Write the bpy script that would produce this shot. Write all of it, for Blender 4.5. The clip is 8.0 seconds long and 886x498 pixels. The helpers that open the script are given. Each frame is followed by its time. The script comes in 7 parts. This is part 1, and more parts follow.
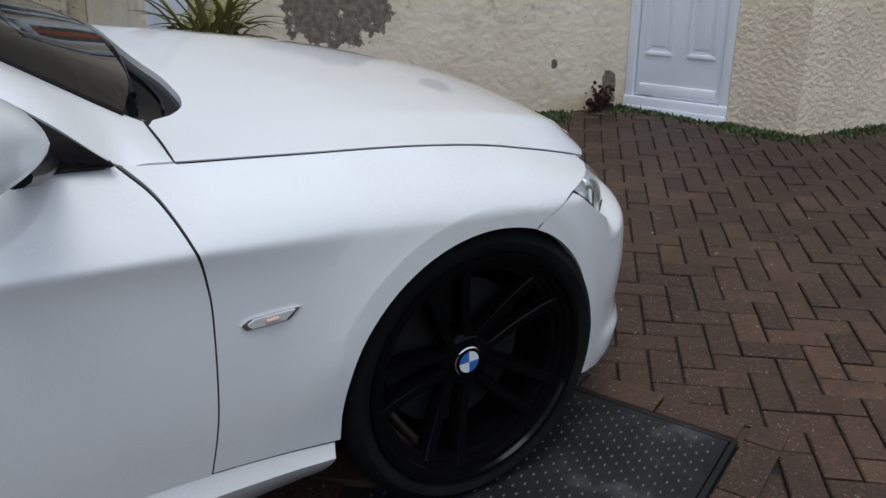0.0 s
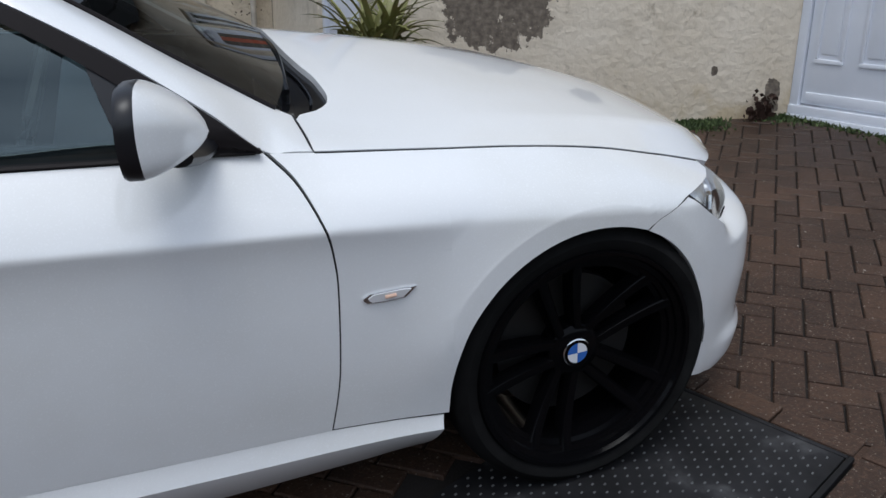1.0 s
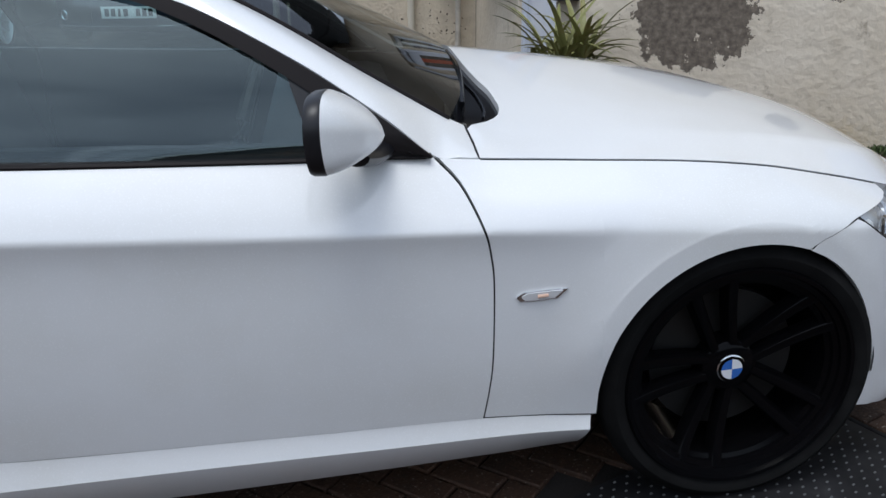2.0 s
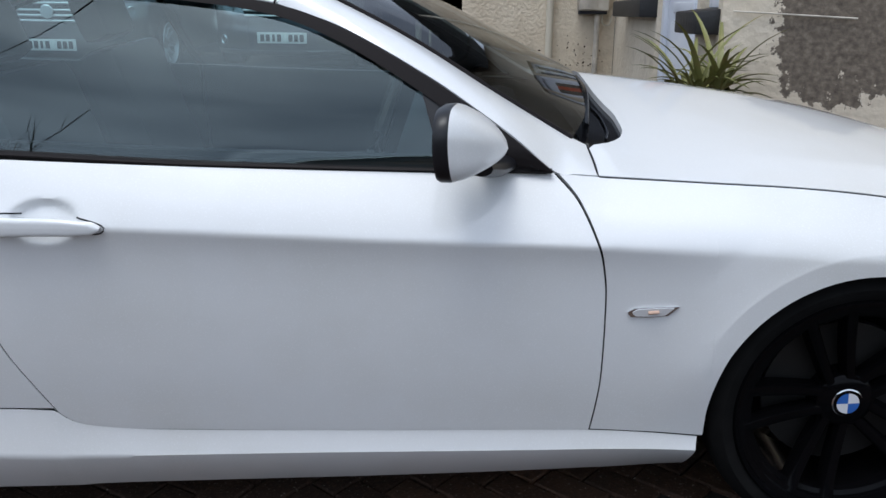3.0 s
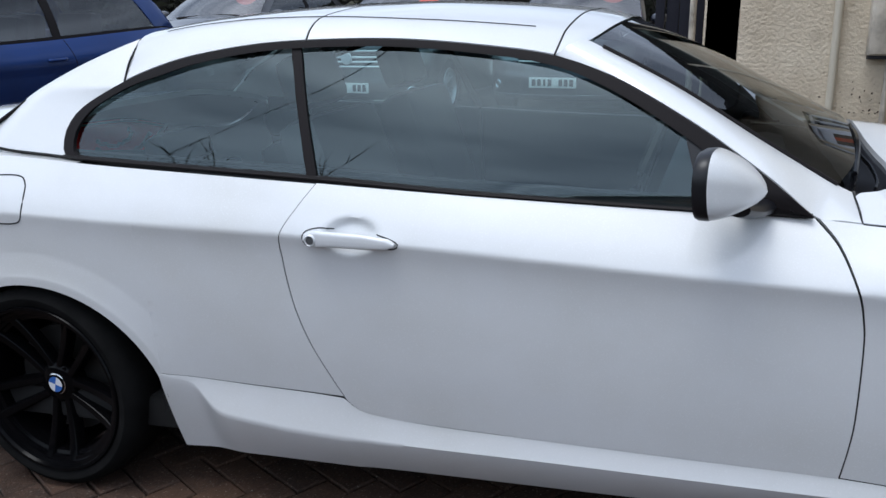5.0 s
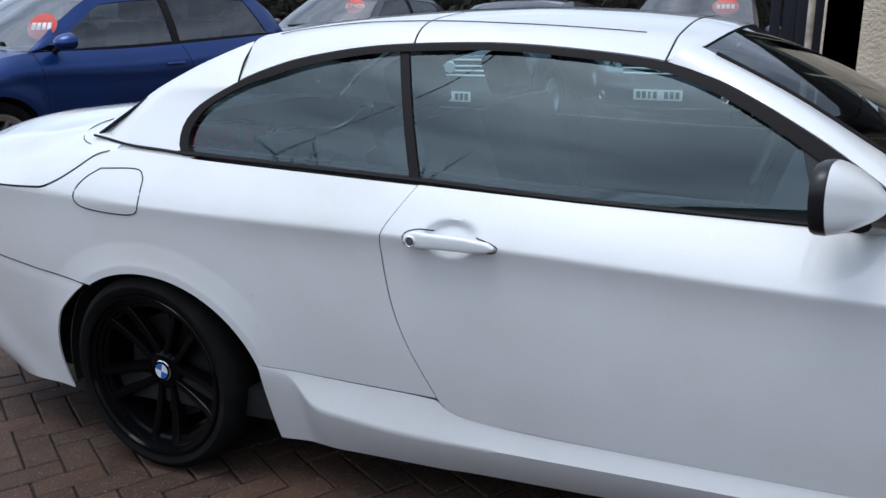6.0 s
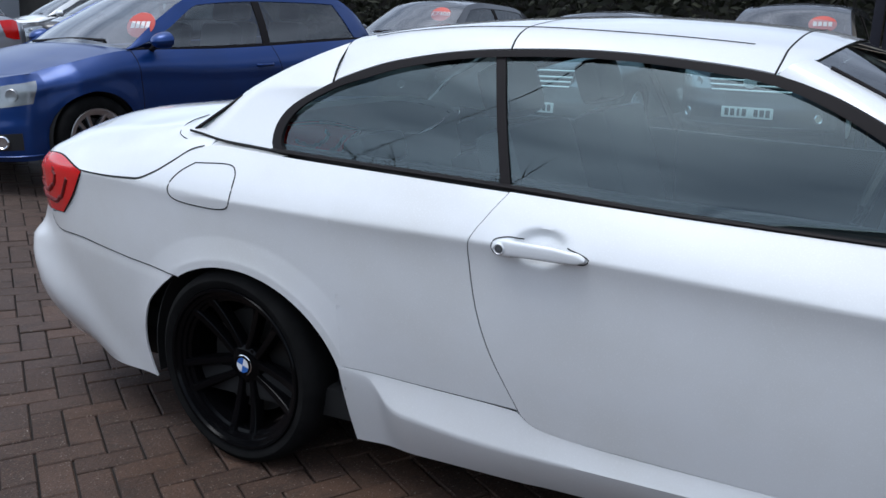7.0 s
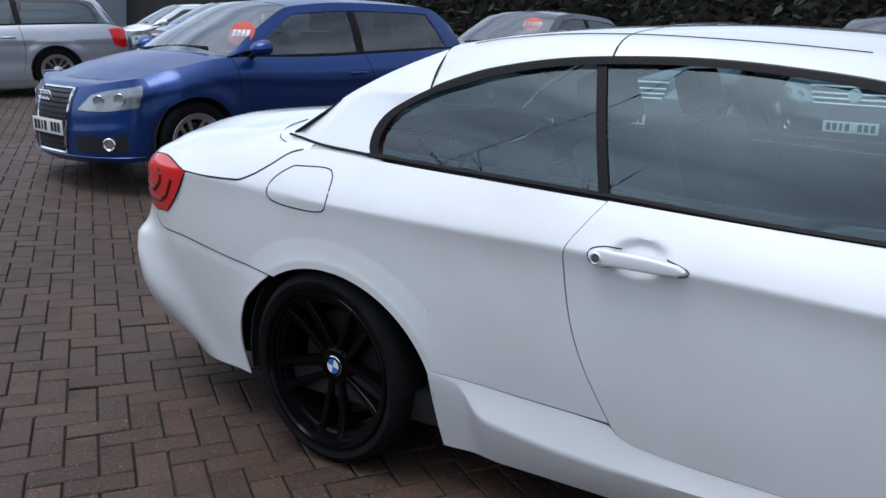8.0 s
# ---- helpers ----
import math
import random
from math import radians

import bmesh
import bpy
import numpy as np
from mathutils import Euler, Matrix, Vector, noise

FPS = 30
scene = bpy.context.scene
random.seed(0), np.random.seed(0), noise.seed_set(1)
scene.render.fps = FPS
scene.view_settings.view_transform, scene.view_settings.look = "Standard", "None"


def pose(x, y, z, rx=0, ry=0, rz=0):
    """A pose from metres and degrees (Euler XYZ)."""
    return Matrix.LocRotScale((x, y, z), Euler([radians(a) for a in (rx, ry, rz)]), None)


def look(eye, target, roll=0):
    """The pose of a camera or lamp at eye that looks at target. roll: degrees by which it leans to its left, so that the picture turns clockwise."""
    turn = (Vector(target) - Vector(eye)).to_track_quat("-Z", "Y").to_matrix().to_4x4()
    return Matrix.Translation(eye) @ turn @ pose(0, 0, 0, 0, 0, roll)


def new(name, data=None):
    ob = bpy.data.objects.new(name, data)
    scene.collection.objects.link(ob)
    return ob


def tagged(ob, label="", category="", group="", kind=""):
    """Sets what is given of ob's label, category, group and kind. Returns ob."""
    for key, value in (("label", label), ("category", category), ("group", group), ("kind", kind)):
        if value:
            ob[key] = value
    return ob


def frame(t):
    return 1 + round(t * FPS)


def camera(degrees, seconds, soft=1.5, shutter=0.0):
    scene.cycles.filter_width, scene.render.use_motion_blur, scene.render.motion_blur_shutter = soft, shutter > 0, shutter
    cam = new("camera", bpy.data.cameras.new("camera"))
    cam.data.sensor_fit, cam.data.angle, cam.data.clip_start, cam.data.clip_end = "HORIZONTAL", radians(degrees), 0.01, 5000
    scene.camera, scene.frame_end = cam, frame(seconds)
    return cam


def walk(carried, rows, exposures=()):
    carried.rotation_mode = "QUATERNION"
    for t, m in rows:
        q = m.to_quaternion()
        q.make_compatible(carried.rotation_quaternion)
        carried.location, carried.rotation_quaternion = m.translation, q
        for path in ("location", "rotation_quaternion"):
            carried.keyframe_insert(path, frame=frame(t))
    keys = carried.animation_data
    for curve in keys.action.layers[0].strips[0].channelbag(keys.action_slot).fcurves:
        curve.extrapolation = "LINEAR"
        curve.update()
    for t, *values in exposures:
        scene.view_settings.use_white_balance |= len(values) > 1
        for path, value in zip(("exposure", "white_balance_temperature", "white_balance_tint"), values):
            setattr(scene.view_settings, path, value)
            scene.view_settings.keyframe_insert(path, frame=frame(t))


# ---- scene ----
# The white car stands on a forecourt that slopes; CAR is its pose, x ahead, rear axle at x = 0.
CAR = pose(0, 0, 0, 3.04, -3.0, 0)
cam = camera(55.2, 8.0)
PATH = [
    (0, (1.851, -2.113, 1.262), (2.855, -0.573, 0.475), -0.1),
    (0.5, (1.866, -2.194, 1.281), (2.718, -0.556, 0.514), -0.7),
    (1, (1.876, -2.272, 1.291), (2.543, -0.554, 0.513), -1.3),
    (1.5, (1.895, -2.343, 1.295), (2.345, -0.546, 0.542), -2.7),
    (2, (1.917, -2.41, 1.304), (2.148, -0.56, 0.581), -3.1),
    (3.3, (1.936, -2.569, 1.291), (1.756, -0.673, 0.68), -3.0),
    (3.5, (1.968, -2.613, 1.297), (1.691, -0.723, 0.705), -3.5),
    (4, (1.976, -2.664, 1.306), (1.538, -0.796, 0.739), -3.9),
    (4.5, (1.965, -2.691, 1.321), (1.406, -0.846, 0.789), -4.3),
    (4.7, (1.952, -2.695, 1.32), (1.364, -0.857, 0.796), -4.0),
    (6, (1.931, -2.697, 1.299), (1.08, -0.952, 0.82), -2.9),
    (6.5, (1.898, -2.692, 1.301), (0.993, -0.971, 0.835), -2.1),
    (7, (1.879, -2.693, 1.288), (0.879, -1.021, 0.836), -1.2),
    (7.5, (1.862, -2.701, 1.278), (0.773, -1.081, 0.841), -0.5),
    (8, (1.85, -2.705, 1.277), (0.686, -1.136, 0.852), -0.7),
]
walk(cam, [(t, CAR @ look(eye, target, roll)) for t, eye, target, roll in PATH], exposures=[(0.0, 0.06, 6130, 8), (1.5, 0.20, 6090, 8), (3.5, 0.30, 6040, 8), (8.0, 0.36, 5900, 8)])

# ---------------------------------------------------------------- light
world = bpy.data.worlds.new("overcast_sky")
scene.world = world
world.use_nodes = True
wn, wl = world.node_tree.nodes, world.node_tree.links
wn.clear()
sky = wn.new("ShaderNodeTexSky")
sky.sky_type = "NISHITA"
sky.sun_disc = False
sky.sun_elevation, sky.sun_rotation = radians(73.3), radians(213)
sky.dust_density, sky.air_density = 3.0, 1.0
soft_sky = wn.new("ShaderNodeHueSaturation")
soft_sky.inputs["Saturation"].default_value = 0.42
wl.new(sky.outputs[0], soft_sky.inputs["Color"])
wco = wn.new("ShaderNodeTexCoord")
wmap = wn.new("ShaderNodeMapping")
wmap.inputs["Scale"].default_value = (1.0, 1.0, 6.0)
wl.new(wco.outputs["Generated"], wmap.inputs[0])
cloud = wn.new("ShaderNodeTexNoise")
cloud.inputs["Scale"].default_value, cloud.inputs["Detail"].default_value = 2.2, 6.0
wl.new(wmap.outputs[0], cloud.inputs["Vector"])
cramp = wn.new("ShaderNodeValToRGB")
cramp.color_ramp.elements[0].position, cramp.color_ramp.elements[0].color = 0.30, (0.50, 0.53, 0.58, 1)
cramp.color_ramp.elements[1].position, cramp.color_ramp.elements[1].color = 0.72, (1.25, 1.25, 1.25, 1)
wl.new(cloud.outputs[0], cramp.inputs[0])
cmul = wn.new("ShaderNodeMixRGB")
cmul.blend_type = "MULTIPLY"
cmul.inputs[0].default_value = 1.0
wl.new(soft_sky.outputs[0], cmul.inputs[1])
wl.new(cramp.outputs[0], cmul.inputs[2])
# an overcast sky is brightest overhead
wsep = wn.new("ShaderNodeSeparateXYZ")
wl.new(wco.outputs["Generated"], wsep.inputs[0])
wgrad = wn.new("ShaderNodeMapRange")
wgrad.inputs["From Min"].default_value, wgrad.inputs["From Max"].default_value = 0.0, 1.0
wgrad.inputs["To Min"].default_value, wgrad.inputs["To Max"].default_value = 1.50, 1.22
wl.new(wsep.outputs["Z"], wgrad.inputs["Value"])
over = wn.new("ShaderNodeMixRGB")
over.blend_type = "MULTIPLY"
over.inputs[0].default_value = 1.0
wl.new(cmul.outputs[0], over.inputs[1])
wl.new(wgrad.outputs[0], over.inputs[2])
wbg = wn.new("ShaderNodeBackground")
wbg.inputs[1].default_value = 0.15
wl.new(over.outputs[0], wbg.inputs[0])
wout = wn.new("ShaderNodeOutputWorld")
wl.new(wbg.outputs[0], wout.inputs[0])

sun_data = bpy.data.lights.new("sun", "SUN")
sun_data.energy, sun_data.angle, sun_data.color = 0.85, radians(30), (1.0, 0.97, 0.92)
sun = new("sun", sun_data)
sun.matrix_world = look((-2.3, -3.5, 14), (0, 0, 0))

# ---------------------------------------------------------------- tools


def curve(*pairs):
    """A smooth function through (x, value) pairs, x rising; level beyond its ends."""
    xs, ys = np.array([p[0] for p in pairs], float), np.array([p[1] for p in pairs], float)
    h = np.diff(xs)
    s = np.diff(ys) / h
    m = np.concatenate([[s[0]], np.where(s[:-1] * s[1:] > 0, 2 * s[:-1] * s[1:] / np.where(s[:-1] + s[1:] == 0, 1, s[:-1] + s[1:]), 0), [s[-1]]])

    def value(x):
        x = np.clip(np.asarray(x, float), xs[0], xs[-1])
        i = np.clip(np.searchsorted(xs, x, side="right") - 1, 0, len(h) - 1)
        u = (x - xs[i]) / h[i]
        return (2 * u**3 - 3 * u**2 + 1) * ys[i] + (u**3 - 2 * u**2 + u) * h[i] * m[i] + (3 * u**2 - 2 * u**3) * ys[i + 1] + (u**3 - u**2) * h[i] * m[i + 1]

    return value


def smooth(e0, e1, x):
    u = np.clip((np.asarray(x, float) - e0) / (e1 - e0), 0, 1)
    return u * u * (3 - 2 * u)


def trace(points, n):
    """n points evenly along a smooth curve through the points (any dimension)."""
    p = np.array(points, float)
    if len(p) == 2:
        return p[0] + (p[1] - p[0]) * np.linspace(0, 1, n)[:, None]
    q = np.vstack([2 * p[0] - p[1], p, 2 * p[-1] - p[-2]])
    fine = []
    for i in range(1, len(q) - 2):
        a, b, c, d = q[i - 1], q[i], q[i + 1], q[i + 2]
        for u in np.linspace(0, 1, 24, endpoint=False):
            fine.append(0.5 * (2 * b + (c - a) * u + (2 * a - 5 * b + 4 * c - d) * u**2 + (3 * b - a - 3 * c + d) * u**3))
    fine = np.array(fine + [p[-1]])
    s = np.concatenate([[0], np.cumsum(np.linalg.norm(np.diff(fine, axis=0), axis=1))])
    t = np.linspace(0, s[-1], n)
    return np.stack([np.interp(t, s, fine[:, k]) for k in range(p.shape[1])], 1)


def coons(bottom, top, left, right, nu, nv):
    """A grid (nu, nv, k) filled between four boundary curves; bottom and top run left to right, left and right run up."""
    b, t, l, r = trace(bottom, nu), trace(top, nu), trace(left, nv), trace(right, nv)
    u, v = np.linspace(0, 1, nu)[:, None, None], np.linspace(0, 1, nv)[None, :, None]
    return (1 - v) * b[:, None] + v * t[:, None] + (1 - u) * l[None] + u * r[None] - ((1 - u) * (1 - v) * b[0] + u * (1 - v) * b[-1] + (1 - u) * v * t[0] + u * v * t[-1])


def normals(p):
    n = np.cross(np.gradient(p, axis=0), np.gradient(p, axis=1))
    return n / np.maximum(np.linalg.norm(n, axis=2, keepdims=True), 1e-9)


def grid_mesh(p, fold=0.0, flip=False, thick=0.0):
    """A bmesh of a grid of points (nu, nv, 3). fold: its rim is turned in by that depth, as pressed panels are. thick: a closed sheet."""
    p = np.array(p, float)
    n = normals(p) * (-1 if flip else 1)
    if fold:
        big = np.pad(p, ((1, 1), (1, 1), (0, 0)), mode="edge")
        nn = np.pad(n, ((1, 1), (1, 1), (0, 0)), mode="edge")
        rim = np.ones(big.shape[:2], bool)
        rim[1:-1, 1:-1] = False
        big[rim] -= nn[rim] * fold
        p = big
    bm = bmesh.new()
    nu, nv = p.shape[:2]
    vs = [bm.verts.new(q) for q in p.reshape(-1, 3)]
    under = [bm.verts.new(q) for q in (p - n * thick).reshape(-1, 3)] if thick else None
    for i in range(nu - 1):
        for j in range(nv - 1):
            k = (i * nv + j, (i + 1) * nv + j, (i + 1) * nv + j + 1, i * nv + j + 1)
            k = k[::-1] if flip else k
            bm.faces.new([vs[a] for a in k])
            if thick:
                bm.faces.new([under[a] for a in k[::-1]])
    if thick:
        ring = [i * nv for i in range(nu)] + [(nu - 1) * nv + j for j in range(1, nv)] + [i * nv + nv - 1 for i in range(nu - 2, -1, -1)] + [j for j in range(nv - 2, 0, -1)]
        for a, b in zip(ring, ring[1:] + ring[:1]):
            bm.faces.new([vs[b], vs[a], under[a], under[b]] if not flip else [vs[a], vs[b], under[b], under[a]])
    return bm


def finish(bm, material, name, soft=True, sharp=40):
    mesh = bpy.data.meshes.new(name)
    bm.normal_update()
    if soft:
        for f in bm.faces:
            f.smooth = True
        for e in bm.edges:
            if len(e.link_faces) == 2 and e.calc_face_angle(0) > radians(sharp):
                e.smooth = False
    bm.to_mesh(mesh)
    bm.free()
    mesh.materials.append(material)
    return mesh


def part(name, bm, material, parent=None, label="", soft=True, sharp=40, at=None):
    """Links a bmesh as one mesh object under a thing or a part."""
    ob = new(name, finish(bm, material, name, soft, sharp) if isinstance(bm, bmesh.types.BMesh) else bm)
    if at is not None:
        ob.matrix_basis = at
    if parent:
        ob.parent = parent
    if label:
        tagged(ob, label)
    return ob


def thing(name, label, category, m=None, group="", kind=""):
    ob = new(name)
    ob.empty_display_size = 0.2
    if m is not None:
        ob.matrix_world = m
    return tagged(ob, label, category, group, kind)


def box(bm, x0, x1, y0, y1, z0, z1, bevel=0.0, m=None):
    """Adds a box, its edges bevelled."""
    made = bmesh.ops.create_cube(bm, size=1.0)["verts"]
    bmesh.ops.transform(bm, matrix=Matrix.Translation(((x0 + x1) / 2, (y0 + y1) / 2, (z0 + z1) / 2)) @ Matrix.Diagonal((x1 - x0, y1 - y0, z1 - z0, 1)), verts=made)
    if bevel:
        edges = list({e for v in made for e in v.link_edges})
        got = bmesh.ops.bevel(bm, geom=edges, offset=bevel, segments=2, affect="EDGES", profile=0.6)
        made = list({v for f in got["faces"] for v in f.verts} | {v for v in made if v.is_valid})
    if m is not None:
        bmesh.ops.transform(bm, matrix=m, verts=[v for v in made if v.is_valid])
    return made


def box_mesh(*args, bevel=0.0, m=None):
    bm = bmesh.new()
    box(bm, *args, bevel=bevel, m=m)
    return bm


def lathe(profile, n=48, axis="y", a0=0.0, a1=2 * math.pi):
    """A solid of revolution: profile of (radius, along) turned round the axis."""
    prof = np.array(profile, float)
    full = abs(a1 - a0 - 2 * math.pi) < 1e-6
    angles = np.linspace(a0, a1, n, endpoint=not full)
    bm = bmesh.new()
    rows = []
    for a in angles:
        c, s = math.cos(a), math.sin(a)
        rows.append([bm.verts.new((r * c, h, r * s) if axis == "y" else (r * c, r * s, h) if axis == "z" else (h, r * c, r * s)) for r, h in prof])
    for i in range(n if full else n - 1):
        a, b = rows[i], rows[(i + 1) % n]
        for j in range(len(prof) - 1):
            bm.faces.new((a[j], a[j + 1], b[j + 1], b[j]))
    bmesh.ops.remove_doubles(bm, verts=bm.verts, dist=1e-6)
    bmesh.ops.recalc_face_normals(bm, faces=bm.faces)
    return bm


def tube(points, radius, n=8, closed=False, flat=1.0):
    """A tube along points; radius a number or one for each point."""
    p = np.array(points, float)
    k = len(p)
    rad = np.broadcast_to(np.asarray(radius, float), (k,))
    tan = np.gradient(p, axis=0) if not closed else np.roll(p, -1, 0) - np.roll(p, 1, 0)
    bm = bmesh.new()
    rings = []
    for i in range(k):
        t = Vector(tan[i]).normalized()
        a = t.cross(Vector((0, 0, 1)) if abs(t.z) < 0.9 else Vector((0, 1, 0))).normalized()
        b = a.cross(t)
        rings.append([bm.verts.new(Vector(p[i]) + float(rad[i]) * (math.cos(w) * a + float(flat * math.sin(w)) * b)) for w in np.linspace(0, 2 * math.pi, n, endpoint=False)])
    for i in range(k if closed else k - 1):
        r, s = rings[i], rings[(i + 1) % k]
        for j in range(n):
            bm.faces.new((r[j], r[(j + 1) % n], s[(j + 1) % n], s[j]))
    if not closed:
        bm.faces.new(rings[0][::-1])
        bm.faces.new(rings[-1])
    bmesh.ops.recalc_face_normals(bm, faces=bm.faces)
    return bm


def merge(*meshes):
    """Joins bmeshes into the first."""
    first = meshes[0]
    for other in meshes[1:]:
        temp = bpy.data.meshes.new("temp")
        other.to_mesh(temp)
        other.free()
        first.from_mesh(temp)
        bpy.data.meshes.remove(temp)
    return first


def words(text, size, material, name, parent, m, depth=0.001):
    data = bpy.data.curves.new(name, "FONT")
    data.body, data.size, data.extrude, data.align_x, data.align_y = text, size, depth, "CENTER", "CENTER"
    temp = bpy.data.objects.new("temp", data)
    scene.collection.objects.link(temp)
    mesh = bpy.data.meshes.new_from_object(temp.evaluated_get(bpy.context.evaluated_depsgraph_get()))
    bpy.data.objects.remove(temp)
    mesh.materials.clear()
    mesh.materials.append(material)
    ob = new(name, mesh)
    ob.matrix_basis = m
    if parent:
        ob.parent = parent
    return ob


# ---------------------------------------------------------------- materials


def material(name, color, rough=0.5, metal=0.0, coat=0.0, coat_rough=0.03, spec=0.5):
    m = bpy.data.materials.new(name)
    m.use_nodes = True
    b = m.node_tree.nodes["Principled BSDF"]
    b.inputs["Base Color"].default_value = (*color, 1)
    b.inputs["Roughness"].default_value = rough
    b.inputs["Metallic"].default_value = metal
    b.inputs["Coat Weight"].default_value = coat
    b.inputs["Coat Roughness"].default_value = coat_rough
    b.inputs["Specular IOR Level"].default_value = spec
    return m


def node(m, kind, **values):
    n = m.node_tree.nodes.new(kind)
    for key, value in values.items():
        n.inputs[key.replace("_", " ")].default_value = value
    return n


def link(m, a, b):
    m.node_tree.links.new(a, b)


def bsdf(m):
    return m.node_tree.nodes["Principled BSDF"]


def coords(m, scale=(1, 1, 1), kind="Object"):
    co = m.node_tree.nodes.new("ShaderNodeTexCoord")
    mp = node(m, "ShaderNodeMapping", Scale=scale)
    link(m, co.outputs[kind], mp.inputs[0])
    return mp.outputs[0]


def ramp(m, source, *stops):
    r = m.node_tree.nodes.new("ShaderNodeValToRGB")
    e = r.color_ramp.elements
    while len(e) < len(stops):
        e.new(0.5)
    for el, (pos, col) in zip(e, stops):
        el.position, el.color = pos, (*col, 1) if len(col) == 3 else col
    link(m, source, r.inputs[0])
    return r.outputs[0]


def grey(v):
    return (v, v, v)


def mix(m, a, b, factor, blend="MIX"):
    x = m.node_tree.nodes.new("ShaderNodeMixRGB")
    x.blend_type = blend
    for sock, value in ((x.inputs[0], factor), (x.inputs[1], a), (x.inputs[2], b)):
        if isinstance(value, bpy.types.NodeSocket):
            link(m, value, sock)
        elif isinstance(value, (int, float)):
            sock.default_value = value
        else:
            sock.default_value = (*value, 1)
    return x.outputs[0]


def bumped(m, height, strength=0.3, distance=0.01, into="Normal"):
    b = node(m, "ShaderNodeBump", Strength=strength, Distance=distance)
    link(m, height, b.inputs["Height"])
    link(m, b.outputs[0], bsdf(m).inputs[into])


def noise_of(m, vec, scale, detail=4.0, rough=0.55):
    n = node(m, "ShaderNodeTexNoise", Scale=scale, Detail=detail, Roughness=rough)
    link(m, vec, n.inputs["Vector"])
    return n.outputs[0]


def paint(name, color, flake=0.0, rough=0.35, dirt=0.06, haze=0.06):
    """Car paint under clear coat, with a thin uneven film of road dirt."""
    m = material(name, color, rough, flake, 1.0, 0.02)
    vec = coords(m)
    film = noise_of(m, vec, 2.3, 5)
    fine = noise_of(m, vec, 260, 2)
    dark = tuple(c * (1 - dirt) * k for c, k in zip(color, (0.97, 0.96, 0.93)))
    c = mix(m, color, dark, ramp(m, film, (0.42, grey(0)), (0.72, grey(1))))
    c = mix(m, c, tuple(min(1, v * 1.06) for v in color), ramp(m, fine, (0.55, grey(0)), (0.7, grey(0.6))))
    link(m, c, bsdf(m).inputs["Base Color"])
    link(m, ramp(m, film, (0.35, grey(haze * 0.25)), (0.75, grey(haze))), bsdf(m).inputs["Coat Roughness"])
    return m


WHITE = paint("white_car_paint", (0.74, 0.75, 0.755), 0.0, 0.4, 0.05, 0.02)
bsdf(WHITE).inputs["Coat IOR"].default_value = 1.65
BLACK_TRIM = material("black_window_trim", (0.012, 0.010, 0.0105), 0.55, spec=0.12)
# near-black for shade put into panel gaps; also seals, floors and cable
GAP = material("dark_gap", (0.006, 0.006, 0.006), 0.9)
RUBBER = material("tyre_rubber", (0.004, 0.004, 0.004), 0.85, spec=0.04)
v_ = coords(RUBBER)
bumped(RUBBER, noise_of(RUBBER, v_, 90, 3), 0.25, 0.002)
link(RUBBER, ramp(RUBBER, noise_of(RUBBER, v_, 9, 4), (0.35, (0.007, 0.007, 0.007)), (0.7, (0.012, 0.012, 0.012))), bsdf(RUBBER).inputs["Base Color"])
GLOSS_BLACK = material("gloss_black_alloy", (0.0025, 0.0025, 0.003), 0.14, 0.0, 0.0, 0.10, spec=0.10)
PIANO_BLACK = material("gloss_black_plastic", (0.005, 0.005, 0.007), 0.4, 0.0, 0.3, 0.3, spec=0.3)
LINER = material("wheel_arch_felt", (0.008, 0.008, 0.008), 0.95)
CHROME = material("chrome", (0.75, 0.76, 0.78), 0.08, 1.0)
ALLOY = material("silver_alloy", (0.58, 0.59, 0.61), 0.3, 1.0)
CABIN = material("black_leather", (0.012, 0.012, 0.013), 0.5)
v_ = coords(CABIN)
bumped(CABIN, noise_of(CABIN, v_, 60, 2), 0.08, 0.001)
ROUNDEL_BLUE = material("badge_blue", (0.03, 0.13, 0.45), 0.25, 0, 1)
ROUNDEL_WHITE = material("badge_white", (0.75, 0.76, 0.78), 0.25, 0, 1)


def glass(name, tint, ior=1.5, mirror=(1, 1, 1)):
    """A pane: tinted straight transmission and mirror gloss by Fresnel."""
    m = bpy.data.materials.new(name)
    m.use_nodes = True
    m.node_tree.nodes.clear()
    tr = node(m, "ShaderNodeBsdfTransparent", Color=(*tint, 1))
    gl = node(m, "ShaderNodeBsdfGlossy", Color=(*mirror, 1), Roughness=0.0)
    lw = node(m, "ShaderNodeLayerWeight", Blend=0.5)
    steep = m.node_tree.nodes.new("ShaderNodeMath")
    steep.operation = "POWER"
    steep.inputs[1].default_value = 5.0
    link(m, lw.outputs["Facing"], steep.inputs[0])
    r0 = ((ior - 1) / (ior + 1)) ** 2
    fr = m.node_tree.nodes.new("ShaderNodeMath")
    fr.operation = "MULTIPLY_ADD"
    fr.inputs[1].default_value, fr.inputs[2].default_value = 1 - r0, r0
    link(m, steep.outputs[0], fr.inputs[0])
    mx = m.node_tree.nodes.new("ShaderNodeMixShader")
    link(m, fr.outputs[0], mx.inputs[0])
    link(m, tr.outputs[0], mx.inputs[1])
    link(m, gl.outputs[0], mx.inputs[2])
    out = m.node_tree.nodes.new("ShaderNodeOutputMaterial")
    link(m, mx.outputs[0], out.inputs[0])
    return m


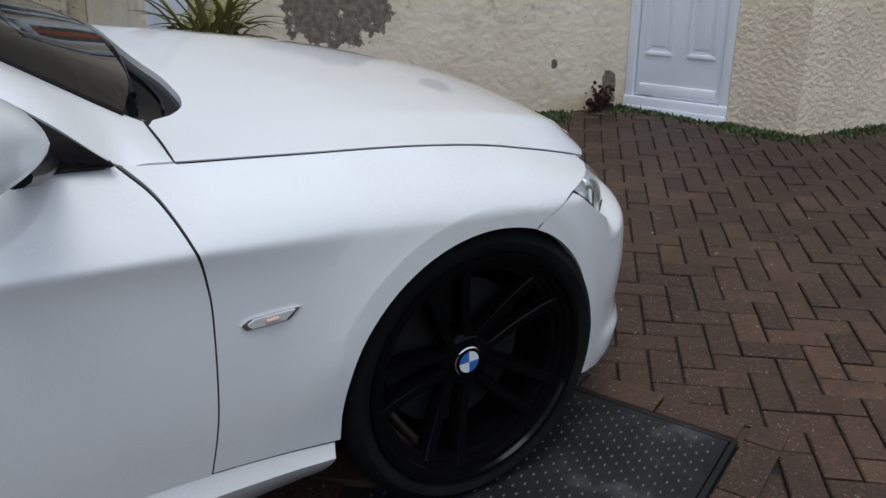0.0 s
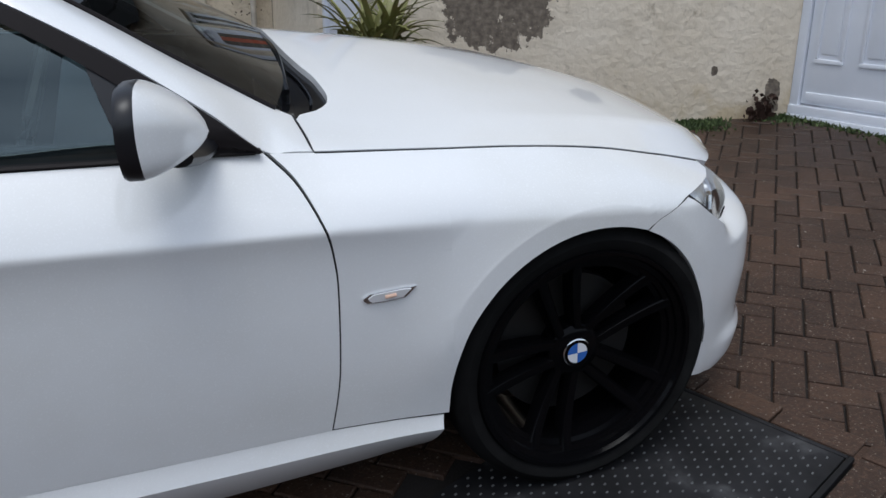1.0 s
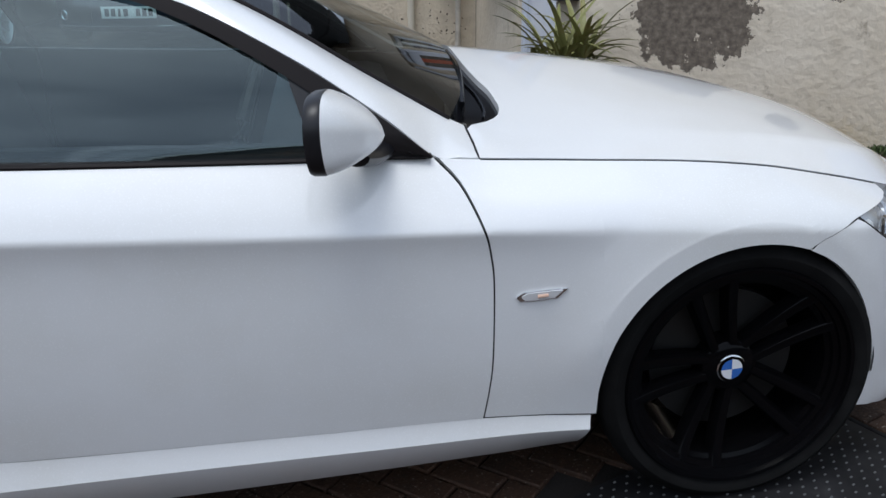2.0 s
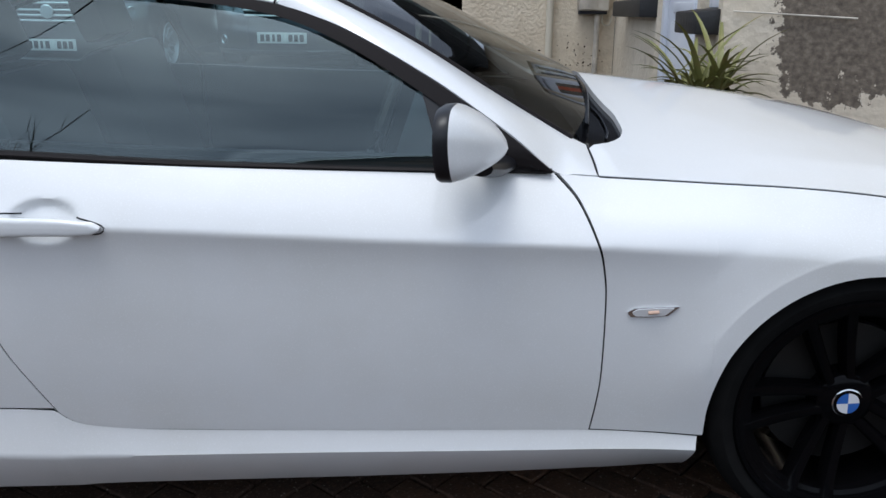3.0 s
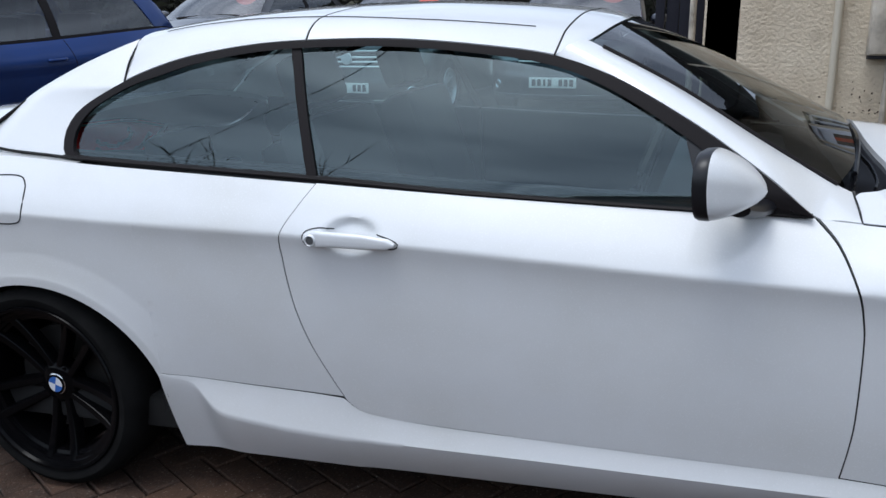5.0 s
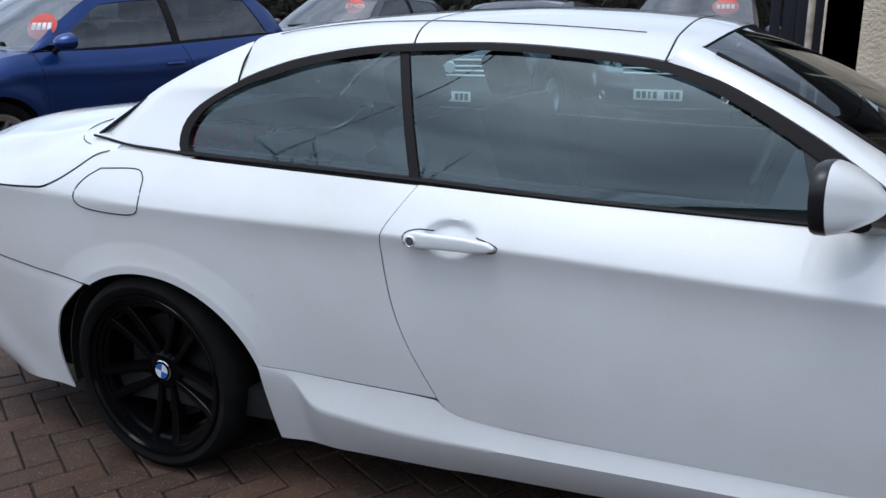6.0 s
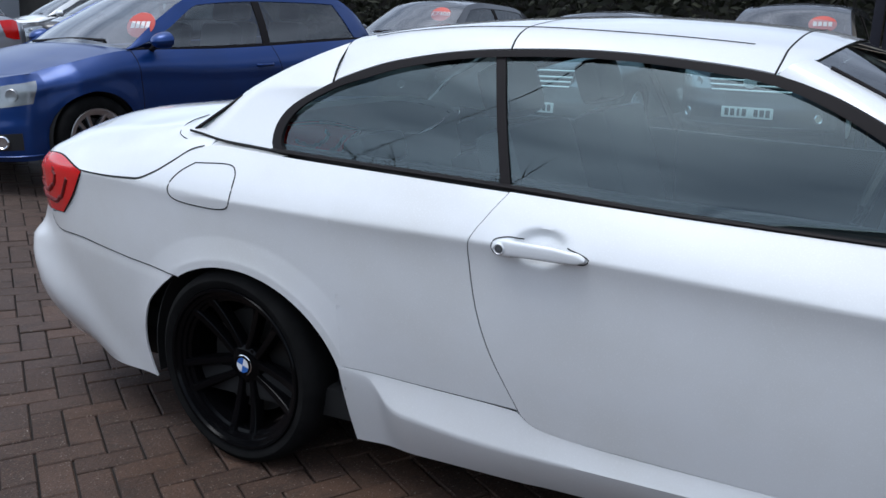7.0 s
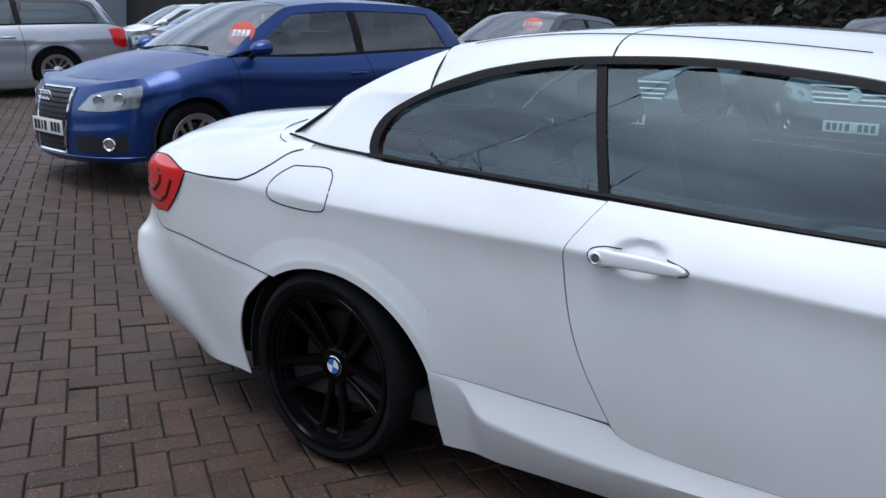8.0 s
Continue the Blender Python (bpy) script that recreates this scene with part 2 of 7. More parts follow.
SIDE_GLASS = glass("tinted_side_glass", (0.62, 0.77, 0.78), 1.86, (0.80, 0.96, 1.0))
SCREEN_GLASS = glass("windscreen_glass", (0.26, 0.30, 0.29), 1.5)
SCUTTLE_BLACK = material("black_moulded_plastic", (0.004, 0.004, 0.005), 0.16, spec=0.16)
REAR_GLASS = glass("dark_rear_glass", (0.10, 0.12, 0.12))
CLEAR_LENS = glass("clear_lamp_lens", (0.9, 0.92, 0.93))


def block_paving():
    """Brown concrete block, damp, with pale aggregate showing and each block a shade of its own."""
    m = material("brown_block_paving", (0.12, 0.085, 0.065), 0.75, spec=0.28)
    info = m.node_tree.nodes.new("ShaderNodeObjectInfo")
    isl = m.node_tree.nodes.new("ShaderNodeNewGeometry")
    add = m.node_tree.nodes.new("ShaderNodeMath")
    add.operation = "ADD"
    link(m, info.outputs["Random"], add.inputs[0])
    link(m, isl.outputs["Random Per Island"], add.inputs[1])
    frac = m.node_tree.nodes.new("ShaderNodeMath")
    frac.operation = "FRACT"
    link(m, add.outputs[0], frac.inputs[0])
    base = ramp(m, frac.outputs[0], (0.0, (0.034, 0.0180, 0.0105)), (0.35, (0.052, 0.0275, 0.0165)), (0.7, (0.064, 0.034, 0.020)), (1.0, (0.088, 0.046, 0.026)))
    pos = m.node_tree.nodes.new("ShaderNodeNewGeometry")
    big = noise_of(m, pos.outputs["Position"], 0.9, 5)
    c = mix(m, base, (0.034, 0.0215, 0.016), ramp(m, big, (0.42, grey(0)), (0.68, grey(0.75))))
    # drier and greyer away from the house
    sep = m.node_tree.nodes.new("ShaderNodeSeparateXYZ")
    link(m, pos.outputs["Position"], sep.inputs[0])
    dry = m.node_tree.nodes.new("ShaderNodeMath")
    dry.operation = "MULTIPLY_ADD"
    dry.inputs[1].default_value, dry.inputs[2].default_value = -0.12, 0.1
    link(m, sep.outputs["X"], dry.inputs[0])
    dry2 = m.node_tree.nodes.new("ShaderNodeMath")
    dry2.operation = "ADD"
    link(m, dry.outputs[0], dry2.inputs[0])
    link(m, noise_of(m, pos.outputs["Position"], 1.4, 5), dry2.inputs[1])
    c = mix(m, c, (0.074, 0.055, 0.048), ramp(m, dry2.outputs[0], (0.45, grey(0)), (0.95, grey(0.5))))
    # wet and dark by the house
    wet = m.node_tree.nodes.new("ShaderNodeMath")
    wet.operation = "MULTIPLY_ADD"
    wet.inputs[1].default_value, wet.inputs[2].default_value = 0.55, -2.55
    link(m, sep.outputs["X"], wet.inputs[0])
    wet2 = m.node_tree.nodes.new("ShaderNodeMath")
    wet2.operation = "ADD"
    link(m, wet.outputs[0], wet2.inputs[0])
    link(m, noise_of(m, pos.outputs["Position"], 2.1, 5), wet2.inputs[1])
    c = mix(m, c, (0.016, 0.009, 0.006), ramp(m, wet2.outputs[0], (0.30, grey(0)), (0.85, grey(0.75))))
    fine = noise_of(m, pos.outputs["Position"], 130, 2)
    c = mix(m, c, (0.36, 0.32, 0.27), ramp(m, fine, (0.645, grey(0)), (0.72, grey(0.65))))
    c = mix(m, c, (0.085, 0.048, 0.032), ramp(m, noise_of(m, pos.outputs["Position"], 95, 3), (0.50, grey(0)), (0.66, grey(0.6))))
    c = mix(m, c, (0.013, 0.010, 0.008), ramp(m, noise_of(m, pos.outputs["Position"], 9, 6, 0.7), (0.52, grey(0)), (0.72, grey(0.55))))
    c = mix(m, c, (0.03, 0.022, 0.018), ramp(m, noise_of(m, pos.outputs["Position"], 60, 4), (0.5, grey(0)), (0.75, grey(0.55))))
    link(m, c, bsdf(m).inputs["Base Color"])
    link(m, ramp(m, big, (0.35, grey(0.5)), (0.65, grey(0.8))), bsdf(m).inputs["Roughness"])
    bumped(m, noise_of(m, pos.outputs["Position"], 110, 4), 0.7, 0.005)
    return m


PAVER = block_paving()
JOINT = material("joint_sand", (0.012, 0.009, 0.007), 0.95)
v_ = coords(JOINT)
link(JOINT, ramp(JOINT, noise_of(JOINT, v_, 3, 6), (0.3, (0.007, 0.0055, 0.0045)), (0.7, (0.018, 0.013, 0.010))), bsdf(JOINT).inputs["Base Color"])
bumped(JOINT, noise_of(JOINT, v_, 120, 3), 0.5, 0.004)


def render_wall(name, a, b, rough_scale=1.0, strength=0.9):
    """Thick roughcast under old masonry paint, stained towards brown in places, its colour darker in the bump's
    hollows.
    """
    m = material(name, a, 0.85)
    vec = coords(m)
    big = noise_of(m, vec, 1.3, 6, 0.62)
    mid = noise_of(m, vec, 6, 5)
    fine = noise_of(m, vec, 26 * rough_scale, 4, 0.5)
    c = mix(m, a, b, ramp(m, big, (0.36, grey(0)), (0.66, grey(1))))
    c = mix(m, c, tuple(v * 0.72 for v in b), ramp(m, mid, (0.55, grey(0)), (0.8, grey(0.65))))
    c = mix(m, c, tuple(v * 0.6 for v in b), ramp(m, fine, (0.25, grey(0.28)), (0.40, grey(0))))
    link(m, c, bsdf(m).inputs["Base Color"])
    bumped(m, fine, strength, 0.03)
    return m


ROUGHCAST = render_wall("cream_roughcast", (0.68, 0.59, 0.455), (0.535, 0.445, 0.328), 1.3, 0.55)
OLD_PAINT = render_wall("cream_old_paint", (0.71, 0.63, 0.505), (0.575, 0.49, 0.367), 0.7, 0.4)
PEELING = render_wall("cream_peeling_paint", (0.66, 0.585, 0.475), (0.555, 0.475, 0.36), 0.75, 0.38)


def peel(m, patches):
    """Bare grey-brown render where the paint has come off: ragged patches (s, z, half width, half height) on the wall."""
    vec = coords(m)
    sep = m.node_tree.nodes.new("ShaderNodeSeparateXYZ")
    link(m, vec, sep.inputs[0])
    old = bsdf(m).inputs["Base Color"].links[0].from_socket
    ragged = noise_of(m, vec, 9, 7, 0.68)
    bare = ramp(m, noise_of(m, vec, 30, 5), (0.3, (0.085, 0.068, 0.052)), (0.55, (0.16, 0.13, 0.10)), (0.75, (0.25, 0.21, 0.165)))

    def calc(kind, a, b):
        n = m.node_tree.nodes.new("ShaderNodeMath")
        n.operation = kind
        for sock, value in zip(n.inputs, (a, b)):
            if isinstance(value, bpy.types.NodeSocket):
                link(m, value, sock)
            else:
                sock.default_value = value
        return n.outputs[0]

    total = None
    for cs, cz, ws, wz in patches:
        dx = calc("POWER", calc("ABSOLUTE", calc("DIVIDE", calc("SUBTRACT", sep.outputs["X"], cs), ws), 0.0), 3.0)
        dz = calc("POWER", calc("ABSOLUTE", calc("DIVIDE", calc("SUBTRACT", sep.outputs["Z"], cz), wz), 0.0), 3.0)
        d = calc("ADD", calc("ADD", dx, dz), calc("MULTIPLY", calc("SUBTRACT", ragged, 0.5), 5.0))
        inside = calc("LESS_THAN", d, 1.0)
        total = inside if total is None else calc("MAXIMUM", total, inside)
    # yellow-brown algae on the paint, in uneven tongues up from the ground
    tongues = calc("ADD", calc("MULTIPLY", sep.outputs["Z"], -1.6), calc("MULTIPLY", noise_of(m, vec, 3.2, 6, 0.65), 2.4))
    old = mix(m, old, (0.40, 0.30, 0.15), ramp(m, tongues, (0.35, grey(0)), (0.75, grey(0.55))))
    old = mix(m, old, (0.20, 0.16, 0.11), ramp(m, noise_of(m, vec, 5.5, 7, 0.7), (0.60, grey(0)), (0.70, grey(0.7))))
    link(m, mix(m, old, bare, total), bsdf(m).inputs["Base Color"])


peel(PEELING, ((0.60, 1.22, 0.33, 0.42), (2.30, 0.50, 0.05, 0.10), (1.92, 0.655, 0.022, 0.03), (1.35, 1.3, 0.10, 0.16)))
UPVC = material("white_upvc", (0.74, 0.77, 0.83), 0.3)
v_ = coords(UPVC)
link(UPVC, ramp(UPVC, noise_of(UPVC, v_, 2.2, 6), (0.35, (0.66, 0.69, 0.75)), (0.7, (0.77, 0.79, 0.84))), bsdf(UPVC).inputs["Base Color"])
SLATE = material("black_painted_sill", (0.014, 0.014, 0.015), 0.5)
v_ = coords(SLATE)
bumped(SLATE, noise_of(SLATE, v_, 30, 5), 0.5, 0.006)
STEEL = material("worn_steel_plate", (0.10, 0.10, 0.105), 0.5, 0.3, spec=0.3)
v_ = coords(STEEL)
link(STEEL, ramp(STEEL, noise_of(STEEL, v_, 4, 6), (0.45, (0.008, 0.008, 0.009)), (0.60, (0.018, 0.018, 0.020)), (0.72, (0.085, 0.085, 0.088))), bsdf(STEEL).inputs["Base Color"])
link(STEEL, ramp(STEEL, noise_of(STEEL, v_, 7, 5), (0.3, grey(0.5)), (0.7, grey(0.8))), bsdf(STEEL).inputs["Roughness"])
LEAF = material("strap_leaf", (0.16, 0.18, 0.05), 0.5)
v_ = coords(LEAF)
isl_ = LEAF.node_tree.nodes.new("ShaderNodeNewGeometry")
link(LEAF, mix(LEAF, ramp(LEAF, isl_.outputs["Random Per Island"], (0, (0.10, 0.13, 0.035)), (0.6, (0.19, 0.19, 0.06)), (1, (0.31, 0.26, 0.10))), (0.22, 0.15, 0.06), ramp(LEAF, noise_of(LEAF, v_, 9, 4), (0.55, grey(0)), (0.75, grey(0.8)))), bsdf(LEAF).inputs["Base Color"])
MOSS = material("green_weeds", (0.035, 0.06, 0.015), 0.8)
isl_ = MOSS.node_tree.nodes.new("ShaderNodeNewGeometry")
link(MOSS, ramp(MOSS, isl_.outputs["Random Per Island"], (0, (0.022, 0.036, 0.010)), (1, (0.075, 0.11, 0.03))), bsdf(MOSS).inputs["Base Color"])
DEAD = material("dead_weeds", (0.045, 0.022, 0.014), 0.9)
HEDGE = material("dark_hedge_leaf", (0.03, 0.038, 0.016), 0.7)
isl_ = HEDGE.node_tree.nodes.new("ShaderNodeNewGeometry")
link(HEDGE, ramp(HEDGE, isl_.outputs["Random Per Island"], (0, (0.010, 0.013, 0.006)), (1, (0.035, 0.036, 0.018))), bsdf(HEDGE).inputs["Base Color"])
PLATE_WHITE = material("number_plate_white", (0.72, 0.72, 0.70), 0.35)
PLATE_BAR = material("plate_bar_black", (0.015, 0.015, 0.015), 0.5)
STICKER = material("red_price_sticker", (0.52, 0.07, 0.05), 0.5)
STICKER_INK = material("sticker_white_print", (0.78, 0.74, 0.72), 0.5)
PIPE = material("cream_painted_pipe", (0.55, 0.50, 0.40), 0.5)
METER = material("weathered_grey_plastic", (0.42, 0.38, 0.32), 0.6)
v_ = coords(METER)
link(METER, ramp(METER, noise_of(METER, v_, 5, 6), (0.3, (0.28, 0.25, 0.21)), (0.55, (0.56, 0.51, 0.43)), (0.75, (0.66, 0.62, 0.54))), bsdf(METER).inputs["Base Color"])
DARK_ROOM = material("dark_interior", (0.02, 0.02, 0.024), 0.8)
NAVY = material("navy_painted_wood", (0.007, 0.0075, 0.016), 0.6, spec=0.3)
RED_LENS = material("red_lamp_lens", (0.62, 0.006, 0.005), 0.15, 0, 0.3, spec=0.4)
DARK_RED = material("dark_red_lamp_band", (0.14, 0.004, 0.004), 0.5)
AMBER = material("amber_bulb", (0.60, 0.40, 0.30), 0.3)
PALE_FENCE = material("blue_grey_render", (0.32, 0.34, 0.37), 0.8)
DARK_FENCE = material("dark_timber_fence", (0.018, 0.017, 0.016), 0.85)
v_ = coords(DARK_FENCE)
link(DARK_FENCE, ramp(DARK_FENCE, noise_of(DARK_FENCE, v_, 1.5, 6), (0.3, (0.010, 0.010, 0.009)), (0.7, (0.03, 0.028, 0.025))), bsdf(DARK_FENCE).inputs["Base Color"])
BARK = material("tree_bark", (0.05, 0.042, 0.034), 0.9)
v_ = coords(BARK)
bumped(BARK, noise_of(BARK, v_, 20, 5), 0.6, 0.02)

# ---------------------------------------------------------------- the white convertible coupe
CREASE_Z = curve((-1.1, 0.90), (-0.7, 0.905), (-0.3, 0.885), (0.06, 0.866), (0.46, 0.847), (0.88, 0.829), (1.3, 0.800), (1.57, 0.778), (1.9, 0.752), (2.19, 0.732), (2.45, 0.704), (2.8, 0.67), (3.2, 0.62))
CREASE_W = curve((-1.19, 0.50), (-1.14, 0.63), (-1.06, 0.715), (-0.95, 0.767), (-0.8, 0.808), (-0.6, 0.840), (-0.3, 0.866), (0, 0.88), (0.5, 0.888), (1.2, 0.891), (2.0, 0.889), (2.5, 0.886), (2.8, 0.878), (3.0, 0.855), (3.07, 0.838), (3.15, 0.806), (3.2, 0.776), (3.25, 0.738), (3.3, 0.69), (3.42, 0.50))
TOP_Z = curve((-1.19, 0.94), (-1.1, 0.985), (-0.95, 1.01), (-0.6, 1.035), (-0.3, 1.05), (0, 1.022), (0.24, 1.0), (0.6, 0.974), (0.95, 0.949), (1.28, 0.921), (1.56, 0.901), (1.84, 0.882), (2.11, 0.8665), (2.2, 0.854), (2.31, 0.8415), (2.435, 0.828), (2.62, 0.809), (2.82, 0.779), (3.0, 0.734), (3.15, 0.686), (3.4, 0.585))
TOP_W = curve((-1.19, 0.44), (-1.1, 0.58), (-0.95, 0.655), (-0.6, 0.72), (-0.3, 0.765), (0, 0.79), (0.6, 0.815), (0.95, 0.82), (1.8, 0.808), (2.11, 0.790), (2.2, 0.781), (2.4, 0.770), (2.6, 0.765), (2.9, 0.75), (3.05, 0.72), (3.2, 0.655), (3.4, 0.48))
LEAN = curve((-0.6, 1.9), (0.0, 1.35), (0.6, 1.2), (2.1, 1.2), (2.5, 1.8), (3.2, 2.0))
EDGE = curve((-0.9, 0.2), (-0.2, 0.32), (0.3, 0.65), (0.8, 1.0), (2.15, 1.0), (2.3, 0.8), (2.52, 0.0), (3.4, 0.0))
UNDER = curve((0, 0), (0.010, 0.0022), (0.03, 0.0066), (0.06, 0.0110), (0.11, 0.0148), (0.2, 0.0190), (0.32, 0.028), (0.42, 0.040), (0.5, 0.052), (0.7, 0.09))
PLAIN = curve((0, 0), (0.2, 0.003), (0.4, 0.018), (0.7, 0.055))
ARCHES = ((0.015, 0.31, 0.415, 0.348), (2.752, 0.315, 0.325, 0.335))


def half_width(x, z):
    """Half the body's width at a place along it and a height: crease, undercut, shoulder and wheel arch flares."""
    x, z = np.asarray(x, float), np.asarray(z, float)
    zc, wc, zt, wt, a = CREASE_Z(x), CREASE_W(x), TOP_Z(x), TOP_W(x), EDGE(x)
    s = np.clip((z - zc) / np.maximum(zt - zc, 0.02), 0, 1.3)
    v = np.clip(zc - z, 0, 0.7)
    y = wc - (wc - wt) * s ** LEAN(x) - (a * UNDER(v) + (1 - a) * PLAIN(v))
    for cx, cz, rx, rz in ARCHES:
        off = (np.hypot((x - cx) / rx, (np.maximum(z, cz) - cz) / rz) - 1) * (rx + rz) / 2
        fade, lip, run, tall = (smooth(0.26, 0.46, z), 0.046, 0.10, 0.012) if cx > 1 else (1.0, 0.028, 0.08, 0.009)
        y = y + tall * np.where(x < cx, fade, 1.0) * (1 - np.clip((off - lip) / run, 0, 1) ** 0.75) * (off > -0.05)
    # the hollow behind the door handle
    hx, hz = (x - 1.066) / 0.066, (z - 0.826) / 0.040
    y = y - 0.018 * np.exp(-((hx**2 + hz**2) ** 4))
    return y


def arch_points(k, a0, a1, n=9):
    cx, cz, rx, rz = ARCHES[k]
    return [(cx + rx * math.cos(radians(a)), cz + rz * math.sin(radians(a))) for a in np.linspace(a0, a1, n)]


def side_grid(xz, side):
    x, z = xz[..., 0], xz[..., 1]
    return np.stack([x, side * half_width(x, z), z], -1)


def side_panel(name, parent, side, bottom, top, left, right, nu, nv, lift=0.0, mat=None, label="", fold=0.02, fn=None):
    xz = coons(bottom, top, left, right, nu, nv)
    g = side_grid(xz, side) if fn is None else fn(xz, side)
    g[..., 1] += side * lift
    return part(name, grid_mesh(g, fold, flip=side > 0), mat or WHITE, parent, label)


DOOR_REAR = [(0.994, 0.373), (0.955, 0.45), (0.92, 0.524), (0.894, 0.60), (0.878, 0.677), (0.870, 0.76), (0.873, 0.829), (0.915, 0.895), (0.955, 0.947)]
DOOR_FRONT = [(2.182, 0.289), (2.196, 0.37), (2.204, 0.446), (2.209, 0.604), (2.205, 0.67), (2.192, 0.732), (2.158, 0.812), (2.112, 0.866)]
DOOR_FOOT = [(0.994, 0.373), (1.012, 0.354), (1.045, 0.338), (1.09, 0.330), (1.163, 0.322), (1.545, 0.307), (1.9, 0.297), (2.182, 0.289)]
SKIRT_Z = curve((0.40, 0.409), (0.70, 0.392), (0.985, 0.377), (1.015, 0.352), (1.05, 0.337), (1.10, 0.329), (1.18, 0.321), (1.545, 0.307), (1.9, 0.297), (2.18, 0.289), (2.45, 0.271))
RIDGE_Z = curve((0.44, 0.400), (0.52, 0.384), (0.55, 0.355), (0.585, 0.318), (0.62, 0.302), (0.68, 0.292), (0.85, 0.273), (1.1, 0.262), (1.6, 0.255), (2.1, 0.247), (2.45, 0.242))
SKIRT_FOOT = curve((0.41, 0.149), (1.5, 0.145), (2.2, 0.153), (2.42, 0.167))


def gap(points, dx0=0.0, dx1=0.0, dz=0.0):
    return [(x + dx0, z + dz) for x, z in points]


def arch_z(k, x):
    cx, cz, rx, rz = ARCHES[k]
    return cz + rz * math.sqrt(max(1 - ((x - cx) / rx) ** 2, 0.0))


WING_SEAM = curve((2.86, 0.622), (2.885, 0.626), (2.907, 0.640), (2.955, 0.656), (3.005, 0.672), (3.06, 0.676), (3.10, 0.677), (3.15, 0.678))
WING_FOOT = curve((2.16, 0.292), (2.3, 0.284), (2.43, 0.2765))
TAIL_SEAM = curve((-1.005, 0.733), (-0.985, 0.706), (-0.95, 0.686), (-0.906, 0.677), (-0.83, 0.6755), (-0.749, 0.672), (-0.595, 0.652), (-0.457, 0.632), (-0.327, 0.617), (-0.20, 0.600))
QUARTER_TOP_LINE = curve((-1.005, 0.739), (-0.93, 0.747), (-0.855, 0.760), (-0.785, 0.82), (-0.695, 0.916), (-0.66, 0.914), (-0.5, 0.907), (-0.38, 0.908), (-0.3, 0.93), (-0.23, 0.965), (-0.155, 1.008), (-0.06, 1.024), (0.05, 1.016), (0.24, 0.999), (0.6, 0.973), (0.955, 0.947))


def WING_LOW(x):
    if x < 2.4275:
        return float(WING_FOOT(x))
    a = arch_z(1, x) if x < 3.076 else 0.0
    return max(a, float(WING_SEAM(x))) if x > 2.86 else a


def QUARTER_TOP(x):
    return QUARTER_TOP_LINE(x)


def QUARTER_LOW(x):
    if x > 0.4295:
        return float(SKIRT_Z(x)) + 0.0012
    a = arch_z(0, x) if x > -0.40 else 0.0
    return max(a, float(TAIL_SEAM(x)) + 0.003) if x < -0.15 else a


def wing_columns():
    c = [2.165, 2.18, 2.20, 2.25, 2.30, 2.35, 2.40, 2.427]
    c += list(2.752 - 0.3245 * np.cos(np.linspace(0, math.pi, 44)))
    c += list(np.linspace(2.9, 3.145, 22))
    return sorted(x for x in set(np.round(c, 4)) if x <= 3.145)


def quarter_columns():
    c = list(0.015 - 0.4145 * np.cos(np.linspace(0, math.pi, 48)))
    c += list(np.linspace(-1.0, -0.18, 32)) + list(np.linspace(0.43, 0.925, 22))
    return sorted(set(np.round(c, 4)))


def column_panel(side, columns, low, top, line, nominal, way, gap_by, rows=70):
    """A side panel as upright columns from its foot (sill, arch, seam) to its top, its door edge bent to the shut line."""
    zs = np.array([p[1] for p in line])
    xs = np.array([p[0] for p in line]) - way * gap_by
    fine = trace(list(zip(xs, zs)), 120)
    g = np.zeros((len(columns), rows, 3))
    for i, x in enumerate(columns):
        near = max(0.0, 1 - abs(x - columns[0 if way > 0 else -1]) / 0.30)
        zt = float(top(x)) - 0.0015
        z = low(x) + (zt - low(x)) * np.linspace(0, 1, rows)
        bend = np.interp(z, fine[:, 1], fine[:, 0]) - columns[0 if way > 0 else -1]
        xx = x + near * bend
        zz = z.copy()
        if near > 0:
            zt2 = float(top(float(xx[-1]))) - 0.0015
            zz = low(x) + (zt2 - low(x)) * np.linspace(0, 1, rows)
        g[i] = np.stack([xx, side * half_width(xx, zz), zz], 1)
    return g


def skirt_grid(side):
    """Sill panel: a hollow below its upper edge flares out to a firm ridge, below which it turns under."""
    nu, up, down = 150, 13, 11
    g = np.zeros((nu, up + down, 3))
    for i, x in enumerate(np.linspace(0.418, 2.418, nu)):
        top, low = float(SKIRT_Z(x)) - 0.0008, float(SKIRT_FOOT(x))
        zr = min(float(RIDGE_Z(x)), top - 0.006)
        y0 = float(half_width(x, top))
        out = 0.017 * float(smooth(0.50, 0.64, x)) * float(1 - 0.3 * smooth(0.8, 1.6, x) - 0.2 * smooth(2.0, 2.42, x))
        zs = list(np.linspace(low, zr, down, endpoint=False)) + list(np.linspace(zr, top, up))
        for j, z in enumerate(zs):
            if z >= zr:
                y = y0 + out * ((top - z) / (top - zr)) ** 1.35
            else:
                w = (zr - z) / (zr - low)
                y = y0 + out - 0.040 * w - 0.030 * w**1.6
            back = float(1 - smooth(0.43, 0.6, x)) * 0.004 * (top - z) / (top - low)
            ahead = float(smooth(2.3, 2.418, x)) * 0.012 * (top - z) / (top - low)
            g[i, j] = (x + back - ahead, side * y, z)
    return g


def plan_strip(plan):
    """The line of a plan curve, the way along it and its normals."""
    line = trace(plan, 160)
    s = np.concatenate([[0], np.cumsum(np.linalg.norm(np.diff(line, axis=0), axis=1))])
    tan = np.gradient(line, axis=0)
    nor = np.stack([tan[:, 1], -tan[:, 0]], 1)
    nor /= np.linalg.norm(nor, axis=1, keepdims=True)
    return line, s, nor


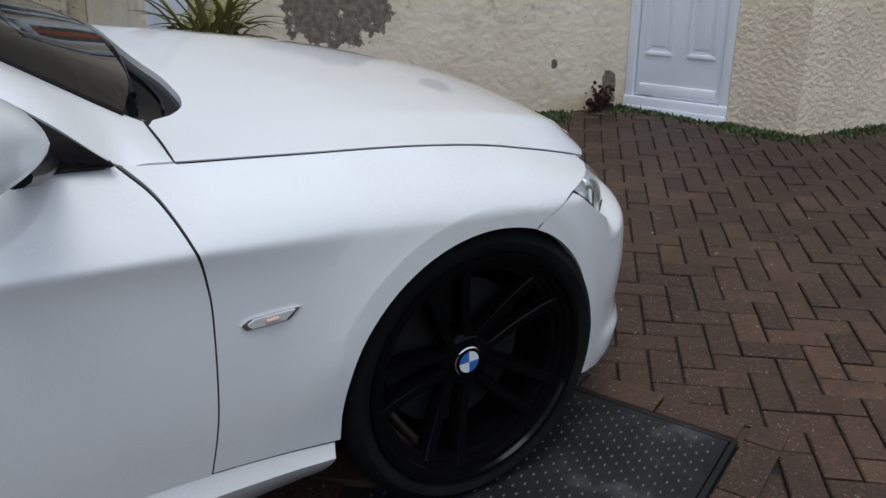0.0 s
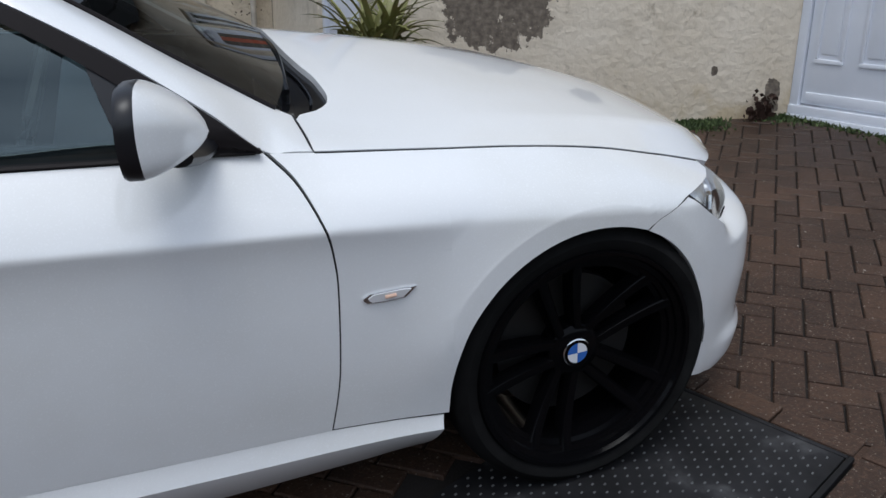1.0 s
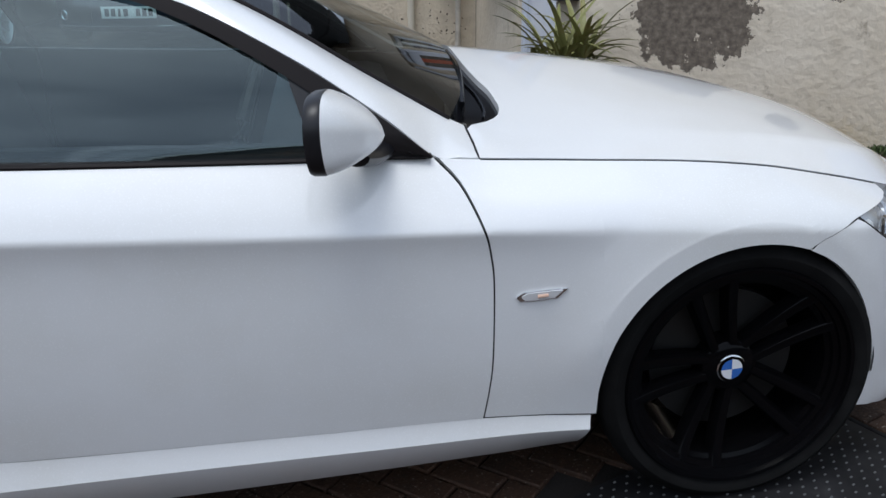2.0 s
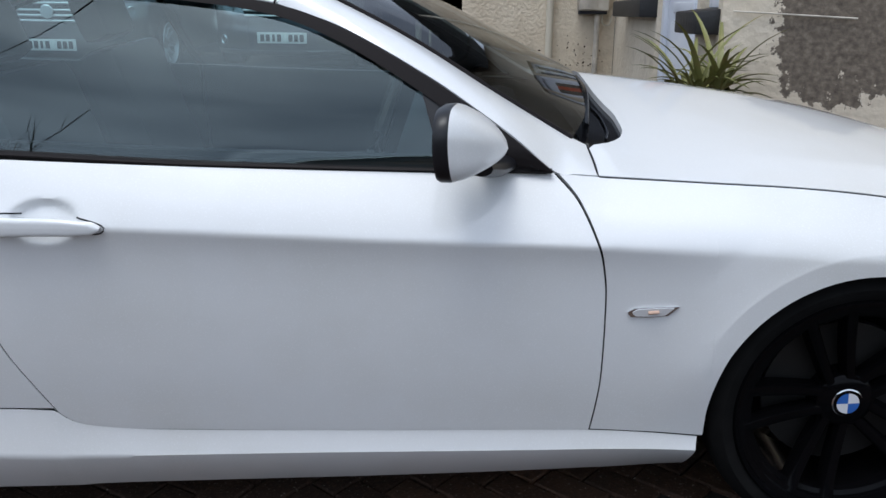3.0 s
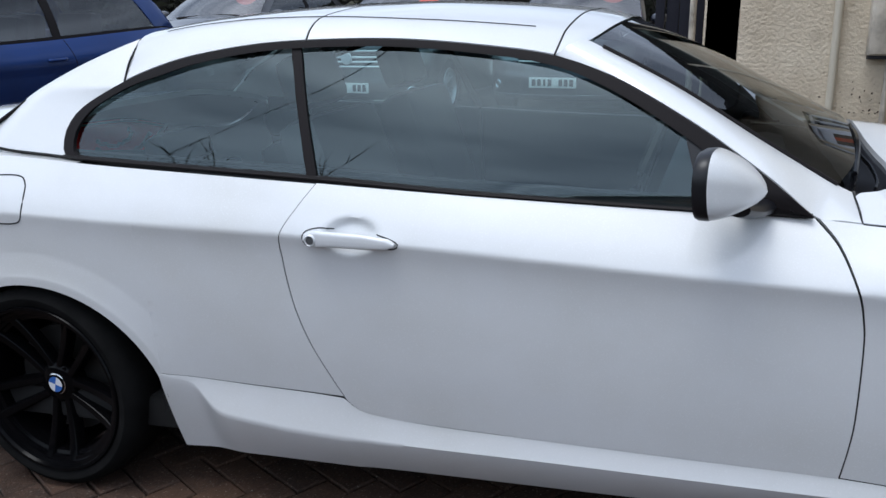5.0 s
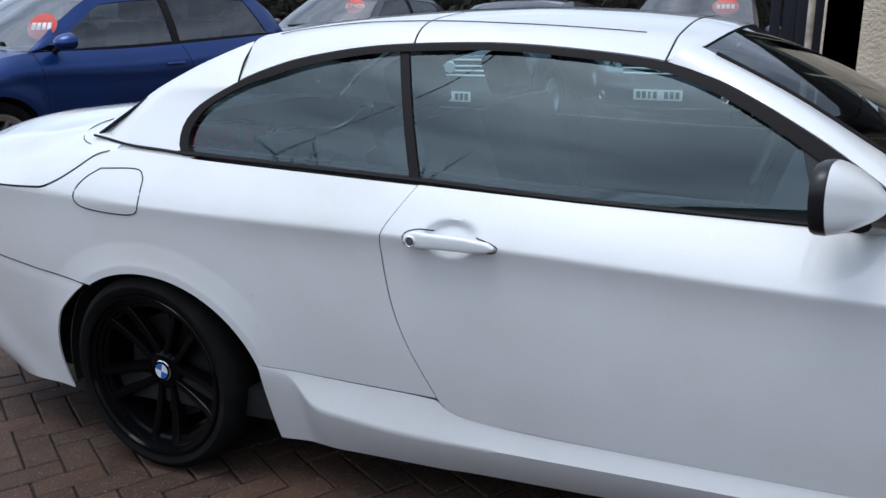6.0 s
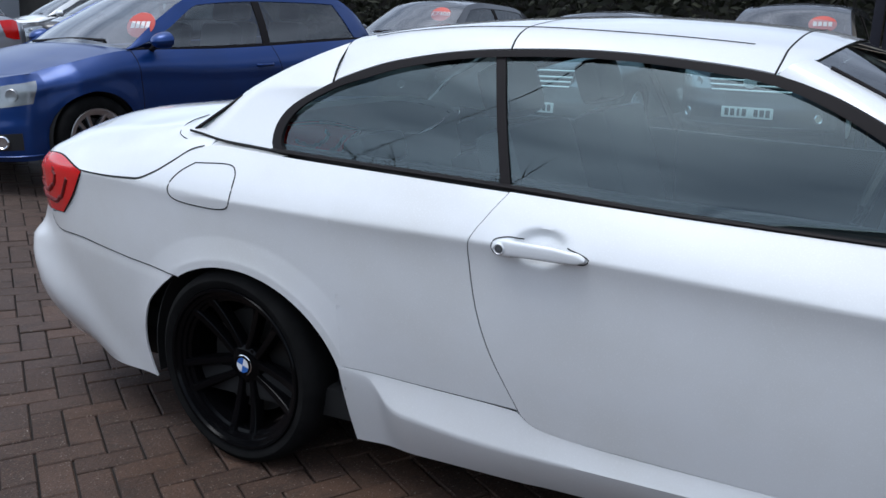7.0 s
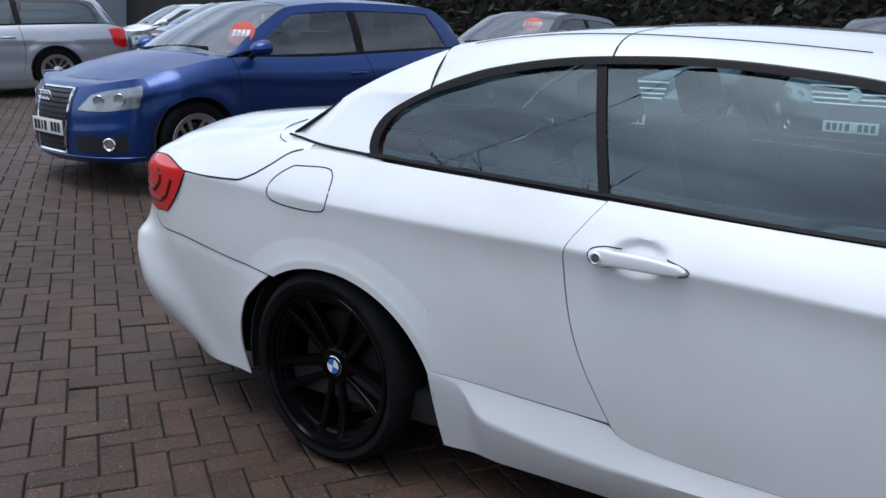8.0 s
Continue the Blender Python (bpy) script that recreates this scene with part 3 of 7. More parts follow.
NOSE = [(2.84, 0.875), (2.92, 0.868), (3.0, 0.858), (3.07, 0.843), (3.15, 0.816), (3.22, 0.777), (3.285, 0.725), (3.345, 0.655), (3.40, 0.56), (3.46, 0.40), (3.50, 0.20), (3.51, 0.0)]
NOSE_SET = curve((0.14, 0.030), (0.17, 0.006), (0.20, -0.002), (0.235, -0.007), (0.262, 0.003), (0.30, 0.004), (0.35, -0.001), (0.42, -0.006), (0.48, -0.004), (0.505, 0.0), (0.52, 0.008), (0.545, 0.034), (0.562, 0.060))
NOSE_FLUSH = curve((0.14, 0.030), (0.19, 0.008), (0.25, 0.002), (0.40, 0.0), (0.68, 0.0))


def front_bumper_grid(side, n=70, m=40):
    """Front bumper skin: from the arch's edge, below the lamp, round the plan of the nose, with a ledge in front of the lamp."""
    line, s, nor = plan_strip(NOSE)
    nor = nor * np.sign((nor * (line - np.array([1.2, 0]))).sum(1).mean())
    along = lambda x: float(np.interp(x, line[:, 0], s))  # noqa: E731
    end = float(s[-1])
    left = [(along(x), z) for x, z in [(3.066, 0.192), (3.074, 0.25), (3.0765, 0.315)] + arch_points(1, 8, 65.8, 9)]
    top = [(along(x), z) for x, z in ((2.8852, 0.6205), (2.907, 0.638), (2.955, 0.654), (2.996, 0.667), (3.005, 0.668), (3.014, 0.662), (3.09, 0.606), (3.155, 0.561), (3.175, 0.555))]
    top += [(along(3.30), 0.562), (end * 0.8, 0.562), (end, 0.562)]
    bottom = [left[0], (along(3.14), 0.172), (along(3.25), 0.155), (end * 0.8, 0.15), (end, 0.15)]
    sz = coons(bottom, top, left, [bottom[-1], top[-1]], n, m)
    g = np.zeros((n, m, 3))
    at_lamp = along(3.16)
    for i in range(n):
        for j in range(m):
            a, z = sz[i, j]
            p = np.array([np.interp(a, s, line[:, k]) for k in (0, 1)])
            q = np.array([np.interp(a, s, nor[:, k]) for k in (0, 1)])
            w = float(smooth(at_lamp - 0.03, at_lamp + 0.07, a))
            p = p - q * (float(NOSE_SET(z)) * w + float(NOSE_FLUSH(z)) * (1 - w))
            near = 1 - float(smooth(0.05, at_lamp + 0.02, a - left[0][0] + 0.10)) if z < 0.5 else 1 - float(smooth(at_lamp - 0.10, at_lamp + 0.08, a))
            y = p[1] * (1 - near) + float(half_width(p[0], z)) * near
            g[i, j] = (p[0], side * y, z)
    return g


def bumper_grid(plan, start_x, low, high, inset, side, n=46, m=26, blend=(0.03, 0.30, 0.36)):
    line, s, nor = plan_strip(plan)
    out_sign = np.sign((nor * (line - np.array([1.2, 0]))).sum(1).mean())
    g = np.zeros((n, m, 3))
    for j, v in enumerate(np.linspace(0, 1, m)):
        for i, u in enumerate(np.linspace(0, 1, n)):
            zs = low(0) + (high(0) - low(0)) * v
            sx = start_x(zs)
            s0 = np.interp(abs(sx - line[0, 0]), np.abs(line[:60, 0] - line[0, 0]), s[:60])
            t = s0 + (s[-1] - s0) * u
            z = low(u) + (high(u) - low(u)) * v
            p = np.array([np.interp(t, s, line[:, k]) for k in (0, 1)])
            q = np.array([np.interp(t, s, nor[:, k]) for k in (0, 1)]) * out_sign
            p = p - q * inset(u, z)
            late = blend[2] * v**1.2
            w = 1 - float(smooth(blend[0] + late, blend[1] + late, u))
            if w > 0:
                p[1] = p[1] * (1 - w) + (float(half_width(p[0], z)) - 0.0025 * float(smooth(0.92, 1.0, v))) * w
            g[i, j] = (p[0], side * p[1], z)
    return g


def wheel(parent, m, alloy, radius=0.322, rim=0.262, width=0.235, twin=True, spokes=5, badge=True, turned=0.0):
    """Tyre, dished rim, spokes in pairs, nuts and hub badge; its outer face looks along -y."""
    hw = width / 2
    w = part("wheel", lathe([(rim - 0.004, hw * 0.9), (rim + 0.012, hw * 0.98), (radius - 0.03, hw), (radius - 0.008, hw * 0.86), (radius, hw * 0.6), (radius, -hw * 0.6), (radius - 0.008, -hw * 0.86), (radius - 0.028, -hw * 0.99), (rim + 0.03, -hw), (rim + 0.012, -hw * 0.965), (rim + 0.002, -hw * 0.90)], 72), RUBBER, parent, "low-profile black rubber tyre", at=m)
    part("rim", lathe([(rim + 0.006, -hw * 0.93), (rim + 0.002, -hw * 0.99), (rim - 0.006, -hw * 0.98), (rim - 0.010, -hw * 0.90), (rim - 0.021, -hw * 0.86), (rim - 0.023, -hw * 0.79), (rim - 0.033, -hw * 0.76), (rim - 0.035, -hw * 0.68), (rim - 0.045, -hw * 0.64), (rim - 0.048, -hw * 0.2), (rim - 0.052, hw * 0.9)], 72), alloy, w)
    part("brake_disc", lathe([(0.02, -0.005), (rim * 0.66, -0.005), (rim * 0.66, 0.02), (0.02, 0.02)], 40), material_disc, w)
    reach = curve((0.0, -0.052), (0.35, -0.060), (0.75, -0.078), (1.0, -0.098))
    for k in range(spokes):
        for d in ((-1, 1) if twin else (0,)):
            n = 12
            g = np.zeros((n, 7, 3))
            for i, u in enumerate(np.linspace(0, 1, n)):
                r = 0.045 + (rim - 0.062) * u
                half = (0.012 + 0.004 * u) if twin else 0.026 - 0.006 * u
                side_off = d * (0.021 + 0.026 * u) if twin else 0
                y = float(reach(u)) * (hw / 0.1175)
                for j, (t, dep) in enumerate(((-1.15, 0.035), (-1, 0.006), (-0.7, 0.0), (0, -0.0015), (0.7, 0.0), (1, 0.006), (1.15, 0.035))):
                    g[i, j] = (r, y + dep, side_off + t * half)
            bm = grid_mesh(g, flip=True)
            bmesh.ops.rotate(bm, verts=bm.verts, cent=(0, 0, 0), matrix=Matrix.Rotation(2 * math.pi * k / spokes + turned, 3, "Y"))
            part("spoke", bm, alloy, w)
    hub_y = float(reach(0)) * (hw / 0.1175)
    part("hub", lathe([(0.0, hub_y - 0.006), (0.05, hub_y - 0.006), (0.064, hub_y + 0.004), (0.072, hub_y + 0.045)], 32), alloy, w)
    for k in range(spokes):
        a = 2 * math.pi * (k + 0.5) / spokes + turned
        bm = lathe([(0.0, -0.006), (0.007, -0.006), (0.008, 0.006)], 8)
        bmesh.ops.translate(bm, verts=bm.verts, vec=(0.056 * math.cos(a), hub_y + 0.004, 0.056 * math.sin(a)))
        part("wheel_bolt", bm, alloy if alloy is GLOSS_BLACK else material_disc, w)
    if badge:
        b = part("hub_badge", lathe([(0.0, hub_y - 0.011), (0.030, hub_y - 0.0105), (0.034, hub_y - 0.008), (0.036, hub_y)], 32), CHROME, w, "round hub badge of blue and white quarters with a chrome rim")
        part("badge_ring", lathe([(0.0245, hub_y - 0.0118), (0.0320, hub_y - 0.0118)], 32), GLOSS_BLACK, b)
        for q in range(4):
            part("badge_quarter", lathe([(0.0, hub_y - 0.0125), (0.025, hub_y - 0.0121)], 8, a0=q * math.pi / 2 + turned, a1=(q + 1) * math.pi / 2 + turned), ROUNDEL_BLUE if q % 2 else ROUNDEL_WHITE, b)
    return w


material_disc = material("brake_disc_steel", (0.03, 0.029, 0.028), 0.5, 0.6)
KEYHOLE = material("dull_lock_steel", (0.14, 0.145, 0.15), 0.4, 0.5)


def lean_y(z):
    """Half-width of the side windows' leaning plane, slightly barrelled."""
    z = np.asarray(z, float)
    return np.minimum(0.80 - 0.54 * (z - 0.92), 0.803) + 0.010 * np.sin(np.clip((z - 0.9) / 0.4, 0, 1) * math.pi)


TRIM_OUT = [(0.190, 1.004), (0.140, 1.012), (0.123, 1.049), (0.130, 1.101), (0.176, 1.151), (0.297, 1.211), (0.40, 1.245), (0.507, 1.268), (0.682, 1.287), (0.86, 1.291), (1.096, 1.283), (1.32, 1.259), (1.538, 1.222), (1.682, 1.166), (1.852, 1.069), (2.0, 0.965), (2.108, 0.872)]
TRIM_IN = [(0.200, 1.006), (0.170, 1.018), (0.157, 1.05), (0.165, 1.094), (0.207, 1.142), (0.312, 1.194), (0.415, 1.222), (0.52, 1.247), (0.69, 1.268), (0.86, 1.273), (1.096, 1.265), (1.32, 1.240), (1.52, 1.204), (1.657, 1.150), (1.80, 1.066), (1.93, 0.973), (2.03, 0.892)]


def leaning(xz, side, lift=0.0):
    xz = np.asarray(xz, float)
    return np.stack([xz[..., 0], side * (lean_y(xz[..., 1]) + lift), xz[..., 1]], -1)


def band(inner, outer, side, n, lift):
    a, b = trace(outer, n), trace(inner, n)
    rows = [leaning(a, side, lift - 0.012), leaning(a, side, lift), leaning(a + (b - a) * 0.5, side, lift + 0.0005), leaning(b, side, lift), leaning(b, side, lift - 0.014)]
    return np.stack(rows, 1)


def convertible():
    car = thing("convertible_car", "white two-door coupe convertible with black twin-spoke wheels, parked on block paving", "car", CAR)
    # black sheet added behind the shut lines, its colour giving their shade
    for side in (-1, 1):
        # doors, wings and quarters
        e = 0.0019
        side_panel("door", car, side, gap(DOOR_FOOT, 0, 0, e), [(0.955 + e, 0.947), (1.283, 0.9205), (1.56, 0.9005), (1.843, 0.8815), (2.112 - e, 0.866)], gap(DOOR_REAR, e), gap(DOOR_FRONT, -e), 96, 84, label="white door with a pull handle")
        part("front_wing", grid_mesh(column_panel(side, wing_columns(), WING_LOW, TOP_Z, DOOR_FRONT, 2.16, 1, -0.0016), 0.02, flip=side > 0), WHITE, car, "white front wing over the wheel")
        part("rear_wing", grid_mesh(column_panel(side, quarter_columns(), QUARTER_LOW, QUARTER_TOP, DOOR_REAR, 0.93, -1, -0.0016), 0.02, flip=side > 0), WHITE, car, "white rear wing over the wheel")
        part("side_skirt", grid_mesh(skirt_grid(side), 0.02, flip=side > 0), WHITE, car)
        # near-black sheet close behind, gap shade put in as colour so that gaps read black
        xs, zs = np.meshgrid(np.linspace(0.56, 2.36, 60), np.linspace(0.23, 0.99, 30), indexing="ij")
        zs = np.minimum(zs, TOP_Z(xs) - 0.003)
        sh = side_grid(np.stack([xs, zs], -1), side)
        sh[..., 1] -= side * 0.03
        part("gap_backing", grid_mesh(sh, flip=side > 0), GAP, car)
        # wheel arch liners
        for k, (x, r) in enumerate(((0.015, 0.40), (2.752, 0.35))):
            bm = lathe([(r * 0.98, -0.835), (r, -0.83), (r, -0.50), (0.05, -0.50)], 40, a0=radians(-5), a1=radians(190))
            bmesh.ops.translate(bm, verts=bm.verts, vec=(x, 0, 0.31))
            if side > 0:
                bmesh.ops.scale(bm, vec=(1, -1, 1), verts=bm.verts)
            part("arch_liner", bm, LINER, car)
        # bumpers
        part("front_bumper", grid_mesh(front_bumper_grid(side), 0.02, flip=side > 0), WHITE, car)
        p = side_grid(trace([(2.888, 0.6225), (2.907, 0.639), (2.955, 0.655), (3.005, 0.670)], 16), side)
        p[:, 1] -= side * 0.0025
        part("bumper_gap", tube(p, 0.0016, 6), GAP, car)
        tail = [(-0.20, 0.872), (-0.36, 0.860), (-0.55, 0.845), (-0.75, 0.823), (-0.92, 0.795), (-1.06, 0.760), (-1.18, 0.71), (-1.25, 0.58), (-1.285, 0.35), (-1.25, 0.0)]
        a_r = curve((0.17, -0.425), (0.25, -0.45), (0.31, -0.455), (0.36, -0.448), (0.476, -0.398), (0.56, -0.302), (0.602, -0.238))
        hi_r = curve((0.0, 0.604), (0.1, 0.626), (0.2, 0.649), (0.3, 0.669), (0.394, 0.675), (0.428, 0.686), (0.45, 0.706), (0.463, 0.733), (0.5, 0.745), (1.0, 0.75))
        lo_r = curve((0.0, 0.20), (0.15, 0.20), (0.35, 0.215), (0.6, 0.23), (1.0, 0.23))
        step = lambda u: float(smooth(0.06, 0.42, u))  # noqa: E731
        r_tuck = curve((0.18, 0.145), (0.22, 0.117), (0.30, 0.063), (0.39, 0.018), (0.46, 0.0), (0.56, -0.009), (0.625, -0.008), (0.65, 0.008), (0.685, 0.034), (0.73, 0.046), (0.75, 0.05))
        r_flat = curve((0.18, 0.05), (0.3, 0.022), (0.45, 0.006), (0.55, 0.0), (0.68, 0.002))
        g = bumper_grid(tail, lambda z: float(a_r(z)), lambda u: float(lo_r(u)), lambda u: float(hi_r(u)), lambda u, z: float(r_tuck(z)) * step(u) + float(r_flat(z)) * (1 - step(u)), side, 60, 36)
        part("rear_bumper", grid_mesh(g, 0.006, flip=side < 0), WHITE, car)
        # tail lamp, wrapped round the corner
        lamp_l = [(-1.15, 0.765), (-1.14, 0.86), (-1.115, 0.950)]
        lamp_r = [(-0.86, 0.752), (-0.77, 0.82), (-0.685, 0.914)]
        lamp = coons([(-1.15, 0.765), (-1.0, 0.752), (-0.86, 0.752)], [(-1.115, 0.950), (-0.87, 0.958), (-0.685, 0.914)], lamp_l, lamp_r, 20, 20)
        g = side_grid(lamp, side)
        g[..., 1] += side * (0.004 + 0.004 * np.sin(np.linspace(0, math.pi, 20))[None, :])
        tl = part("tail_lamp", grid_mesh(g, 0.012, flip=side > 0), RED_LENS, car, "red tail lamp with darker curved light bands")
        rim_loop = list(g[:, 0]) + list(g[-1, 1:]) + list(g[::-1, -1][1:]) + list(g[0, ::-1][1:-1])
        part("lamp_seal", tube([q - np.array([0, side * 0.004, 0]) for q in rim_loop], 0.0035, 6, closed=True), GAP, tl)
        # hook-shaped light bands, one within the other
        for hook in ([(0.60, 0.78), (0.62, 0.52), (0.50, 0.38), (0.34, 0.42), (0.26, 0.52)], [(0.84, 0.72), (0.85, 0.38), (0.66, 0.20), (0.40, 0.22), (0.28, 0.30)]):
            pts = [g[int(round(a * 19)), int(round(b * 19))] - np.array([0, side * 0.0035, 0]) for a, b in trace(hook, 18)]
            part("light_band", tube(pts, 0.0095, 8), DARK_RED, tl)
        # headlamp
        tip, nose_top, nose_low = (3.006, 0.671), (3.222, 0.648), (3.222, 0.566)
        low_edge = [tip, (3.09, 0.6085), (3.168, 0.5575), nose_low]
        hl = coons(low_edge, [tip, (3.06, 0.675), (3.15, 0.676), nose_top], [tip, (tip[0] + 0.0005, tip[1] + 0.001)], [nose_low, nose_top], 24, 14)
        g = side_grid(hl, side)
        g[..., 1] -= side * 0.075 * smooth(3.05, 3.21, hl[..., 0]) * (0.6 + 5 * (hl[..., 1] - 0.56))
        back = g.copy()
        back[..., 1] -= side * (0.004 + 0.03 * np.linspace(0, 1, 24)[:, None])
        back[..., 0] -= 0.012 * np.linspace(0, 1, 24)[:, None]
        lampset = part("headlamp", grid_mesh(g, flip=side > 0), CLEAR_LENS, car, "clear headlamp glass over a chrome and black reflector")
        part("reflector", grid_mesh(back[:15], flip=side > 0), material_lamp, lampset)
        part("lamp_bezel", grid_mesh(back[14:, :7], flip=side > 0), PIANO_BLACK, lampset)
        part("lamp_bowl", grid_mesh(back[14:, 6:], flip=side > 0), ALLOY, lampset)
        strip = [back[15, j] + np.array([0.004, -side * -0.006, 0]) for j in range(2, 13)]
        part("light_strip", tube(strip, 0.007, 6), CHROME, lampset, "bright curved light strip")
        rim_line = [q - np.array([0, side * 0.002, 0]) for q in g[:, 0]]
        part("lamp_seal", tube(rim_line, 0.0022, 6), GAP, lampset)
        # black window surround and glass
        part("window_trim", grid_mesh(band(TRIM_IN, TRIM_OUT, side, 90, 0.006), flip=side < 0), BLACK_TRIM, car, "matt black window surround")
        bl = [(0.135, 1.010), (0.24, 1.0005), (0.6, 0.9745), (0.95, 0.9495), (1.283, 0.9215), (1.56, 0.9015), (1.843, 0.8825), (2.105, 0.8685)]
        rows = []
        for up, li in ((0.0, -0.012), (0.0005, 0.003), (0.0045, 0.006), (0.0085, 0.002), (0.0085, -0.012), (0.007, -0.055)):
            c = trace([(x, z + up) for x, z in bl], 70)
            wide = np.interp(c[:, 0], [0.1, 0.6, 0.95, 2.11], [0.79, 0.815, 0.82, 0.80])
            y = np.minimum(wide, lean_y(c[:, 1]) + 0.012) + li
            rows.append(np.stack([c[:, 0], side * y, c[:, 1]], 1))
        part("waist_seal", grid_mesh(np.stack(rows, 1), flip=side > 0), BLACK_TRIM, car, "black rubber waistline seal")
        tin = trace(TRIM_IN, 300)
        top_in = lambda x0, x1, n=12: [(x, float(np.interp(x, tin[40:, 0], tin[40:, 1]))) for x in np.linspace(x0, x1, n)]  # noqa: E731
        rg = coons([(0.172, 1.010), (0.6, 0.976), (0.925, 0.952)], top_in(0.30, 0.825), [(0.172, 1.010), (0.154, 1.05), (0.162, 1.094), (0.204, 1.143), (0.30, float(np.interp(0.30, tin[40:, 0], tin[40:, 1])))], [(0.925, 0.952), (0.87, 1.12), (0.825, 1.272)], 30, 16)
        fg = coons([(0.925, 0.952), (1.4, 0.915), (1.87, 0.882)], top_in(0.825, 1.87), [(0.925, 0.952), (0.87, 1.12), (0.825, 1.272)], [(1.87, 0.882), (1.875, 0.95), (1.87, 1.02)], 40, 16)
        for nm, gg in (("quarter_window", rg), ("door_window", fg)):
            ob = part(nm, grid_mesh(leaning(gg, side, -0.008), flip=side > 0), SIDE_GLASS, car, "tinted side window glass")
            ob.visible_shadow = False
        bp = coons([(0.912, 0.955), (0.941, 0.952)], [(0.812, 1.278), (0.840, 1.278)], [(0.912, 0.955), (0.860, 1.12), (0.812, 1.278)], [(0.941, 0.952), (0.887, 1.12), (0.840, 1.278)], 4, 20)
        part("door_pillar", grid_mesh(leaning(bp, side, 0.0), 0.01, flip=side > 0), BLACK_TRIM, car)
        sail = coons([(1.885, 0.885), (2.0, 0.875), (2.095, 0.868)], [(1.838, 1.052), (1.95, 0.968), (2.06, 0.888)], [(1.885, 0.885), (1.862, 0.96), (1.838, 1.052)], [(2.095, 0.868), (2.06, 0.888)], 16, 12)
        part("mirror_sail", grid_mesh(leaning(sail, side, 0.001), 0.01, flip=side > 0), PIANO_BLACK, car)
        # roof side, pillars
        rear_edge = [(0.264, 1.325), (0.159, 1.284), (0.042, 1.234), (-0.076, 1.175), (-0.15, 1.118), (-0.228, 1.062)]
        cp = coons([(-0.228, 1.062), (-0.162, 1.052), (-0.062, 1.033), (0.081, 1.019), (0.172, 1.0075)], [(0.264, 1.325), (0.272, 1.28), (0.297, 1.213)], rear_edge[::-1], [(0.172, 1.0075), (0.138, 1.014), (0.121, 1.049), (0.127, 1.101), (0.174, 1.153), (0.297, 1.213)], 30, 30)
        g = leaning(cp, side, 0.004)
        g[..., 1] -= side * 0.045 * np.clip(1 - np.linspace(0, 1, 30) / 0.3, 0, 1)[:, None] ** 2 * np.linspace(1, 0, 30)[None, :] ** 0.5
        sec = np.interp(g[..., 2], [1.195, 1.27, 1.332], [0.660, 0.578, 0.503])
        wv = np.linspace(0, 1, 30)[None, :] ** 2.0
        g[..., 1] = g[..., 1] * (1 - wv) + side * sec * wv
        part("rear_pillar", grid_mesh(g, 0.015, flip=side > 0), WHITE, car)
        a0 = leaning([(1.538, 1.224), (1.682, 1.169), (1.852, 1.072), (1.95, 1.005), (2.03, 0.945)], side, 0.004)
        a0 = np.vstack([a0, [(2.112, side * 0.791, 0.8700), (2.16, side * 0.786, 0.8615), (2.203, side * 0.781, 0.8555)]])
        a1 = np.array([(1.60, side * 0.585, 1.256), (1.808, side * 0.61, 1.141), (2.001, side * 0.634, 1.014), (2.15, side * 0.643, 0.919), (2.197, side * 0.640, 0.8915)])
        lo_c, hi_c = trace(a0, 60), trace(a1, 60)
        g = np.stack([lo_c + (hi_c - lo_c) * w + np.array([0, side, 0.6]) * 0.014 * math.sin(math.pi * w) * (1 - smooth(40, 59, np.arange(60)))[:, None] for w in np.linspace(0, 1, 12)], 1)
        part("front_pillar", grid_mesh(g, 0.012, flip=side > 0), WHITE, car)
        # shut lines: near-black tubes laid in for the shade of their depth
        for nm, line in (("door_gap", DOOR_REAR), ("door_gap", DOOR_FRONT), ("door_gap", DOOR_FOOT)):
            p = side_grid(trace(line, 60), side)
            p[:, 1] -= side * 0.003
            part(nm, tube(p, 0.0017, 6), GAP, car)
        p = side_grid(trace([(0.43, 0.408), (0.70, 0.392), (0.985, 0.3775)], 30), side)
        p[:, 1] -= side * 0.003
        part("skirt_gap", tube(p, 0.0016, 6), GAP, car)
        p = side_grid(trace([(2.182, 0.289), (2.3, 0.2815), (2.42, 0.2745)], 12), side)
        p[:, 1] -= side * 0.003
        part("skirt_gap", tube(p, 0.0016, 6), GAP, car)
        xs = np.linspace(2.205, 3.14, 50)
        p = np.stack([xs, side * (TOP_W(xs) + 0.001), TOP_Z(xs) - 0.0015], 1)
        part("bonnet_gap", tube(p, 0.0019, 6), GAP, car)
        p = trace([(2.203, side * 0.780, 0.8545), (2.2025, side * 0.72, 0.8725), (2.199, side * 0.64, 0.8905)], 12)
        part("bonnet_gap", tube(p, 0.0024, 6), GAP, car)
        p = side_grid(trace([(-0.20, 0.60), (-0.327, 0.617), (-0.457, 0.632), (-0.595, 0.652), (-0.749, 0.672), (-0.83, 0.6755), (-0.906, 0.677), (-0.95, 0.686), (-0.985, 0.706), (-1.0, 0.728)], 44), side)
        p[:, 1] -= side * 0.002
        part("bumper_gap", tube(p, 0.0017, 6), GAP, car)
        # mirror
        mirror_pod(car, side)
        # handle
        door_handle(car, side)
        side_indicator(car, side)
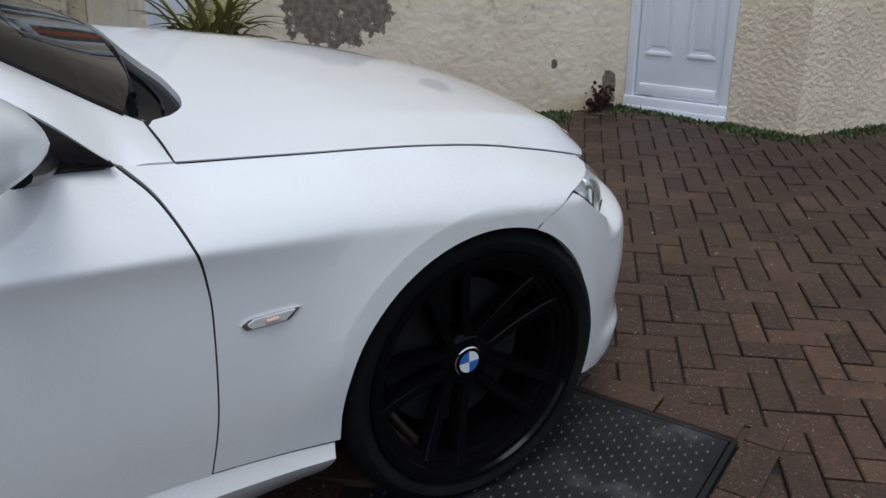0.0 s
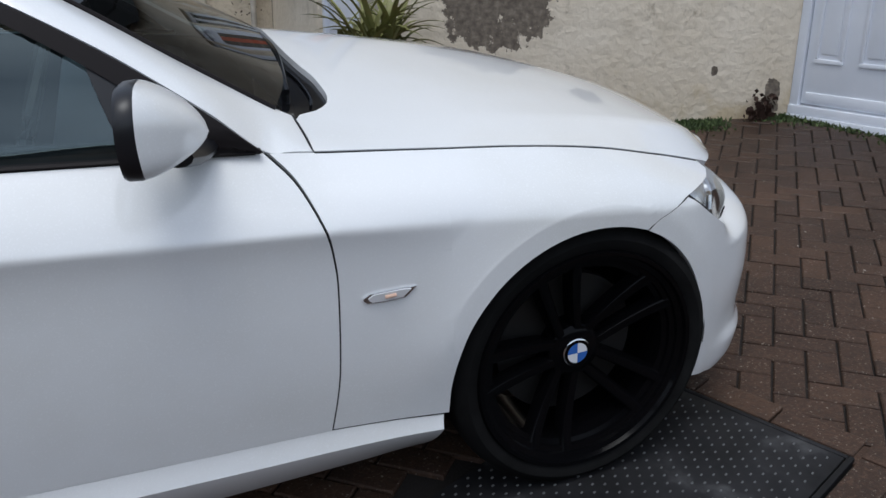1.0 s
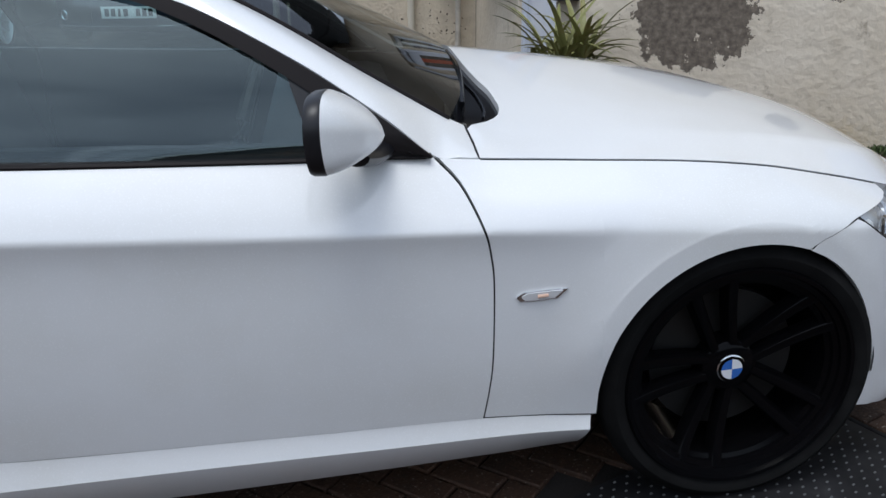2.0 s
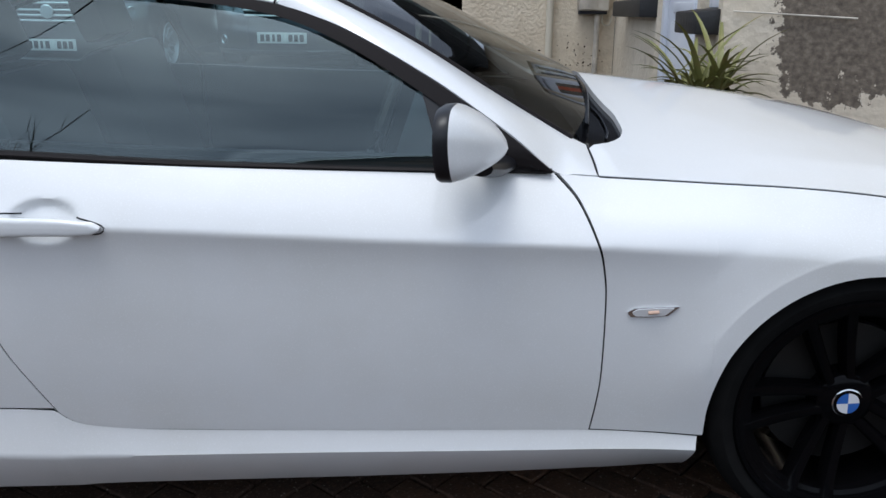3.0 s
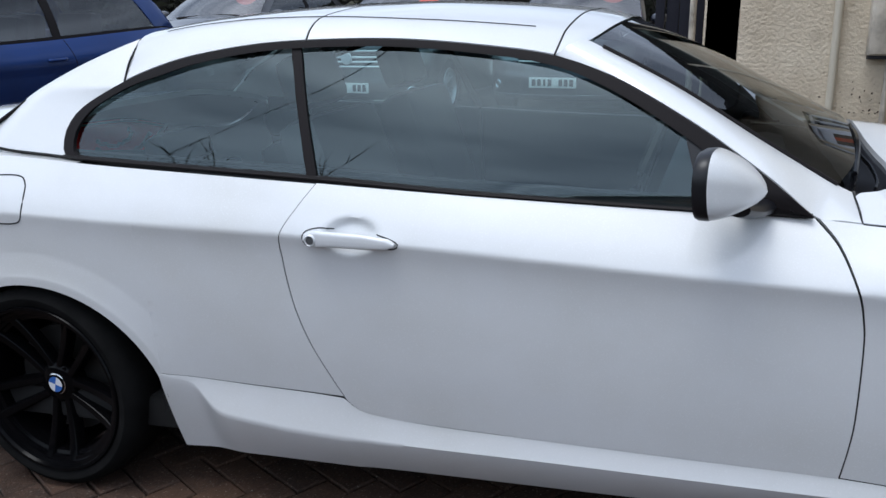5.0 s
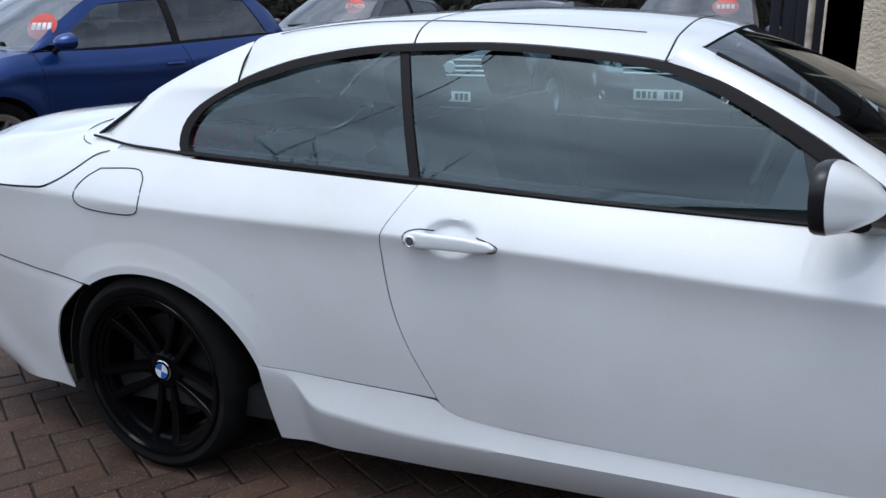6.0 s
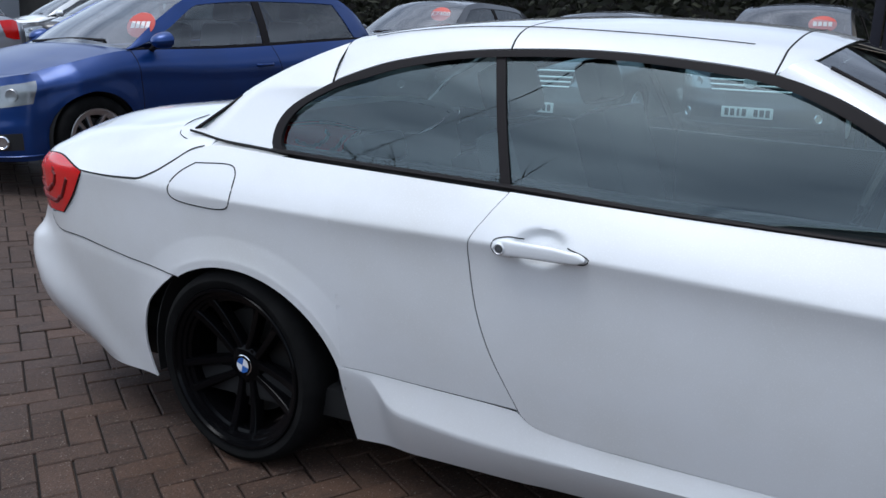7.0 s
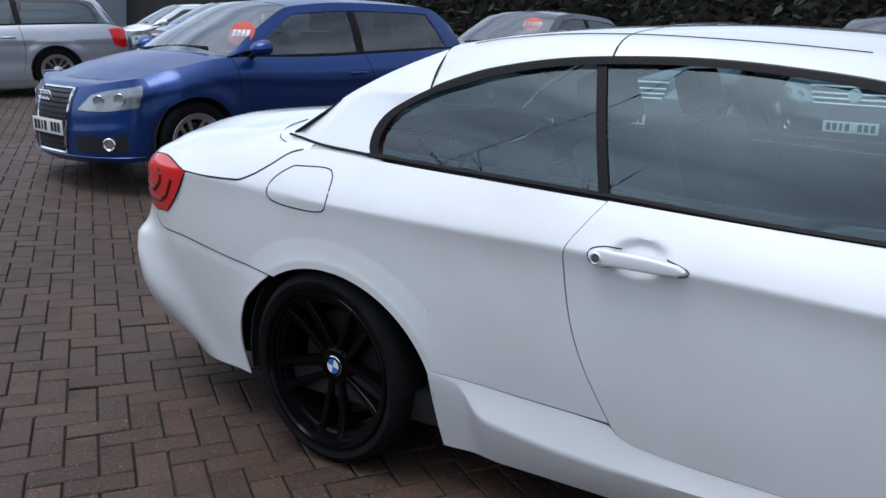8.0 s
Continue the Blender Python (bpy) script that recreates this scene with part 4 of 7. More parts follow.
        if side < 0:
            loop = [(-0.122, 0.971), (0.013, 0.971), (0.05, 0.953), (0.057, 0.919), (0.051, 0.859), (0.016, 0.841), (-0.08, 0.843), (-0.179, 0.855), (-0.214, 0.877), (-0.208, 0.911), (-0.172, 0.945)]
            pts = trace(loop + loop[:1], 60)[:-1]
            g3 = side_grid(pts, side)
            part("fuel_flap_seam", tube(g3, 0.0022, 6, closed=True), GAP, car, "rounded shut line of the fuel flap")
        for x in (0.0, 2.76):
            m = pose(x, side * 0.757, 0.322) @ (pose(0, 0, 0) if side < 0 else pose(0, 0, 0, 0, 0, 180))
            wheel(car, m, GLOSS_BLACK, turned=math.pi + (0.02 if x else -0.3), badge=True)
    bonnet(car)
    boot_and_roof(car)
    cabin(car)
    return car


material_lamp = material("lamp_reflector", (0.55, 0.56, 0.58), 0.25, 0.6)


def mirror_pod(car, side):
    n, m = 22, 44
    g = np.zeros((n, m + 1, 3))
    for i, u in enumerate(np.linspace(0, 1, n)):
        k = max(1 - u**1.55, 0.0) ** 0.60
        for j, a in enumerate(np.linspace(0, 2 * math.pi, m + 1)):
            c, s = math.cos(a), math.sin(a)
            e = 2.9 if s > 0 else 3.6
            sq = (abs(c) ** e + abs(s) ** e) ** (-1 / e)
            y = 0.092 * sq * c * k
            z = (0.067 + 0.004 * c) * sq * s * k
            # the underside is cut up towards its front
            if s < 0:
                z *= 1 - 0.30 * u
            g[i, j] = (1.912 + 0.098 * u - 0.016 * c * k, side * (0.945 + y - 0.035 * u), 0.974 + z - 0.026 * u)
    pod = part("door_mirror", grid_mesh(g, flip=side > 0), WHITE, car, "white mirror cap with a black rim")
    ring = ((1.0, 0.0), (1.015, -0.004), (1.0, -0.022), (0.95, -0.028), (0.90, -0.022))
    q = np.stack([np.stack([g[0, :, 0] + dx, side * 0.945 + (g[0, :, 1] - side * 0.945) * r, 0.972 + (g[0, :, 2] - 0.972) * r], 1) for r, dx in ring], 0)
    part("mirror_rim", grid_mesh(q, flip=side < 0), PIANO_BLACK, pod, "gloss black mirror rim")
    f = np.stack([np.stack([g[0, :, 0] - 0.016, side * 0.945 + (g[0, :, 1] - side * 0.945) * r, 0.972 + (g[0, :, 2] - 0.972) * r], 1) for r in (0.93, 0.5, 0.01)], 0)
    part("mirror_glass", grid_mesh(f, flip=side < 0), CHROME, pod)
    arm = tube(trace([(1.955, side * 0.93, 0.915), (1.98, side * 0.87, 0.900), (2.0, side * 0.80, 0.893)], 10), np.linspace(0.026, 0.034, 10), 12, flat=0.6)
    part("mirror_arm", arm, PIANO_BLACK, pod)
    return pod


def door_handle(car, side):
    p = trace([(0.946, 0.8225), (0.99, 0.824), (1.07, 0.822), (1.14, 0.8165), (1.186, 0.811)], 26)
    u = np.linspace(0, 1, 26)
    out = 0.012 + 0.024 * np.sin(np.clip(u * 1.02, 0, 1) * math.pi) ** 0.6
    tall = np.interp(u, [0, 0.06, 0.15, 0.25, 0.7, 0.93, 1], [0.005, 0.019, 0.0212, 0.0190, 0.0175, 0.0125, 0.003])
    base = 0.886
    rows = np.zeros((26, 25, 3))
    for i in range(26):
        for j, a in enumerate(np.linspace(0, 2 * math.pi, 25)):
            flat = math.copysign(abs(math.cos(a)) ** 0.45, math.cos(a))
            high = math.copysign(abs(math.sin(a)) ** 0.65, math.sin(a))
            rows[i, j] = (p[i, 0], side * (base + out[i] * 0.5 + 0.011 * flat), p[i, 1] + tall[i] * high)
    h = part("door_handle", grid_mesh(rows, flip=side > 0), WHITE, car, "white pull handle with a keyhole")
    lock = lathe([(0.0, -0.006), (0.0085, -0.006), (0.0098, -0.003), (0.011, 0.004)], 20)
    bmesh.ops.translate(lock, verts=lock.verts, vec=(0.9705, -(base + 0.0235), 0.8225))
    if side > 0:
        bmesh.ops.scale(lock, vec=(1, -1, 1), verts=lock.verts)
    part("keyhole", lock, KEYHOLE, h, "dull steel keyhole")
    bezel = lathe([(0.0105, -0.004), (0.0125, -0.0062), (0.0145, -0.003), (0.016, 0.004)], 24)
    bmesh.ops.translate(bezel, verts=bezel.verts, vec=(0.9705, -(base + 0.0235), 0.8225))
    if side > 0:
        bmesh.ops.scale(bezel, vec=(1, -1, 1), verts=bezel.verts)
    part("keyhole_bezel", bezel, WHITE, h)
    seam = trace([(1.018, 0.843), (0.985, 0.8475), (0.948, 0.840), (0.938, 0.824), (0.946, 0.806), (0.985, 0.800), (1.012, 0.803)], 24)
    part("handle_seam", tube(side_grid(seam, side), 0.0017, 6), GAP, h)
    seam = trace([(1.135, 0.833), (1.17, 0.823), (1.192, 0.811), (1.176, 0.799), (1.13, 0.803)], 20)
    part("handle_seam", tube(side_grid(seam, side), 0.0017, 6), GAP, h)
    return h


def side_indicator(car, side):
    c = coons([(2.262, 0.573), (2.30, 0.5715), (2.338, 0.574)], [(2.268, 0.592), (2.32, 0.594), (2.360, 0.594)], [(2.262, 0.573), (2.254, 0.583), (2.268, 0.592)], [(2.338, 0.574), (2.360, 0.594)], 16, 8)
    g = side_grid(c, side)
    g[..., 1] += side * 0.004
    ind = part("side_indicator", grid_mesh(g, 0.006, flip=side > 0), CHROME, car, "slim clear side indicator in a chrome frame")
    inner = g * 0.8 + g.mean((0, 1)) * 0.2
    inner[..., 1] = g[..., 1] + side * 0.002
    part("indicator_lens", grid_mesh(inner, 0.003, flip=side > 0), material_ind, ind)
    blob = tube([(2.296, side * (abs(g[8, 4, 1]) + 0.003), 0.583), (2.318, side * (abs(g[8, 4, 1]) + 0.003), 0.584)], 0.0045, 8, flat=0.8)
    part("indicator_bulb", blob, AMBER, ind)


material_ind = material("clear_indicator_plastic", (0.62, 0.62, 0.63), 0.2, 0.1, 0.6)

HOOD_MID = curve((2.2, 0.978), (2.35, 0.955), (2.5, 0.930), (2.75, 0.882), (3.05, 0.806), (3.3, 0.722), (3.45, 0.64), (3.52, 0.58))
HOOD_RIDGE = curve((2.15, 0.896), (2.24, 0.884), (2.44, 0.858), (2.58, 0.844), (2.78, 0.820), (2.95, 0.793), (3.1, 0.757), (3.3, 0.688), (3.52, 0.57))


def hood_z(x, y):
    """Height of the bonnet: a sloping shoulder up to a soft ridge, then a shallow crown."""
    x, y = np.asarray(x, float), np.abs(np.asarray(y, float))
    wt = TOP_W(x)
    ry = wt - 0.145
    edge, ridge, mid = TOP_Z(x), HOOD_RIDGE(x), HOOD_MID(x)
    s = np.clip((wt - y) / 0.145, 0, 1)
    out = edge + (ridge - edge) * (1.05 * s - 0.05 * s**2)
    inn = ridge + (mid - ridge) * (1 - (np.clip(y / ry, 0, 1)) ** 1.4)
    return np.where(y > ry, out, inn)


def bonnet(car):
    nu, nv = 80, 75
    g = np.zeros((nu, nv, 3))
    back = curve((0, 2.264), (0.20, 2.271), (0.32, 2.283), (0.42, 2.299), (0.50, 2.301), (0.56, 2.289), (0.605, 2.256), (0.632, 2.214), (0.645, 2.203), (0.70, 2.2025), (0.80, 2.204))
    front = curve((0, 3.47), (0.3, 3.43), (0.5, 3.36), (0.6, 3.285), (0.66, 3.205), (0.70, 3.155))
    for j, w in enumerate(np.linspace(-1, 1, nv)):
        for i, u in enumerate(np.linspace(0, 1, nu)):
            y = w * 0.768
            for _ in range(3):
                x = float(back(abs(y))) + (float(front(abs(y))) - float(back(abs(y)))) * u
                y = w * (float(TOP_W(x)) - 0.002)
            g[i, j] = (x, y, float(hood_z(x, y)) + 0.001)
    part("bonnet", grid_mesh(g, 0.02), WHITE, car, "white bonnet with soft raised ridges")
    # scuttle below the windscreen, wipers
    n = 61
    ys = 0.636 * np.sin(np.linspace(-math.pi / 2, math.pi / 2, n))
    deep = 0.125 * (1 - (np.abs(ys) / 0.636) ** 7) ** 0.5
    g = np.stack([np.stack([back(np.abs(ys)) - 0.003 - deep * v, ys * (1 - 0.03 * v), hood_z(back(np.abs(ys)), ys) - 0.012 + 0.014 * v], 1) for v in (0, 0.3, 0.7, 1.0)], 1)
    part("scuttle", grid_mesh(g, flip=True), SCUTTLE_BLACK, car, "black plastic scuttle below the windscreen")
    for v, lift in ((0.25, 0.004), (0.62, 0.006)):
        fold = [(float(back(abs(y))) - 0.003 - 0.125 * v, y, float(hood_z(back(abs(y)), y)) - 0.012 + 0.014 * v + lift) for y in np.linspace(-0.56, 0.56, 31)]
        part("scuttle_rib", tube(fold, 0.0032, 6), SCUTTLE_BLACK, car)
    for y0, y1 in ((-0.52, 0.02), (0.05, 0.56)):
        p = trace([(2.215, y0, 0.912), (2.250, (y0 + y1) / 2, 0.948 if y0 < 0 else 0.940), (2.262, y1, 0.955 if y0 < 0 else 0.915)], 12)
        part("wiper", tube(p, 0.007, 6), SCUTTLE_BLACK, car)
    # windscreen
    left = [(2.165, -0.645, 0.908), (2.001, -0.635, 1.014), (1.808, -0.61, 1.141), (1.60, -0.585, 1.256)]
    right = [(x, -y, z) for x, y, z in left]
    g = coons([(2.165, -0.645, 0.908), (2.222, -0.45, 0.945), (2.238, 0.0, 0.985), (2.222, 0.45, 0.945), (2.165, 0.645, 0.908)], [(1.60, -0.585, 1.256), (1.632, -0.3, 1.289), (1.642, 0, 1.299), (1.632, 0.3, 1.289), (1.60, 0.585, 1.256)], left, right, 30, 24)
    ws = part("windscreen", grid_mesh(g - np.array([0, 0, 0.002])), SCREEN_GLASS, car, "raked windscreen reflecting the house")
    ws.visible_shadow = False
    for y in (-1, 1):
        rim = trace([(x, y * (abs(b) + 0.002), z + 0.003) for x, b, z in left], 30)
        part("screen_seal", tube(rim[:28], 0.005, 6), BLACK_TRIM, car)


def boot_and_roof(car):
    seam = curve((-1.19, 0.93), (-1.08, 0.945), (-0.88, 0.955), (-0.70, 0.918), (-0.5, 0.910), (-0.38, 0.911), (-0.3, 0.933), (-0.23, 0.968), (-0.155, 1.011), (-0.10, 1.022))
    mid = curve((-1.2, 0.975), (-1.16, 1.03), (-1.08, 1.07), (-0.85, 1.105), (-0.5, 1.12), (-0.15, 1.12))
    rows = []
    for x in np.linspace(-1.115, -0.10, 48):
        wt, zt, zs = float(TOP_W(x)), float(TOP_Z(x)), float(seam(x)) + 0.003
        ys = float(half_width(x, zs))
        zs2 = min(zs, zt - 0.02)
        half = trace([(ys, zs2), (wt * 0.4 + ys * 0.6, zs2 * 0.5 + zt * 0.5), (wt - 0.012, zt - 0.004), (wt - 0.10, zt + 0.026), (0.3, float(mid(x)) - 0.006), (0.0, float(mid(x)))], 26)
        full = np.vstack([np.stack([-half[:, 0], half[:, 1]], 1), np.stack([half[::-1, 0], half[::-1, 1]], 1)[1:]])
        rows.append(np.stack([np.full(len(full), x), full[:, 0], full[:, 1]], 1))
    part("boot_lid", grid_mesh(np.array(rows), 0.02), WHITE, car, "white boot lid")
    n = 30
    g = np.stack([np.stack([np.full(n, -1.11) - 0.02 * np.cos(np.linspace(-1.5, 1.5, n)), np.linspace(-0.62, 0.62, n), np.full(n, z)], 1) for z in (0.70, 0.85, 0.95)], 1)
    part("boot_face", grid_mesh(g, flip=True), WHITE, car)
    zmid = curve((0.0, 1.29), (0.19, 1.358), (0.45, 1.387), (0.69, 1.393), (1.04, 1.384), (1.34, 1.358), (1.62, 1.318))
    tout = trace(TRIM_OUT, 300)
    groove = curve((0.27, 1.326), (0.489, 1.348), (0.667, 1.354), (0.84, 1.349), (1.144, 1.325), (1.456, 1.289), (1.62, 1.262))
    for x0, x1, nm in ((0.268, 0.852, "roof_rear_panel"), (0.858, 1.615, "roof_front_panel")):
        rows = []
        for x in np.linspace(0, 1, 34):
            half = []
            for w in np.linspace(0, 1, 22):
                # seams lean: the panel's ends run in as they near the middle
                if nm == "roof_front_panel":
                    xx = x0 + 0.06 * w + (x1 - 0.085 + 0.02 * w - x0 - 0.06 * w) * x
                else:
                    xe = x0 + 0.030 * (1 - float(smooth(0.0, 0.22, w)))
                    xx = xe + (x1 + 0.06 * w - xe) * x
                zt = float(np.interp(xx, tout[34:, 0], tout[34:, 1])) + 0.003
                yt = float(lean_y(zt)) + 0.004
                gz, zm = float(groove(xx)), float(zmid(xx))
                ctrl = trace([(yt, zt), (0.575, zt * 0.42 + gz * 0.58), (0.50, gz + 0.006), (0.28, zm - 0.012), (0.0, zm)], 30)
                s = w * 29
                i0 = min(int(s), 28)
                q = ctrl[i0] + (ctrl[i0 + 1] - ctrl[i0]) * (s - i0)
                half.append((xx, -q[0], q[1]))
            half = np.array(half)
            other = half[::-1][1:] * np.array([1, -1, 1])
            rows.append(np.vstack([half, other]))
        part(nm, grid_mesh(np.array(rows), 0.02), WHITE, car, "white folding hard-top roof panel")
    lining = np.array([[(x, v * (0.56 - 0.03 * abs(x - 0.9)), float(zmid(x)) - 0.030 - 0.055 * v * v) for v in np.linspace(-1, 1, 11)] for x in np.linspace(0.2, 1.56, 16)])
    part("headlining", grid_mesh(lining, flip=True, thick=0.01), CABIN, car, "dark headlining")
    ends = np.array(rows)[-1]
    top = trace([(1.60, -0.585, 1.256), (1.632, -0.3, 1.289), (1.642, 0, 1.299), (1.632, 0.3, 1.289), (1.60, 0.585, 1.256)], len(ends))
    top[:, 0] += 0.006
    g = np.stack([ends + np.array([0.005, 0, -0.001]) + (top - ends) * w + np.array([0, 0, 0.002]) * math.sin(math.pi * w) for w in np.linspace(0, 1, 8)], 0)
    part("windscreen_header", grid_mesh(g), WHITE, car)
    part("roof_gap", tube(ends + np.array([0.002, 0, -0.001]), 0.0024, 6), GAP, car)
    part("roof_gap", tube(np.array(rows)[0] - np.array([0.002, 0, 0.001]), 0.0024, 6), GAP, car)
    for side in (-1, 1):
        p = [(0.266, side * 0.520, 1.322), (0.272, side * 0.590, 1.266), (0.284, side * 0.640, 1.216), (0.29, side * 0.652, 1.205)]
        part("roof_gap", tube(trace(p, 14), 0.0032, 6), GAP, car)
        xs = np.linspace(-0.70, -0.115, 50)
        p = side_grid(np.stack([xs, seam(xs) + 0.0005], 1), side)
        part("boot_gap", tube(p, 0.0019, 6), GAP, car)
    for side in (-1, 1):
        g = [(x, side * 0.515, float(groove(x)) + 0.004) for x in np.linspace(0.36, 1.46, 40)]
        part("roof_gutter", tube(g, 0.0013, 6), GAP, car)
    # rear window and its frame
    edge = [(-0.228, 0.715, 1.062), (-0.15, 0.68, 1.115), (-0.076, 0.645, 1.165), (0.042, 0.59, 1.205), (0.159, 0.55, 1.255), (0.264, 0.52, 1.300)]
    lf, rt = [(x, -y, z) for x, y, z in edge], edge
    g = coons([lf[0], (-0.40, 0, 1.10), rt[0]], [lf[-1], (0.25, 0, 1.37), rt[-1]], lf, rt, 24, 16)
    part("rear_window", grid_mesh(g, flip=True), REAR_GLASS, car)
    for side in (-1, 1):
        part("rear_window_frame", tube([(x, side * (y + 0.002), z) for x, y, z in trace(edge[:3], 12)], 0.006, 8), BLACK_TRIM, car)
    # seal along the foot of the rear pillar
    for side in (-1, 1):
        s = trace([(-0.222, 1.056), (-0.162, 1.046), (-0.062, 1.028), (0.081, 1.014), (0.19, 1.003)], 30)
        xs = np.linspace(-0.21, 0.20, 30)
        foot = np.interp(xs, s[:, 0], s[:, 1]) - 0.003
        a = np.stack([xs, side * (half_width(xs, QUARTER_TOP(xs)) - 0.003), QUARTER_TOP(xs) - 0.003], 1)
        b = np.stack([xs, side * (lean_y(foot) + 0.001), foot], 1)
        part("wing_shoulder", grid_mesh(np.stack([a + (b - a) * w for w in (0, 0.35, 0.7, 1.0)], 1), flip=side > 0), WHITE, car)
        part("pillar_seal", tube(leaning(s, side, 0.011) + np.array([0, 0, 0.005]), 0.0042, 6), GAP, car)
        c = trace([(-0.352, side * 0.536, 1.092), (-0.325, side * 0.63, 1.083), (-0.303, side * 0.693, 1.070), (-0.272, side * 0.745, 1.052), (-0.235, side * 0.767, 1.041), (-0.19, side * 0.776, 1.029), (-0.15, side * 0.785, 1.012)], 30)
        part("boot_gap", tube(c, 0.0016, 6), GAP, car)


def seat(car, x, y, scale=1.0):
    bm = bmesh.new()
    box(bm, x - 0.26, x + 0.26, y - 0.24, y + 0.24, 0.42, 0.58, 0.05)
    s = part("seat", bm, CABIN, car, "black leather seat with headrest")
    bm = bmesh.new()
    box(bm, -0.07, 0.07, -0.23, 0.23, 0, 0.58 * scale, 0.05, m=pose(x - 0.24, y, 0.52, 0, -16, 0))
    part("backrest", bm, CABIN, s)
    bm = bmesh.new()
    box(bm, -0.05, 0.05, -0.13, 0.13, 0.60 * scale, 0.76 * scale, 0.04, m=pose(x - 0.25, y, 0.52, 0, -16, 0))
    part("headrest", bm, CABIN, s)


def cabin(car):
    part("cabin_floor", box_mesh(-0.3, 2.3, -0.8, 0.8, 0.2, 0.3, bevel=0.02), GAP, car)
    part("underbody", box_mesh(-1.0, 3.3, -0.66, 0.66, 0.2, 0.32, bevel=0.03), GAP, car)
    part("engine_bay", box_mesh(2.2, 3.25, -0.50, 0.50, 0.32, 0.62, bevel=0.05), GAP, car)
    part("boot_floor", box_mesh(-0.95, -0.25, -0.5, 0.5, 0.32, 0.85, bevel=0.05), GAP, car)
    for y in (-0.37, 0.37):
        seat(car, 1.18, y)
        seat(car, 0.62, y, 0.70)
    bm = bmesh.new()
    box(bm, 1.74, 2.12, -0.66, 0.66, 0.60, 0.86, 0.06)
    part("dashboard", bm, CABIN, car, "dark dashboard")
    ring = [(1.70 + 0.06 * math.sin(a), -0.37 + 0.185 * math.cos(a), 0.84 + 0.175 * math.sin(a)) for a in np.linspace(0, 2 * math.pi, 28, endpoint=False)]
    part("steering_wheel", tube(ring, 0.016, 8, closed=True), CABIN, car)
    for side in (-1, 1):
        for nm, xa, xb in (("door_card", 0.95, 2.0), ("side_card", -0.05, 0.94)):
            xs = np.linspace(xa, xb, 20)
            g = np.stack([np.stack([xs, np.full(20, side * 0.738), 0.3 + (TOP_Z(xs) + 0.017 - 0.3) * v], 1) for v in (0, 0.5, 1)], 1)
            part(nm, grid_mesh(g, flip=side > 0, thick=0.03), CABIN, car)


convertible()

# ---------------------------------------------------------------- ground
RISE = curve((0.0, 0.0), (0.6, 0.02), (1.5, 0.10), (4.2, 0.40), (7.0, 0.60), (9.0, 0.66), (30.0, 0.66))


def ground_z(x, y):
    """Height of the forecourt: it climbs ahead of and beside the white car, and again behind it."""
    x, y = np.asarray(x, float), np.asarray(y, float)
    xx, yy = np.clip(x, -7.0, 9.0), np.clip(y, -4.0, 12.0)
    return 0.0524 * xx + 0.0531 * yy + RISE(np.clip(-x - 0.3, 0, 30)) + 0.17 * smooth(2.0, 6.0, y)


def on_ground(x, y, turn=0.0, dz=0.0):
    return pose(x, y, float(ground_z(x, y)) + dz, 0, 0, turn)


def earth():
    xs = np.concatenate([[-900, -300, -120, -60, -35], np.arange(-22, 15.01, 0.5), [20, 35, 60, 120, 300, 900]])
    ys = np.concatenate([[-900, -300, -120, -60, -30, -15], np.arange(-8, 16.01, 0.5), [20, 35, 60, 120, 300, 900]])
    gx, gy = np.meshgrid(xs, ys, indexing="ij")
    g = np.stack([gx, gy, ground_z(gx, gy) - 0.012], -1)
    ob = part("ground", grid_mesh(g), JOINT)
    tagged(ob, "sandy jointing bed below the block paving", "ground", kind="structure")
    return ob


earth()

# ---------------------------------------------------------------- house walls


